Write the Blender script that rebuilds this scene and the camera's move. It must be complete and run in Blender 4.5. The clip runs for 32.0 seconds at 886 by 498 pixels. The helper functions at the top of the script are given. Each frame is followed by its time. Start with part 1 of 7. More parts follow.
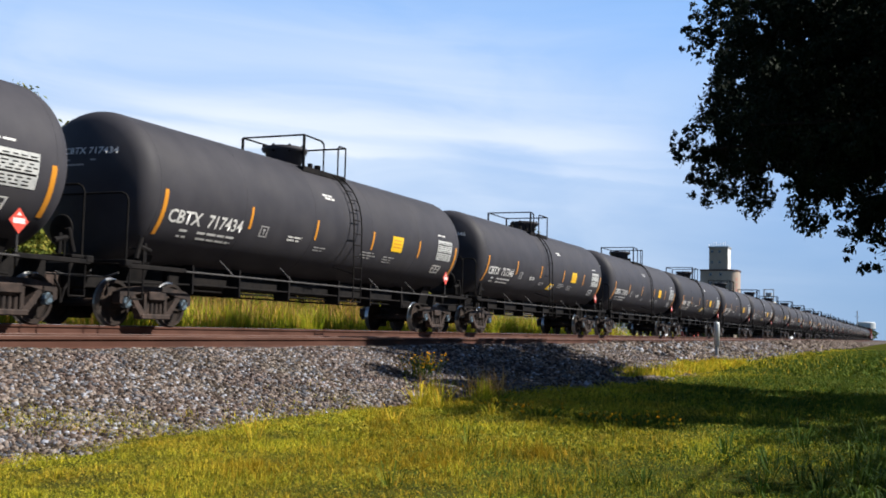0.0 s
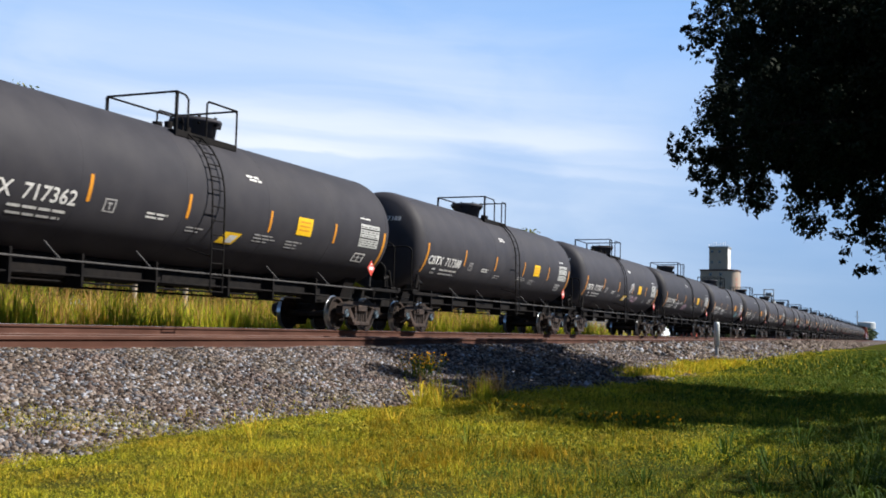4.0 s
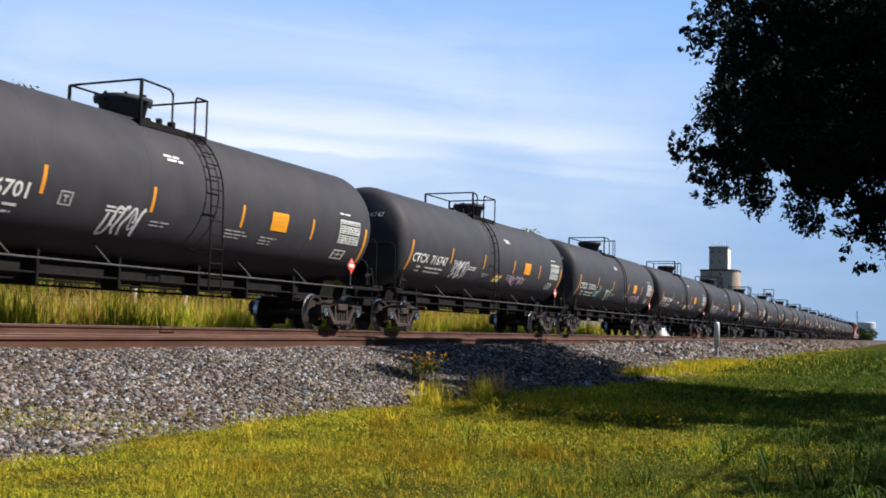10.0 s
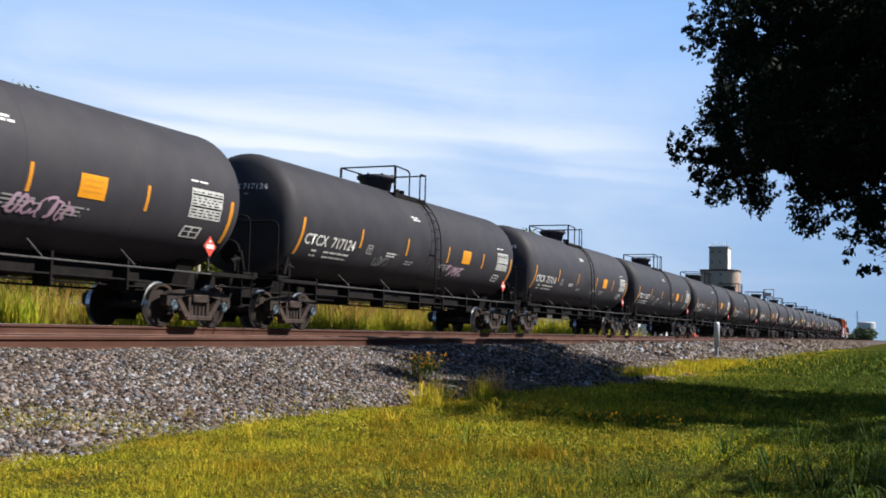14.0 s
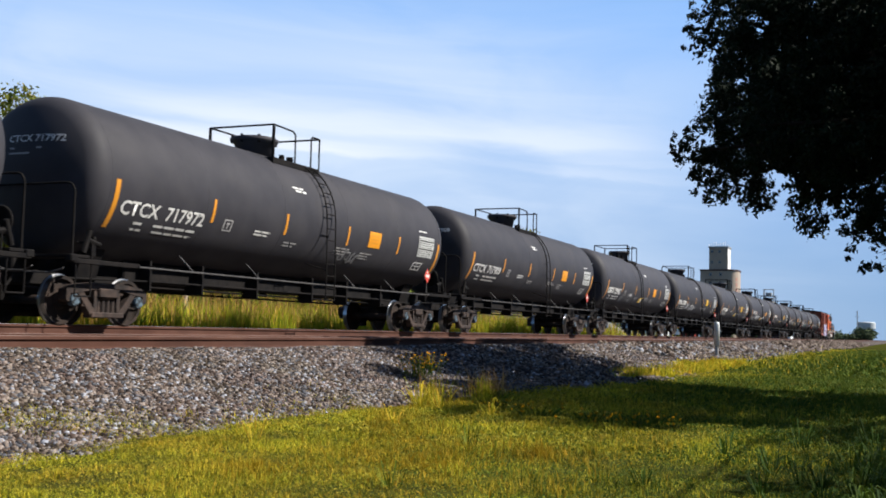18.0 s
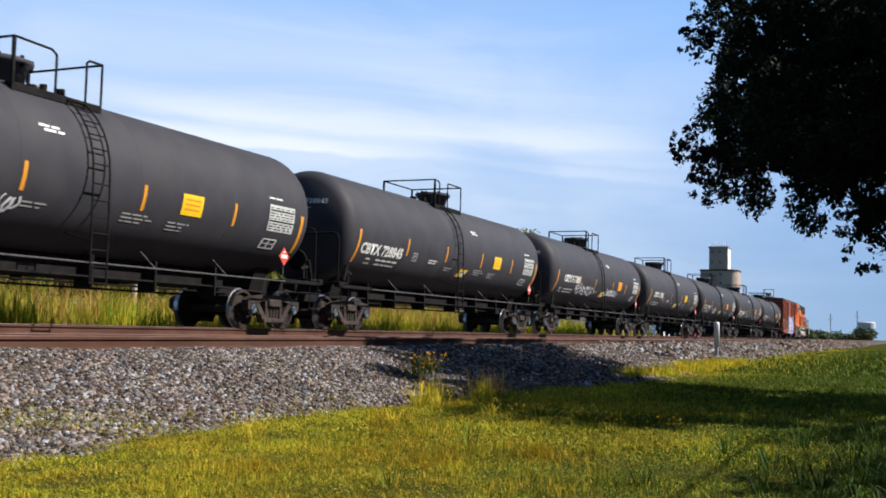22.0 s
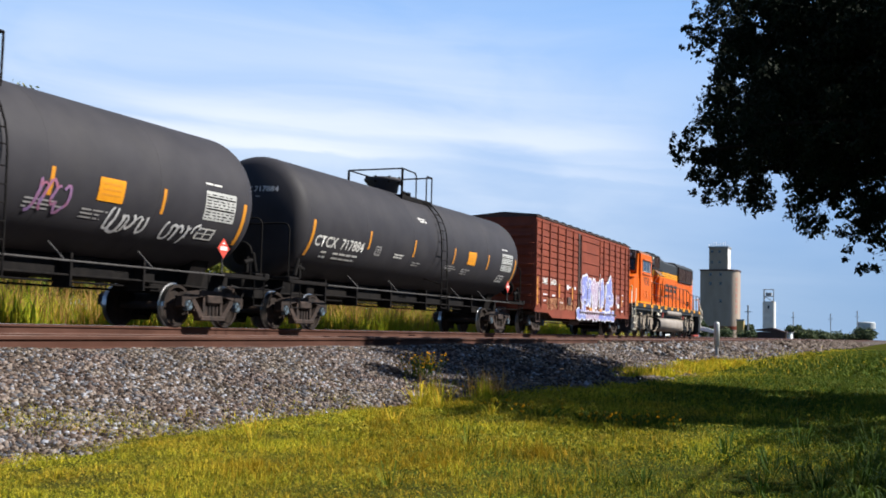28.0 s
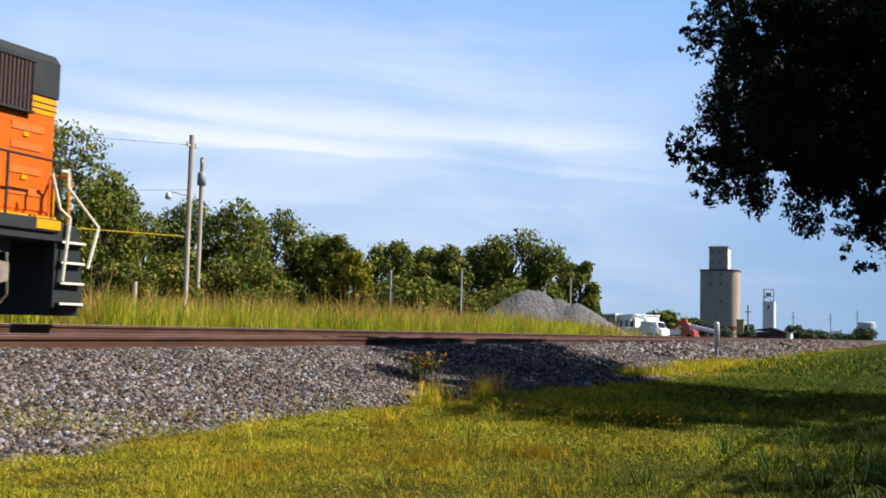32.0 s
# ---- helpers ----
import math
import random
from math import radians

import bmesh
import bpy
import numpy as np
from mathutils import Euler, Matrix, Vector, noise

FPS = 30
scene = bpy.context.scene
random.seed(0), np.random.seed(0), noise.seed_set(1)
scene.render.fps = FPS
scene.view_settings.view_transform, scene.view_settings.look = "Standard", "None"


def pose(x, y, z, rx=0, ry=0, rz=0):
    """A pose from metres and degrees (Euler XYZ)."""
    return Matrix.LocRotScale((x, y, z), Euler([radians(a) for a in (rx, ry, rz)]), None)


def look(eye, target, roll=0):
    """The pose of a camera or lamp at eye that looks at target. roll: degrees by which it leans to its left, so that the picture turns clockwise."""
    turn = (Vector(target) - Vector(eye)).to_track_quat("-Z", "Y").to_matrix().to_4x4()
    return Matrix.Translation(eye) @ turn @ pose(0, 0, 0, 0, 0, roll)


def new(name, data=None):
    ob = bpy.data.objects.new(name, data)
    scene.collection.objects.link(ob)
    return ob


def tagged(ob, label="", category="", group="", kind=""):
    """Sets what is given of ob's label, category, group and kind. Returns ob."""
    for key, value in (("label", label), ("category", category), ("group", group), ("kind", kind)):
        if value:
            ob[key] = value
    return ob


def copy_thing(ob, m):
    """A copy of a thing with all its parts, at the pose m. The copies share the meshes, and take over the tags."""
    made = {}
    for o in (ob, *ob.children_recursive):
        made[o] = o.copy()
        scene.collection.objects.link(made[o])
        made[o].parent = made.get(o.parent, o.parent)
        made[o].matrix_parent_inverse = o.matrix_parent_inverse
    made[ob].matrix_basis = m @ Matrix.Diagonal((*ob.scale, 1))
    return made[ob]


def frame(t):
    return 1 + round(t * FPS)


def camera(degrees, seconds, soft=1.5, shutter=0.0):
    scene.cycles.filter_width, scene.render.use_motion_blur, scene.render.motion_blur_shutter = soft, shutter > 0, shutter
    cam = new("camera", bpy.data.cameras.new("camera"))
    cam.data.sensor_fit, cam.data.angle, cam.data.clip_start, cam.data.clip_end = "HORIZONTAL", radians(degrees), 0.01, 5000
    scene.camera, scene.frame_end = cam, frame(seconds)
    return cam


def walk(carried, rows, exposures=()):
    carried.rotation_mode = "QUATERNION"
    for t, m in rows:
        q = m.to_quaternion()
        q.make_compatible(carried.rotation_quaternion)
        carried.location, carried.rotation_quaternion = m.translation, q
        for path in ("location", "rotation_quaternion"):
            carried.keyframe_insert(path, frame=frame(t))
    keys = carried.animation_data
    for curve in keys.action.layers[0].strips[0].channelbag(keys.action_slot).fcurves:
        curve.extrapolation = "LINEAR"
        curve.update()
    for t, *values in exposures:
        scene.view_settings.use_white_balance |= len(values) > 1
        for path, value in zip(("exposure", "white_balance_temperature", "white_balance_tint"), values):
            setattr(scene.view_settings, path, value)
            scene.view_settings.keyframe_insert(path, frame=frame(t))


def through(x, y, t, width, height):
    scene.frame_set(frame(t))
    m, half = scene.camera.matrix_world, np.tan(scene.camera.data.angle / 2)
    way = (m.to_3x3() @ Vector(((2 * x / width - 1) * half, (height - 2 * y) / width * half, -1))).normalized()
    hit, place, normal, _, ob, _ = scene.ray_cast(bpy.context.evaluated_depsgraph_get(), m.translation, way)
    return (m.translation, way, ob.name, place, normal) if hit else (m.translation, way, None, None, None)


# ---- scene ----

# The camera stands still beside the line: x runs along the track, y away from the camera, z up.
EYE = Vector((0.0, 0.0, 1.05))
AIM = EYE + Vector((0.91512526, 0.39615005, 0.0749059)) * 10
cam = camera(44.85, 32.0, soft=1.78, shutter=0.08)
walk(cam, [(0.0, look(EYE, AIM, 1.4)), (32.0, look(EYE, AIM, 1.4))], exposures=[(0.0, 0.86, 6270, 10), (32.0, 0.86, 6270, 10)])

# ---- light ----
SUN_DIR = Vector((0.35, -0.80, 0.79)).normalized()   # towards the sun
world = bpy.data.worlds.new("sky")
scene.world = world
world.use_nodes = True
wn, wl = world.node_tree.nodes, world.node_tree.links
wn.clear()
w_out = wn.new("ShaderNodeOutputWorld")
w_bg = wn.new("ShaderNodeBackground")
w_bg.inputs["Strength"].default_value = 0.05
w_sky = wn.new("ShaderNodeTexSky")
w_sky.sky_type = "NISHITA"
w_sky.sun_disc = False
w_sky.sun_elevation = math.asin(SUN_DIR.z)
w_sky.sun_rotation = math.atan2(SUN_DIR.x, SUN_DIR.y)
w_sky.air_density, w_sky.dust_density, w_sky.ozone_density = 0.7, 0.0, 2.5
# high streaks of cirrus, spread over a level sheet far above
w_co = wn.new("ShaderNodeTexCoord")
w_sep = wn.new("ShaderNodeSeparateXYZ")
wl.new(w_co.outputs["Generated"], w_sep.inputs[0])


def w_math(op, a, b):
    n = wn.new("ShaderNodeMath")
    n.operation = op
    for k, v in enumerate((a, b)):
        if isinstance(v, (int, float)):
            n.inputs[k].default_value = v
        else:
            wl.new(v, n.inputs[k])
    return n.outputs[0]


def w_range(v, a, b, lo, hi, smooth=True):
    n = wn.new("ShaderNodeMapRange")
    n.interpolation_type = "SMOOTHSTEP" if smooth else "LINEAR"
    for key, val in (("From Min", a), ("From Max", b), ("To Min", lo), ("To Max", hi)):
        n.inputs[key].default_value = val
    wl.new(v, n.inputs["Value"])
    return n.outputs[0]


def w_blend(factor, a, b):
    n = wn.new("ShaderNodeMix")
    n.data_type = "RGBA"
    for key, val in (("Factor", factor), ("A", a), ("B", b)):
        if isinstance(val, tuple):
            n.inputs[key].default_value = val
        else:
            wl.new(val, n.inputs[key])
    return n.outputs["Result"]


def w_streaks(scale, slope, at, low, high, detail=7.0, bend=0.8):
    """Wind-drawn streaks of cirrus: noise stretched along the compass round, thin in height."""
    az = w_math("ARCTAN2", w_sep.outputs["Y"], w_sep.outputs["X"])
    v = wn.new("ShaderNodeCombineXYZ")
    wl.new(w_math("MULTIPLY", az, scale[0]), v.inputs[0])
    wl.new(w_math("MULTIPLY", w_math("ADD", w_math("MULTIPLY", az, slope), w_sep.outputs["Z"]), scale[1]), v.inputs[1])
    v.inputs[2].default_value = at
    no = wn.new("ShaderNodeTexNoise")
    for key, val in (("Scale", 1.0), ("Detail", detail), ("Roughness", 0.52), ("Distortion", bend)):
        no.inputs[key].default_value = val
    wl.new(v.outputs[0], no.inputs["Vector"])
    return w_range(no.outputs[0], low, high, 0.0, 1.0)


def w_ridge(a, b, width, strength):
    """One long drawn-out streak of cirrus between two places (compass, height) of the sky, frayed along its lower side."""
    slope = (b[1] - a[1]) / (b[0] - a[0])
    line = w_math("ADD", w_math("MULTIPLY", w_math("SUBTRACT", w_az, a[0]), slope), a[1])
    off = w_math("ADD", w_math("SUBTRACT", w_sep.outputs["Z"], line), w_math("MULTIPLY", w_math("SUBTRACT", w_streaks((9.0, 60.0), -0.06, 2.2, 0.0, 1.0, 5.0, 0.6), 0.5), 0.014))
    body = w_math("MULTIPLY", w_range(off, -0.35 * width, 0.0, 0.0, 1.0), w_range(off, 0.0, width, 1.0, 0.0))
    lo, hi = min(a[0], b[0]), max(a[0], b[0])
    reach = w_math("MULTIPLY", w_range(w_az, lo - 0.05, lo + 0.12, 0.0, 1.0), w_range(w_az, hi - 0.12, hi + 0.10, 1.0, 0.0))
    return w_math("MULTIPLY", w_math("MULTIPLY", body, reach), strength)


# clear blue towards the horizon, a milky veil of cirrus over the north-east, deeper blue higher up
w_z = w_sep.outputs["Z"]
w_az = w_math("ARCTAN2", w_sep.outputs["Y"], w_sep.outputs["X"])
w_clear = w_blend(w_range(w_z, 0.0, 0.26, 0.0, 1.0), (2.61, 4.48, 7.25, 1), (2.85, 5.71, 10.92, 1))
w_base = w_blend(w_range(w_z, 0.28, 0.44, 0.95, 0.0), w_sky.outputs[0], w_clear)
w_round = w_math("MULTIPLY", w_range(w_az, -0.10, 0.52, 0.10, 1.0), w_range(w_az, 1.2, 2.4, 1.0, 0.0))
w_round = w_math("MULTIPLY", w_round, w_range(w_az, -1.2, -0.2, 0.0, 1.0))
w_veil = w_math("MULTIPLY", w_math("MULTIPLY", w_range(w_z, 0.0, 0.12, 0.80, 1.0), w_range(w_z, 0.19, 0.33, 1.0, 0.22)), w_round)
w_soft = w_math("MULTIPLY", w_math("MULTIPLY", w_range(w_streaks((3.4, 11.0), -0.08, 3.7, 0.25, 0.72, 6.0), 0.0, 1.0, 0.60, 1.0), w_veil), 1.0)
w_thin = w_math("MULTIPLY", w_math("MULTIPLY", w_streaks((3.0, 34.0), -0.06, 5.1, 0.46, 0.80, 5.0, 0.7), w_veil), 0.30)
w_c1 = w_blend(w_soft, w_base, (7.66, 8.96, 10.76, 1))
w_c2 = w_blend(w_thin, w_c1, (9.45, 10.27, 11.57, 1))
for w_a, w_b, w_w, w_s in (((0.69, 0.190), (0.19, 0.168), 0.032, 0.58), ((0.84, 0.172), (0.42, 0.160), 0.016, 0.80), ((0.34, 0.150), (0.19, 0.138), 0.012, 0.30), ((0.30, 0.160), (0.17, 0.150), 0.010, 0.25)):
    w_c2 = w_blend(w_ridge(w_a, w_b, w_w, w_s), w_c2, (10.43, 10.92, 11.74, 1))
wl.new(w_c2, w_bg.inputs[0])
wl.new(w_bg.outputs[0], w_out.inputs[0])

sun_data = bpy.data.lights.new("sun", "SUN")
sun_data.energy, sun_data.angle, sun_data.color = 5.0, radians(0.53), (1.0, 0.94, 0.84)
sun = new("sun", sun_data)
sun.matrix_world = look((60, -120, 150), Vector((60, -120, 150)) - SUN_DIR)

# ---- materials ----
def mat(name, c1, c2=None, rough=0.6, metal=0.0, scale=8.0, detail=6.0, bump=0.0, bump_scale=None, spread=(0.35, 0.65), stain=None, stain_scale=1.2, stain_amount=0.5, stretch=(1, 1, 1), by_object=0.0, by_island=0.0, coat=0.0, spec=0.5, emit=0.0):
    """A surface of two mixed tones with a finer grain, larger stains and relief, at real-world size."""
    m = bpy.data.materials.new(name)
    m.use_nodes = True
    n, l = m.node_tree.nodes, m.node_tree.links
    bsdf = n["Principled BSDF"]
    bsdf.inputs["Roughness"].default_value = rough
    bsdf.inputs["Metallic"].default_value = metal
    bsdf.inputs["Coat Weight"].default_value = coat
    bsdf.inputs["Specular IOR Level"].default_value = spec
    c2 = c2 or tuple(v * 0.75 for v in c1)
    co = n.new("ShaderNodeTexCoord")
    mp = n.new("ShaderNodeMapping")
    mp.inputs["Scale"].default_value = stretch
    l.new(co.outputs["Object"], mp.inputs[0])
    no = n.new("ShaderNodeTexNoise")
    no.inputs["Scale"].default_value, no.inputs["Detail"].default_value = scale, detail
    l.new(mp.outputs[0], no.inputs["Vector"])
    rp = n.new("ShaderNodeValToRGB")
    rp.color_ramp.elements[0].position, rp.color_ramp.elements[1].position = spread
    rp.color_ramp.elements[0].color, rp.color_ramp.elements[1].color = (*c1, 1), (*c2, 1)
    l.new(no.outputs[0], rp.inputs[0])
    col = rp.outputs[0]
    if stain:
        ns = n.new("ShaderNodeTexNoise")
        ns.inputs["Scale"].default_value, ns.inputs["Detail"].default_value, ns.inputs["Roughness"].default_value = stain_scale, 5, 0.65
        l.new(mp.outputs[0], ns.inputs["Vector"])
        rs = n.new("ShaderNodeValToRGB")
        rs.color_ramp.elements[0].position, rs.color_ramp.elements[1].position = 0.48, 0.72
        rs.color_ramp.elements[1].color = (stain_amount, stain_amount, stain_amount, 1)
        l.new(ns.outputs[0], rs.inputs[0])
        mx = n.new("ShaderNodeMix")
        mx.data_type = "RGBA"
        mx.inputs["B"].default_value = (*stain, 1)
        l.new(rs.outputs[0], mx.inputs["Factor"])
        l.new(col, mx.inputs["A"])
        col = mx.outputs["Result"]
    if by_object or by_island:
        if by_object:
            src = n.new("ShaderNodeObjectInfo").outputs["Random"]
        else:
            src = n.new("ShaderNodeNewGeometry").outputs["Random Per Island"]
        rg = n.new("ShaderNodeMapRange")
        a = by_object or by_island
        rg.inputs["To Min"].default_value, rg.inputs["To Max"].default_value = 1 - a, 1 + a
        l.new(src, rg.inputs["Value"])
        hs = n.new("ShaderNodeHueSaturation")
        l.new(rg.outputs[0], hs.inputs["Value"])
        l.new(col, hs.inputs["Color"])
        col = hs.outputs[0]
    l.new(col, bsdf.inputs["Base Color"])
    if bump:
        nb = n.new("ShaderNodeTexNoise")
        nb.inputs["Scale"].default_value, nb.inputs["Detail"].default_value = bump_scale or scale * 4, 5
        l.new(mp.outputs[0], nb.inputs["Vector"])
        bp = n.new("ShaderNodeBump")
        bp.inputs["Strength"].default_value, bp.inputs["Distance"].default_value = min(1, bump * 10), bump
        l.new(nb.outputs[0], bp.inputs["Height"])
        l.new(bp.outputs[0], bsdf.inputs["Normal"])
    if emit:
        bsdf.inputs["Emission Color"].default_value = (*c1, 1)
        bsdf.inputs["Emission Strength"].default_value = emit
    return m


def leafy(name, dark, light, warm, rough=0.75, through=0.25, drift=(0.7, 1.25), drift_scale=0.45, hue=0.0):
    """Leaves and blades: each piece has a tone of its own, and some light passes through."""
    m = bpy.data.materials.new(name)
    m.use_nodes = True
    n, l = m.node_tree.nodes, m.node_tree.links
    bsdf = n["Principled BSDF"]
    bsdf.inputs["Roughness"].default_value = rough
    bsdf.inputs["Specular IOR Level"].default_value = 0.12
    ge = n.new("ShaderNodeNewGeometry")
    rp = n.new("ShaderNodeValToRGB")
    rp.color_ramp.elements[0].color, rp.color_ramp.elements[1].color = (*dark, 1), (*warm, 1)
    e = rp.color_ramp.elements.new(0.6)
    e.color = (*light, 1)
    l.new(ge.outputs["Random Per Island"], rp.inputs[0])
    co = n.new("ShaderNodeTexCoord")
    no = n.new("ShaderNodeTexNoise")
    no.inputs["Scale"].default_value, no.inputs["Detail"].default_value = drift_scale, 4
    l.new(co.outputs["Object"], no.inputs["Vector"])
    mr = n.new("ShaderNodeMapRange")
    mr.inputs["From Min"].default_value, mr.inputs["From Max"].default_value = 0.3, 0.7
    mr.inputs["To Min"].default_value, mr.inputs["To Max"].default_value = drift
    l.new(no.outputs[0], mr.inputs[0])
    hs = n.new("ShaderNodeHueSaturation")
    l.new(mr.outputs[0], hs.inputs["Value"])
    l.new(rp.outputs[0], hs.inputs["Color"])
    if hue:
        # drifts of greener and riper growth, half a metre to some metres wide
        n2 = n.new("ShaderNodeTexNoise")
        n2.inputs["Scale"].default_value, n2.inputs["Detail"].default_value = 1.1, 5
        l.new(co.outputs["Object"], n2.inputs["Vector"])
        m2 = n.new("ShaderNodeMapRange")
        m2.inputs["From Min"].default_value, m2.inputs["From Max"].default_value = 0.32, 0.68
        m2.inputs["To Min"].default_value, m2.inputs["To Max"].default_value = 0.5 - hue, 0.5 + hue
        l.new(n2.outputs[0], m2.inputs[0])
        l.new(m2.outputs[0], hs.inputs["Hue"])
    l.new(hs.outputs[0], bsdf.inputs["Base Color"])
    tr = n.new("ShaderNodeBsdfTranslucent")
    l.new(hs.outputs[0], tr.inputs[0])
    mx = n.new("ShaderNodeMixShader")
    mx.inputs[0].default_value = through
    l.new(bsdf.outputs[0], mx.inputs[1])
    l.new(tr.outputs[0], mx.inputs[2])
    l.new(mx.outputs[0], n["Material Output"].inputs["Surface"])
    return m


M_TANK = mat("tank_black_paint", (0.034, 0.033, 0.039), (0.044, 0.042, 0.048), rough=0.62, scale=1.4, stain=(0.058, 0.054, 0.054), stain_scale=0.6, stain_amount=0.4, bump=0.002, bump_scale=3, by_object=0.12, spec=0.14)
M_BLACK = mat("black_steel", (0.006, 0.0055, 0.006), (0.012, 0.0105, 0.010), rough=0.8, scale=6, stain=(0.024, 0.018, 0.015), stain_amount=0.3, spec=0.1)
M_TRUCK = mat("dusty_cast_steel", (0.019, 0.013, 0.011), (0.062, 0.040, 0.031), rough=0.8, scale=5, stain=(0.004, 0.0035, 0.0035), stain_amount=1.0, bump=0.006, bump_scale=22, spec=0.3)
M_WHEEL = mat("wheel_steel", (0.028, 0.019, 0.015), (0.014, 0.011, 0.01), rough=0.8, scale=4, stain=(0.08, 0.05, 0.036), stain_amount=0.5, spec=0.2)
M_TREAD = mat("polished_tread", (0.42, 0.42, 0.42), rough=0.28, metal=1.0, scale=12)
M_RAILSIDE = mat("rusty_rail", (0.058, 0.025, 0.017), (0.088, 0.042, 0.030), rough=0.9, scale=3, stain=(0.030, 0.015, 0.012), stain_amount=0.7, stretch=(0.4, 1, 1), bump=0.002, bump_scale=40, spec=0.15)
M_RAILTOP = mat("polished_rail_head", (0.36, 0.37, 0.40), (0.28, 0.28, 0.30), rough=0.32, metal=0.9, scale=2)
M_RAILTOP_RUSTY = mat("dull_rail_head", (0.12, 0.075, 0.06), (0.17, 0.12, 0.105), rough=0.55, metal=0.2, scale=2, stretch=(0.3, 1, 1))
M_TIE = mat("weathered_tie", (0.10, 0.08, 0.065), (0.16, 0.13, 0.11), rough=0.9, scale=6, stretch=(1, 0.15, 1), by_object=0.2)
M_STONE = leafy("crushed_granite", (0.013, 0.009, 0.007), (0.098, 0.071, 0.056), (0.26, 0.215, 0.185), rough=0.9, through=0.0, drift=(0.9, 1.12), hue=0.02)
M_STONE_BLUE = leafy("crushed_bluestone", (0.028, 0.028, 0.032), (0.112, 0.113, 0.126), (0.34, 0.35, 0.39), rough=0.9, through=0.0, drift=(0.9, 1.12))
M_BED = mat("ballast_bed", (0.030, 0.024, 0.021), (0.125, 0.102, 0.090), rough=0.95, scale=26, detail=3, spread=(0.42, 0.58), stain=(0.07, 0.054, 0.046), stain_scale=0.5, bump=0.05, bump_scale=22, spec=0.1)
M_GROUND = mat("meadow_soil", (0.030, 0.036, 0.008), (0.060, 0.060, 0.012), rough=0.95, scale=2.5, stain=(0.05, 0.042, 0.014), stain_scale=0.6, bump=0.03, bump_scale=25, spec=0.0)
M_ORANGE_TAPE = mat("amber_reflective_tape", (0.62, 0.26, 0.02), (0.55, 0.22, 0.02), rough=0.4, scale=30)
M_YELLOW = mat("yellow_sign_paint", (0.80, 0.50, 0.01), (0.72, 0.43, 0.01), rough=0.45, scale=9)
M_ORANGE_SIGN = mat("orange_sign_paint", (0.72, 0.30, 0.01), (0.66, 0.26, 0.01), rough=0.45, scale=9)
M_WHITE = mat("white_stencil_paint", (0.66, 0.65, 0.62), (0.50, 0.49, 0.47), rough=0.6, scale=20)
M_PANEL = mat("dusty_white_panel", (0.50, 0.50, 0.48), (0.36, 0.37, 0.36), rough=0.6, scale=9)
M_GREYMARK = mat("worn_stencil_paint", (0.34, 0.33, 0.32), (0.24, 0.23, 0.23), rough=0.7, scale=30)
M_RED = mat("placard_red", (0.55, 0.06, 0.035), (0.48, 0.05, 0.03), rough=0.5, scale=14)
M_GREYBAR = mat("worn_grey_steel", (0.075, 0.072, 0.072), (0.04, 0.038, 0.038), rough=0.7, scale=12, spec=0.2)
M_BLUECAP = mat("pale_blue_bearing_cap", (0.085, 0.12, 0.15), (0.02, 0.024, 0.028), rough=0.7, scale=14, spread=(0.42, 0.55), spec=0.2)
M_BOX = mat("oxide_red_paint", (0.215, 0.054, 0.031), (0.175, 0.044, 0.026), rough=0.75, scale=1.5, stain=(0.11, 0.034, 0.024), stain_scale=0.9, stain_amount=0.55, bump=0.002, bump_scale=12, spec=0.15)
M_BOXDARK = mat("grimy_oxide_steel", (0.075, 0.035, 0.028), (0.05, 0.028, 0.024), rough=0.8, scale=4)
M_LOCO = mat("locomotive_orange", (0.60, 0.112, 0.003), (0.55, 0.098, 0.003), rough=0.5, scale=1.2, stain=(0.40, 0.08, 0.008), stain_scale=1.5, stain_amount=0.35, spec=0.18)
M_LOCOYEL = mat("locomotive_yellow", (0.70, 0.31, 0.004), (0.64, 0.27, 0.004), rough=0.5, scale=3, spec=0.18)
M_LOCOBLK = mat("locomotive_dark_green_black", (0.016, 0.019, 0.021), (0.024, 0.027, 0.028), rough=0.6, scale=2, stain=(0.045, 0.04, 0.036), stain_amount=0.35, spec=0.25)
M_GRILLE = mat("radiator_grille", (0.010, 0.007, 0.008), (0.018, 0.012, 0.012), rough=0.9, scale=60, spec=0.08)
M_FUEL = mat("dusty_fuel_tank", (0.24, 0.205, 0.175), (0.29, 0.255, 0.22), rough=0.7, scale=1.2, stain=(0.13, 0.09, 0.065), stain_scale=1.0, stain_amount=0.6, stretch=(1, 1, 0.4))
M_GLASS = mat("dark_window_glass", (0.02, 0.025, 0.03), rough=0.06, scale=1, spec=0.8)
M_CONCRETE = mat("weathered_concrete", (0.30, 0.235, 0.185), (0.38, 0.305, 0.245), rough=0.9, scale=0.25, stain=(0.23, 0.175, 0.138), stain_scale=0.12, stain_amount=0.5, stretch=(1, 1, 0.35), bump=0.03, bump_scale=2)
M_WHITEWALL = mat("white_and_sunlit_concrete", (0.72, 0.71, 0.69), (0.62, 0.61, 0.60), rough=0.85, scale=0.3, stain=(0.5, 0.47, 0.44), stain_scale=0.15)
M_WOODPOLE = mat("grey_weathered_pole", (0.44, 0.36, 0.28), (0.32, 0.26, 0.2), rough=0.9, scale=5, stretch=(1, 1, 0.1))
M_STEELPOST = mat("galvanised_post", (0.55, 0.56, 0.55), (0.42, 0.43, 0.43), rough=0.5, metal=0.3, scale=9)
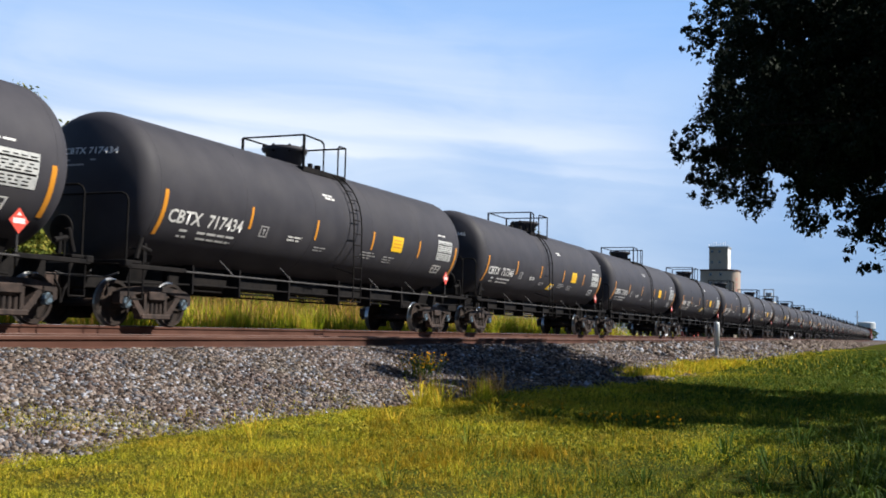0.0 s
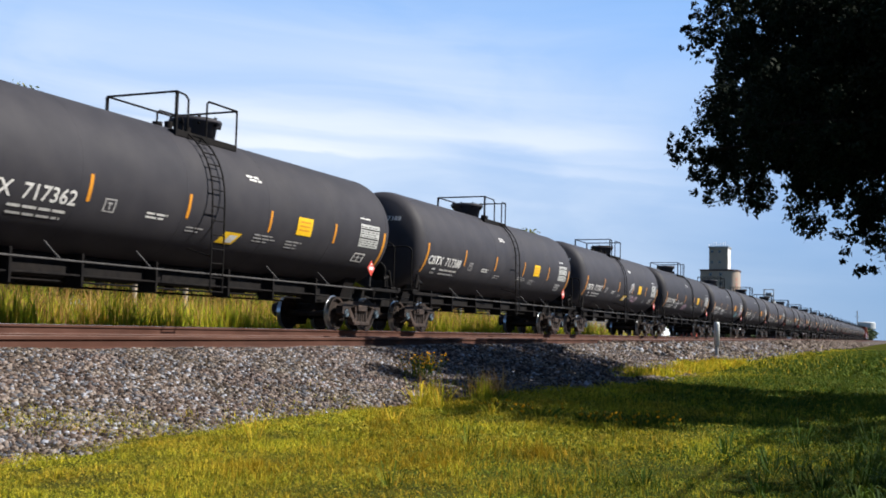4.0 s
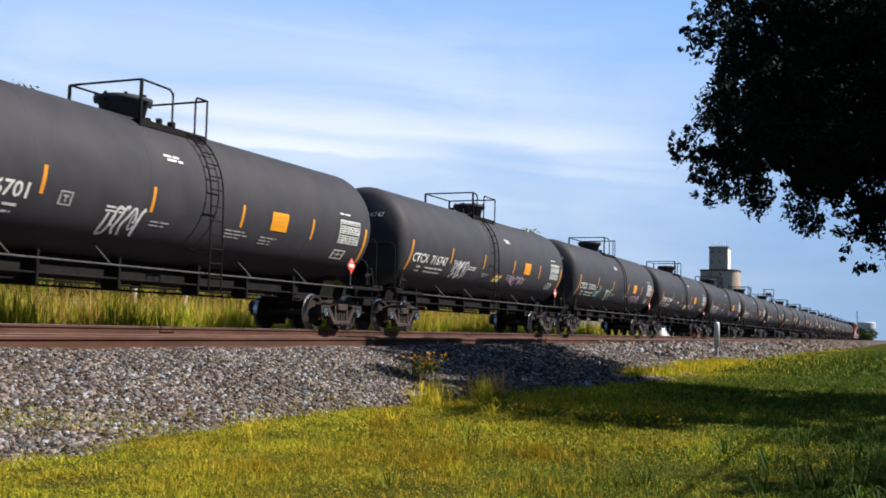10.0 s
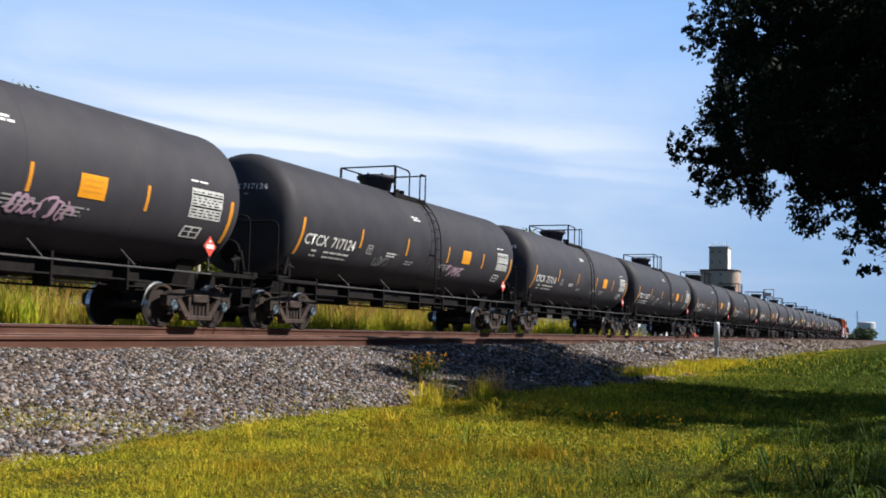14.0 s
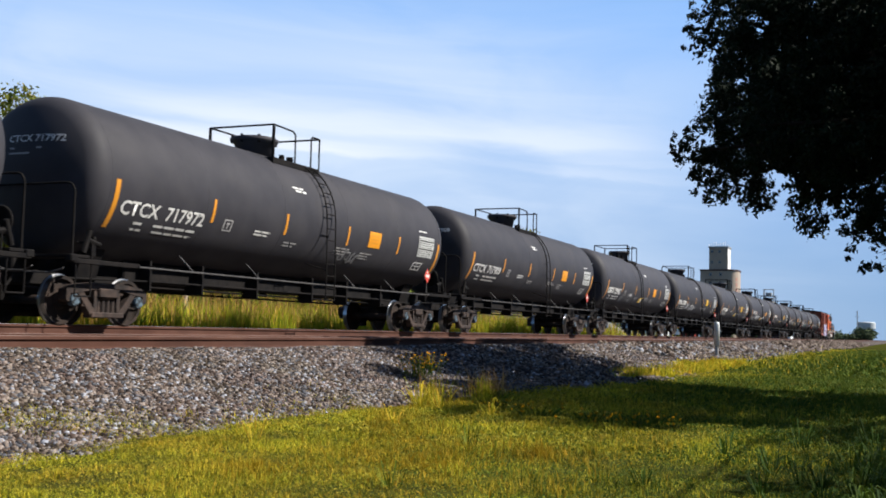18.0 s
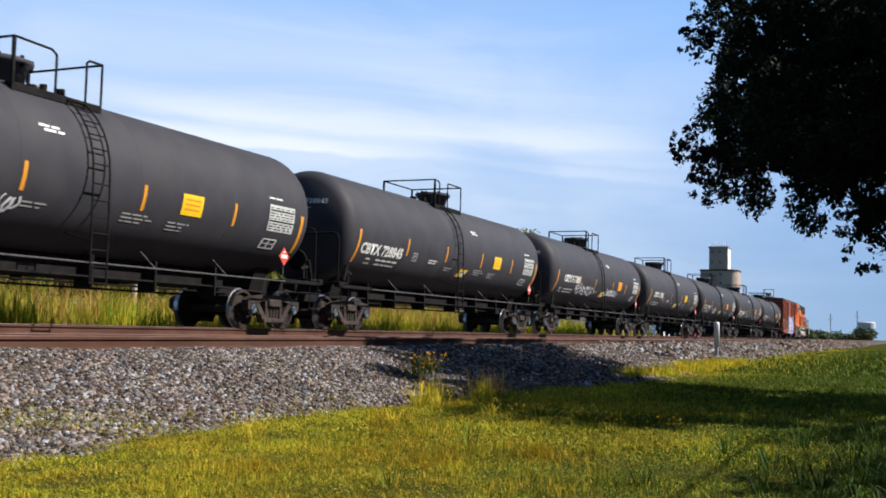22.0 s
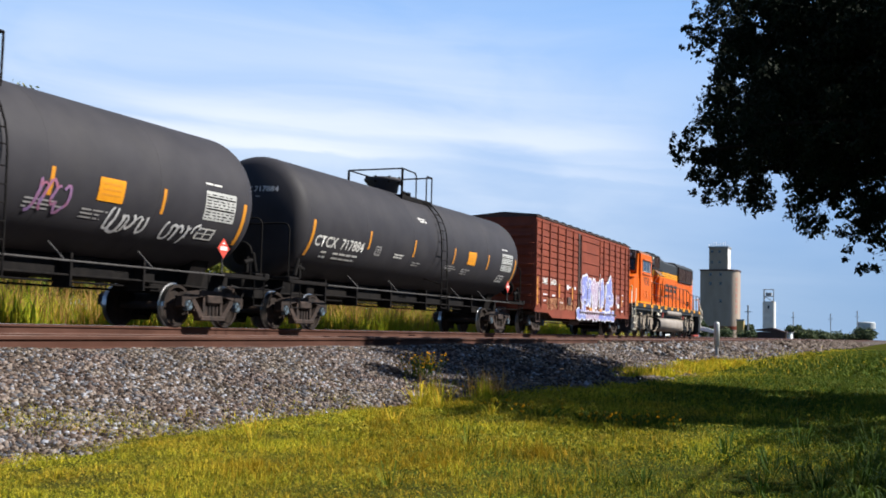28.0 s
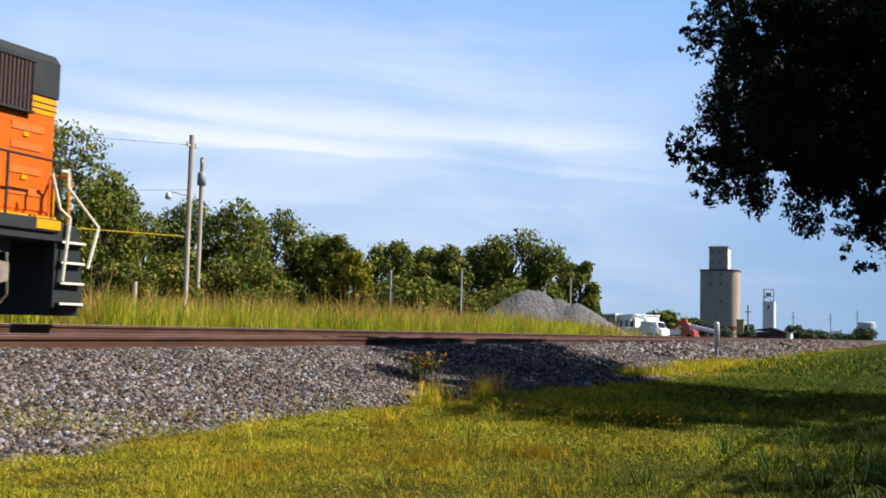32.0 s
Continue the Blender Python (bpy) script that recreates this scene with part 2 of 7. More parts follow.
M_GRAVEL = mat("grey_gravel_heap", (0.075, 0.07, 0.068), (0.15, 0.14, 0.135), rough=0.95, scale=3, detail=8, bump=0.25, bump_scale=3)
M_BARK = mat("tree_bark", (0.07, 0.055, 0.042), (0.11, 0.09, 0.07), rough=0.95, scale=5, stretch=(1, 1, 0.25), bump=0.02)
# near-black copy of the bark: the crown's shade is put into its colour
M_BARK_DARK = mat("shade_darkened_bark", (0.018, 0.014, 0.011), (0.030, 0.024, 0.019), rough=0.95, scale=5, stretch=(1, 1, 0.25), bump=0.02, spec=0.05)
M_WHITEPAINT = mat("white_sheet_metal", (0.82, 0.83, 0.84), (0.74, 0.75, 0.77), rough=0.5, scale=3)
M_REDPAINT = mat("faded_red_machine_paint", (0.42, 0.07, 0.05), (0.34, 0.06, 0.045), rough=0.5, scale=3)
M_ROOFDUST = mat("rust_dusted_roof", (0.19, 0.115, 0.085), (0.13, 0.08, 0.06), rough=0.85, scale=2, stain=(0.07, 0.045, 0.036), spec=0.1)
M_FADED = mat("faded_red_lettering", (0.40, 0.19, 0.15), (0.36, 0.22, 0.18), rough=0.9, scale=0.8)
# white dulled to blue-grey: haze painted into the far water tank
M_HAZEWHITE = mat("hazed_white_tank_paint", (0.42, 0.45, 0.47), (0.34, 0.37, 0.40), rough=0.7, scale=0.4)
M_TANBIN = mat("tan_bin_paint", (0.42, 0.30, 0.10), (0.36, 0.25, 0.09), rough=0.7, scale=1)
M_GREY = mat("grey_metal", (0.30, 0.31, 0.32), (0.24, 0.25, 0.26), rough=0.55, scale=3)
# leaf colour taken almost to black for the crown's shaded side
M_LEAF_NEAR = leafy("shade_darkened_leaf", (0.004, 0.008, 0.003), (0.006, 0.013, 0.004), (0.010, 0.018, 0.005), through=0.04)
M_LEAF_FAR = leafy("woodland_leaf", (0.050, 0.068, 0.012), (0.135, 0.160, 0.024), (0.30, 0.26, 0.04), through=0.25, hue=0.03)
# bluer leaf for the farthest trees: distance haze put into the colour
M_LEAF_HAZE = leafy("hazed_woodland_leaf", (0.045, 0.070, 0.040), (0.080, 0.110, 0.055), (0.14, 0.15, 0.07), through=0.2)
M_LEAF_FAR2 = leafy("yellowing_woodland_leaf", (0.10, 0.11, 0.01), (0.22, 0.20, 0.018), (0.34, 0.26, 0.025), through=0.3)
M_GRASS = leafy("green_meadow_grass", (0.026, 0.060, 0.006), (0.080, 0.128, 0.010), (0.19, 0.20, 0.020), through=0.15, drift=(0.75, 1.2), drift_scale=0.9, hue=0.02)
M_GRASS_TALL = leafy("tall_wild_grass", (0.16, 0.24, 0.014), (0.42, 0.44, 0.024), (0.64, 0.46, 0.045), through=0.45, drift=(0.6, 1.25), drift_scale=0.5, hue=0.03)
M_GRASS_SEED = leafy("brown_seed_stems", (0.24, 0.12, 0.04), (0.44, 0.25, 0.08), (0.60, 0.40, 0.13), through=0.3)
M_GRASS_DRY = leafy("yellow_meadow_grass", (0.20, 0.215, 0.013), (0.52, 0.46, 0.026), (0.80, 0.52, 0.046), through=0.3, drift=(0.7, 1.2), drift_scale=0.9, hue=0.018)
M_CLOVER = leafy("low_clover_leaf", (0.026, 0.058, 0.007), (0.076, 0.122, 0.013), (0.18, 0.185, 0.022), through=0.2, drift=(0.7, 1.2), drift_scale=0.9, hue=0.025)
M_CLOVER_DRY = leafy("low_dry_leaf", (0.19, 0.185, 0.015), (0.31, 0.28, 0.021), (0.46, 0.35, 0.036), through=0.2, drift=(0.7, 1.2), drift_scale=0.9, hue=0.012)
M_FLOWER = mat("orange_yellow_petal", (0.72, 0.36, 0.004), (0.62, 0.26, 0.004), rough=0.8, scale=40, spec=0.1)
M_WEED = leafy("lush_weed_leaf", (0.020, 0.045, 0.005), (0.045, 0.085, 0.009), (0.10, 0.14, 0.02), through=0.2)
M_ORANGE_GRASS = leafy("orange_seed_grass", (0.22, 0.16, 0.010), (0.36, 0.26, 0.016), (0.52, 0.30, 0.018), through=0.3)

# ---- building helpers ----
def link(name, bm, material, parent=None, smooth=False, at=None):
    """Links a bmesh as one mesh object."""
    me = bpy.data.meshes.new(name)
    bm.normal_update()
    bm.to_mesh(me)
    bm.free()
    if smooth:
        me.polygons.foreach_set("use_smooth", [True] * len(me.polygons))
    me.materials.append(material)
    ob = new(name, me)
    if parent:
        ob.parent = parent
    if at is not None:
        ob.matrix_basis = at
    return ob


def part(name, bm, material, parent, label="", smooth=False, at=None):
    """One mesh object under a thing or under a part."""
    ob = link(name, bm, material, parent, smooth, at)
    if label:
        ob["label"] = label
    return ob


def shared(name, ob, parent, at):
    """Another part on the mesh of an alike one."""
    o = new(name, ob.data)
    o.parent = parent
    o.matrix_basis = at
    return o


def thing(name, at, label, category, group="", kind=""):
    ob = new(name)
    ob.empty_display_size = 0.3
    ob.matrix_basis = at
    return tagged(ob, label, category, group, kind)


def add_box(bm, lo, hi, bevel=0.0, turn=None):
    """A box between two corners, its edges rounded off by bevel."""
    lo, hi = Vector(lo), Vector(hi)
    c, s = (lo + hi) / 2, hi - lo
    m = Matrix.Translation(c) @ (turn or Matrix()) @ Matrix.Diagonal((*s, 1))
    g = bmesh.ops.create_cube(bm, size=1, matrix=m)
    if bevel:
        es = list({e for v in g["verts"] for e in v.link_edges})
        bmesh.ops.bevel(bm, geom=es, offset=bevel, segments=1, affect="EDGES", profile=0.5)


def box(lo, hi, bevel=0.0):
    bm = bmesh.new()
    add_box(bm, lo, hi, bevel)
    return bm


def add_rod(bm, a, b, r, sides=8, r2=None):
    a, b = Vector(a), Vector(b)
    d = b - a
    m = Matrix.Translation((a + b) / 2) @ d.to_track_quat("Z", "Y").to_matrix().to_4x4()
    bmesh.ops.create_cone(bm, cap_ends=True, segments=sides, radius1=r, radius2=r if r2 is None else r2, depth=d.length, matrix=m)


def add_path(bm, pts, r, sides=6):
    for a, b in zip(pts, pts[1:]):
        add_rod(bm, a, b, r, sides)


def rods(paths, r, sides=6):
    bm = bmesh.new()
    for p in paths:
        add_path(bm, p, r, sides)
    return bm


def add_lathe(bm, prof, segs, axis="x"):
    """Turns a profile of (along, radius) about an axis; the ends are closed."""
    rings = []
    for a, r in prof:
        ring = []
        for k in range(segs):
            w = 2 * math.pi * k / segs
            c, s = r * math.cos(w), r * math.sin(w)
            ring.append(bm.verts.new((a, c, s) if axis == "x" else (c, a, s) if axis == "y" else (c, s, a)))
        rings.append(ring)
    for p, q in zip(rings, rings[1:]):
        for k in range(segs):
            bm.faces.new((p[k], p[(k + 1) % segs], q[(k + 1) % segs], q[k]))
    bm.faces.new(rings[0])
    bm.faces.new(rings[-1])
    bmesh.ops.recalc_face_normals(bm, faces=bm.faces)


def lathe(prof, segs=24, axis="x"):
    bm = bmesh.new()
    add_lathe(bm, prof, segs, axis)
    return bm


def add_prism(bm, outline, d0, d1, plane="xz"):
    """An outline of (a, b) pulled from d0 to d1 along the third axis."""
    def at(a, b, d):
        return (a, d, b) if plane == "xz" else (d, a, b) if plane == "yz" else (a, b, d)
    lo = [bm.verts.new(at(a, b, d0)) for a, b in outline]
    hi = [bm.verts.new(at(a, b, d1)) for a, b in outline]
    n = len(outline)
    fs = [bm.faces.new(lo), bm.faces.new(hi)]
    for k in range(n):
        fs.append(bm.faces.new((lo[k], lo[(k + 1) % n], hi[(k + 1) % n], hi[k])))
    bmesh.ops.recalc_face_normals(bm, faces=fs)


def prism(outline, d0, d1, plane="xz"):
    bm = bmesh.new()
    add_prism(bm, outline, d0, d1, plane)
    return bm


def text_mesh(words, size, width=None, shear=0.0, bold=0.0):
    """Flat letters in the xz plane that start at the origin, as a bmesh."""
    cu = bpy.data.curves.new("letters", "FONT")
    cu.body, cu.size, cu.shear, cu.offset, cu.resolution_u = words, size, shear, bold, 2
    ob = bpy.data.objects.new("letters", cu)
    scene.collection.objects.link(ob)
    dg = bpy.context.evaluated_depsgraph_get()
    me = bpy.data.meshes.new_from_object(ob.evaluated_get(dg))
    bm = bmesh.new()
    bm.from_mesh(me)
    bpy.data.objects.remove(ob)
    bpy.data.curves.remove(cu)
    bpy.data.meshes.remove(me)
    xs = [v.co.x for v in bm.verts]
    k = width / (max(xs) - min(xs)) if width else 1
    x0 = min(xs)
    for v in bm.verts:
        v.co = ((v.co.x - x0) * k, 0, v.co.y)
    return bm


def soup(name, verts, faces, material, parent=None, smooth=False):
    me = bpy.data.meshes.new(name)
    me.from_pydata(verts, [], faces)
    me.materials.append(material)
    if smooth:
        me.polygons.foreach_set("use_smooth", [True] * len(me.polygons))
    ob = new(name, me)
    if parent:
        ob.parent = parent
    return ob


def fast_mesh(name, verts, quads, material, parent=None):
    """Many alike flat pieces at once from arrays: verts (n, 3) and faces (m, k)."""
    me = bpy.data.meshes.new(name)
    m, k = quads.shape
    me.vertices.add(len(verts))
    me.vertices.foreach_set("co", np.asarray(verts, dtype=np.float32).ravel())
    me.loops.add(m * k)
    me.loops.foreach_set("vertex_index", quads.astype(np.int32).ravel())
    me.polygons.add(m)
    me.polygons.foreach_set("loop_start", np.arange(0, m * k, k, dtype=np.int32))
    me.update(calc_edges=True)
    me.materials.append(material)
    ob = new(name, me)
    if parent:
        ob.parent = parent
    return ob

# ---- the ground and the two tracks ----
NEAR_Y, TRAIN_Y = 10.72, 15.08          # the middles of the two tracks
NEAR_TOP, TRAIN_TOP = 0.85, 0.97        # heights of their rail heads
RAIL_H, HALF_GAUGE = 0.186, 0.755


def ground_z(x, y):
    """Height of the soil: a low meadow, the bank of the railway and the field beyond it."""
    def ease(a, b, v):
        v = min(1, max(0, (v - a) / (b - a)))
        return v * v * (3 - 2 * v)
    z = 0.42 * ease(6.4, 9.2, y) + 0.10 * ease(18, 22, y)
    near = ease(400, 60, math.hypot(x, y))
    return z + near * 0.05 * noise.noise((x * 0.23, y * 0.23, 0.0))


def build_ground():
    def steps(spans):
        out = []
        for a, b, s in spans:
            n = max(1, round((b - a) / s))
            out += [a + (b - a) * k / n for k in range(n)]
        return out + [spans[-1][1]]
    xs = steps([(-3000, -200, 700), (-200, -20, 30), (-20, 60, 0.8), (60, 200, 7), (200, 4500, 600)])
    ys = steps([(-3000, -100, 700), (-100, -10, 15), (-10, 24, 0.6), (24, 120, 6), (120, 4000, 600)])
    vs = [(x, y, ground_z(x, y)) for y in ys for x in xs]
    w = len(xs)
    fs = [(j * w + i, j * w + i + 1, (j + 1) * w + i + 1, (j + 1) * w + i) for j in range(len(ys) - 1) for i in range(w - 1)]
    ob = soup("ground", vs, fs, M_GROUND, smooth=True)
    return tagged(ob, "rough yellow-green meadow ground beside the railway bank", "ground", kind="structure")


def toe(x):
    """How far the foot of the ballast runs out into the meadow."""
    return -1.5 * math.exp(-((x - 27) / 10) ** 2)


def bed_z(y, x=0.0):
    """Height of the ballast across the two tracks."""
    prof = ((6.3, -0.05), (8.9, 0.60), (9.3, 0.655), (12.2, 0.655), (13.6, 0.775), (17.0, 0.775), (19.6, 0.30), (20.4, 0.1))
    for (a, za), (b, zb) in zip(prof, prof[1:]):
        if y <= b:
            k = max(0.0, (y - a) / (b - a))
            return za + (zb - za) * k
    return 0.1


def build_bed():
    xs = [-40 + k * 0.5 for k in range(200)] + [60 + k * 4 for k in range(36)] + [200 + k * 50 for k in range(40)]
    ys = [6.3 + k * 0.25 for k in range(57)]
    vs = []
    for y in ys:
        for x in xs:
            wob = 0.05 * noise.noise((x * 0.7, y * 0.9, 3.0)) + 0.02 * noise.noise((x * 4, y * 4, 1.0)) if x < 200 else 0
            if 9.6 < y < 12 or 13.6 < y < 16.6:
                wob *= 0.3
            run = 0.35 * noise.noise((x * 0.25, 7.0, 2.0)) + toe(x)
            vs.append((x, y + run * max(0.0, (8.5 - y) / 2.2), bed_z(y) + wob))
    w = len(xs)
    fs = [(j * w + i, j * w + i + 1, (j + 1) * w + i + 1, (j + 1) * w + i) for j in range(len(ys) - 1) for i in range(w - 1)]
    ob = soup("ballast_bed", vs, fs, M_BED, smooth=True)
    return tagged(ob, "bank of grey and brown crushed stone ballast", "ballast", kind="structure")


RAIL_OUTLINE = ((-0.076, 0), (0.076, 0), (0.076, 0.012), (0.016, 0.032), (0.009, 0.05), (0.009, 0.125), (0.037, 0.143), (0.037, 0.176), (0.029, 0.186), (-0.029, 0.186), (-0.037, 0.176), (-0.037, 0.143), (-0.009, 0.125), (-0.009, 0.05), (-0.016, 0.032), (-0.076, 0.012))


def build_rail(y, top, head):
    """One rail of true section, its running face a strip of its own."""
    base = top - RAIL_H
    bm = prism([(y + a, base + b) for a, b in RAIL_OUTLINE], -60, 1800, "yz")
    rail = link("rail", bm, M_RAILSIDE)
    tagged(rail, "rust-brown steel rail spiked on wooden ties", "rail", "rails of the line", "structure")
    part("running_face", prism([(y - 0.028, top - 0.001), (y + 0.028, top - 0.001), (y + 0.026, top + 0.003), (y - 0.026, top + 0.003)], -60, 1800, "yz"), head, rail, "worn running surface")
    return rail


def build_tracks():
    for mid, top, head in ((NEAR_Y, NEAR_TOP, M_RAILTOP_RUSTY), (TRAIN_Y, TRAIN_TOP, M_RAILTOP)):
        for s in (-1, 1):
            build_rail(mid + s * HALF_GAUGE, top, head)
        tie = None
        for k in range(150):
            x = -10 + k * 0.5
            if tie is None:
                tie = link("tie", box((-0.115, -1.3, -0.17), (0.115, 1.3, 0.0), 0.012), M_TIE)
                tie.matrix_basis = pose(x, mid, top - RAIL_H - 0.002)
                tagged(tie, "weathered wooden railway tie sunk in ballast", "railway tie", "ties under the rails", "structure")
            else:
                copy_thing(tie, pose(x, mid, top - RAIL_H - 0.002))


build_ground()
build_bed()
build_tracks()

# ---- the train ----
CAR_PITCH, FIRST_CAR = 18.1, 25.66      # spacing of the tank cars; the middle of the first at the start
AXIS_Z, TANK_R = 2.81, 1.54             # the tank's axis above the rail head, and its radius
MARK_X = 0.18                           # the markings sit a little off the car's middle
AXLES = (-0.89, 0.89)
HEAD_R = 3.03                           # the dish of the tank heads, inside a tight knuckle


def add_wheel(bm, y, s, r):
    """A wheel with tread, flange, dished web and hub; s points to the field side."""
    prof = [(0.05, 0.10), (0.05, 0.15), (0.0, 0.18), (-0.01, r * 0.78), (0.03, r * 0.83), (0.065, r * 0.84), (0.065, r - 0.008), (-0.04, r), (-0.05, r + 0.028), (-0.075, r + 0.026), (-0.075, r * 0.84), (-0.045, r * 0.8), (-0.04, 0.18), (-0.075, 0.15), (-0.075, 0.10)]
    add_lathe(bm, [(y + s * a, q) for a, q in prof], 28, "y")


def bright_tread(ob, r):
    """The running tread and flange of each wheel are polished by the rail."""
    ob.data.materials.append(M_TREAD)
    for f in ob.data.polygons:
        if min(math.hypot(ob.data.vertices[v].co.x, ob.data.vertices[v].co.z) for v in f.vertices) > r - 0.02:
            f.material_index = 1
    return ob


def build_truck(parent, x, r=0.457):
    """A three-piece freight truck: bolster, side frames with spring packs, bearing caps and two wheelsets."""
    fr = part("truck", box((-0.20, -1.12, 0.48), (0.20, 1.12, 0.74), 0.03), M_TRUCK, parent, "dust-brown cast freight truck", at=pose(x, 0, 0))
    for s in (-1, 1):
        bm = bmesh.new()
        # a frame with two triangular windows: top chord, tension bar, columns and pedestals
        y0, y1 = s * 0.93, s * 1.12
        add_prism(bm, ((-1.12, 0.46), (-1.12, 0.66), (-0.95, 0.74), (-0.42, 0.80), (0.42, 0.80), (0.95, 0.74), (1.12, 0.66), (1.12, 0.46), (1.03, 0.42), (1.0, 0.58), (0.78, 0.60), (0.40, 0.67), (-0.40, 0.67), (-0.78, 0.60), (-1.0, 0.58), (-1.03, 0.42)), y0, y1)
        for k in (-1, 1):
            add_prism(bm, ((k * 0.80, 0.60), (k * 0.66, 0.62), (k * 0.30, 0.24), (k * 0.42, 0.15)), y0 + s * 0.02, y1 - s * 0.01)
            add_prism(bm, ((k * 0.36, 0.67), (k * 0.27, 0.67), (k * 0.27, 0.26), (k * 0.36, 0.26)), y0 + s * 0.01, y1 - s * 0.02)
            add_prism(bm, ((k * 0.70, 0.62), (k * 0.62, 0.62), (k * 0.56, 0.35), (k * 0.66, 0.35)), y0 + s * 0.03, y1 - s * 0.03)
        add_box(bm, (-0.45, min(y0, y1) - 0.02, 0.14), (0.45, max(y0, y1) + 0.02, 0.25), 0.02)
        part("side_frame", bm, M_TRUCK, fr)
        bm = bmesh.new()
        for k in range(4):
            add_rod(bm, (-0.20 + k * 0.135, s * 1.03, 0.25), (-0.20 + k * 0.135, s * 1.03, 0.50), 0.055, 10)
        part("spring_pack", bm, M_TRUCK, fr)
        add = bmesh.new()
        add_box(add, (-0.27, s * 1.03 - 0.13, 0.52), (0.27, s * 1.03 + 0.13, 0.70), 0.02)
        part("bolster_end", add, M_TRUCK, fr)
        for k in AXLES:
            bm = lathe([(s * 1.02, 0.11), (s * 1.13, 0.115), (s * 1.145, 0.105), (s * 1.148, 0.03)], 16, "y")
            part("bearing_cap", bm, M_BLUECAP, fr, "pale blue bearing end cap", False, pose(k, 0, r))
            bm = box((-0.14, min(s * 0.95, s * 1.10), 0.10), (0.14, max(s * 0.95, s * 1.10), 0.17), 0.015)
            part("bearing_adapter", bm, M_TRUCK, fr, at=pose(k, 0, r))
    for k in AXLES:
        bm = bmesh.new()
        for s in (-1, 1):
            add_wheel(bm, s * 0.755, s, r)
        add_rod(bm, (0, -1.02, 0), (0, 1.02, 0), 0.085, 12)
        bright_tread(part("wheelset", bm, M_WHEEL, fr, "rusty steel wheels on an axle", False, pose(k, 0, r)), r)
    bm = bmesh.new()
    for k in (-1, 1):
        add_box(bm, (k * 0.36 - 0.05, -0.85, 0.32), (k * 0.36 + 0.05, 0.85, 0.42), 0.01)
        for s in (-1, 1):
            add_box(bm, (k * 0.42 - 0.04, s * 0.755 - 0.06, 0.28), (k * 0.42 + 0.05, s * 0.755 + 0.06, 0.52), 0.01)
    part("brake_beam", bm, M_BLACK, fr)
    return fr


def on_tank(x, arc, lift=0.006):
    """The place on the tank's near flank: x along it, arc metres above its axis along the skin."""
    a = arc / TANK_R
    r = TANK_R + lift
    return Vector((x + MARK_X, -r * math.cos(a), AXIS_Z + r * math.sin(a)))


def patch(x0, x1, a0, a1, lift=0.006, nu=1, slant=0.0):
    """A painted or taped field on the tank's flank."""
    bm = bmesh.new()
    nv = max(1, round(abs(a1 - a0) / 0.08))
    g = [[bm.verts.new(on_tank(x0 + (x1 - x0) * i / nu + slant * j / nv, a0 + (a1 - a0) * j / nv, lift)) for i in range(nu + 1)] for j in range(nv + 1)]
    for j in range(nv):
        for i in range(nu):
            bm.faces.new((g[j][i], g[j][i + 1], g[j + 1][i + 1], g[j + 1][i]))
    return bm


def wrap(bm, x, arc, lift=0.007):
    """Lays flat letters on the tank's flank."""
    for v in bm.verts:
        v.co = on_tank(x + v.co.x, arc + v.co.z, lift)
    return bm


def bars(rows, lift=0.007):
    """Unreadable stencilled lines: rows of (x0, x1, arc, height), broken into short dashes."""
    bm = bmesh.new()
    rnd = random.Random(5)
    for x0, x1, a, h in rows:
        x = x0
        while x < x1:
            w = min(rnd.uniform(0.10, 0.34), x1 - x)
            vs = [bm.verts.new(on_tank(px, pa, lift)) for px, pa in ((x, a), (x + w, a), (x + w, a + h), (x, a + h))]
            bm.faces.new(vs)
            x += w + 0.05
    return bm


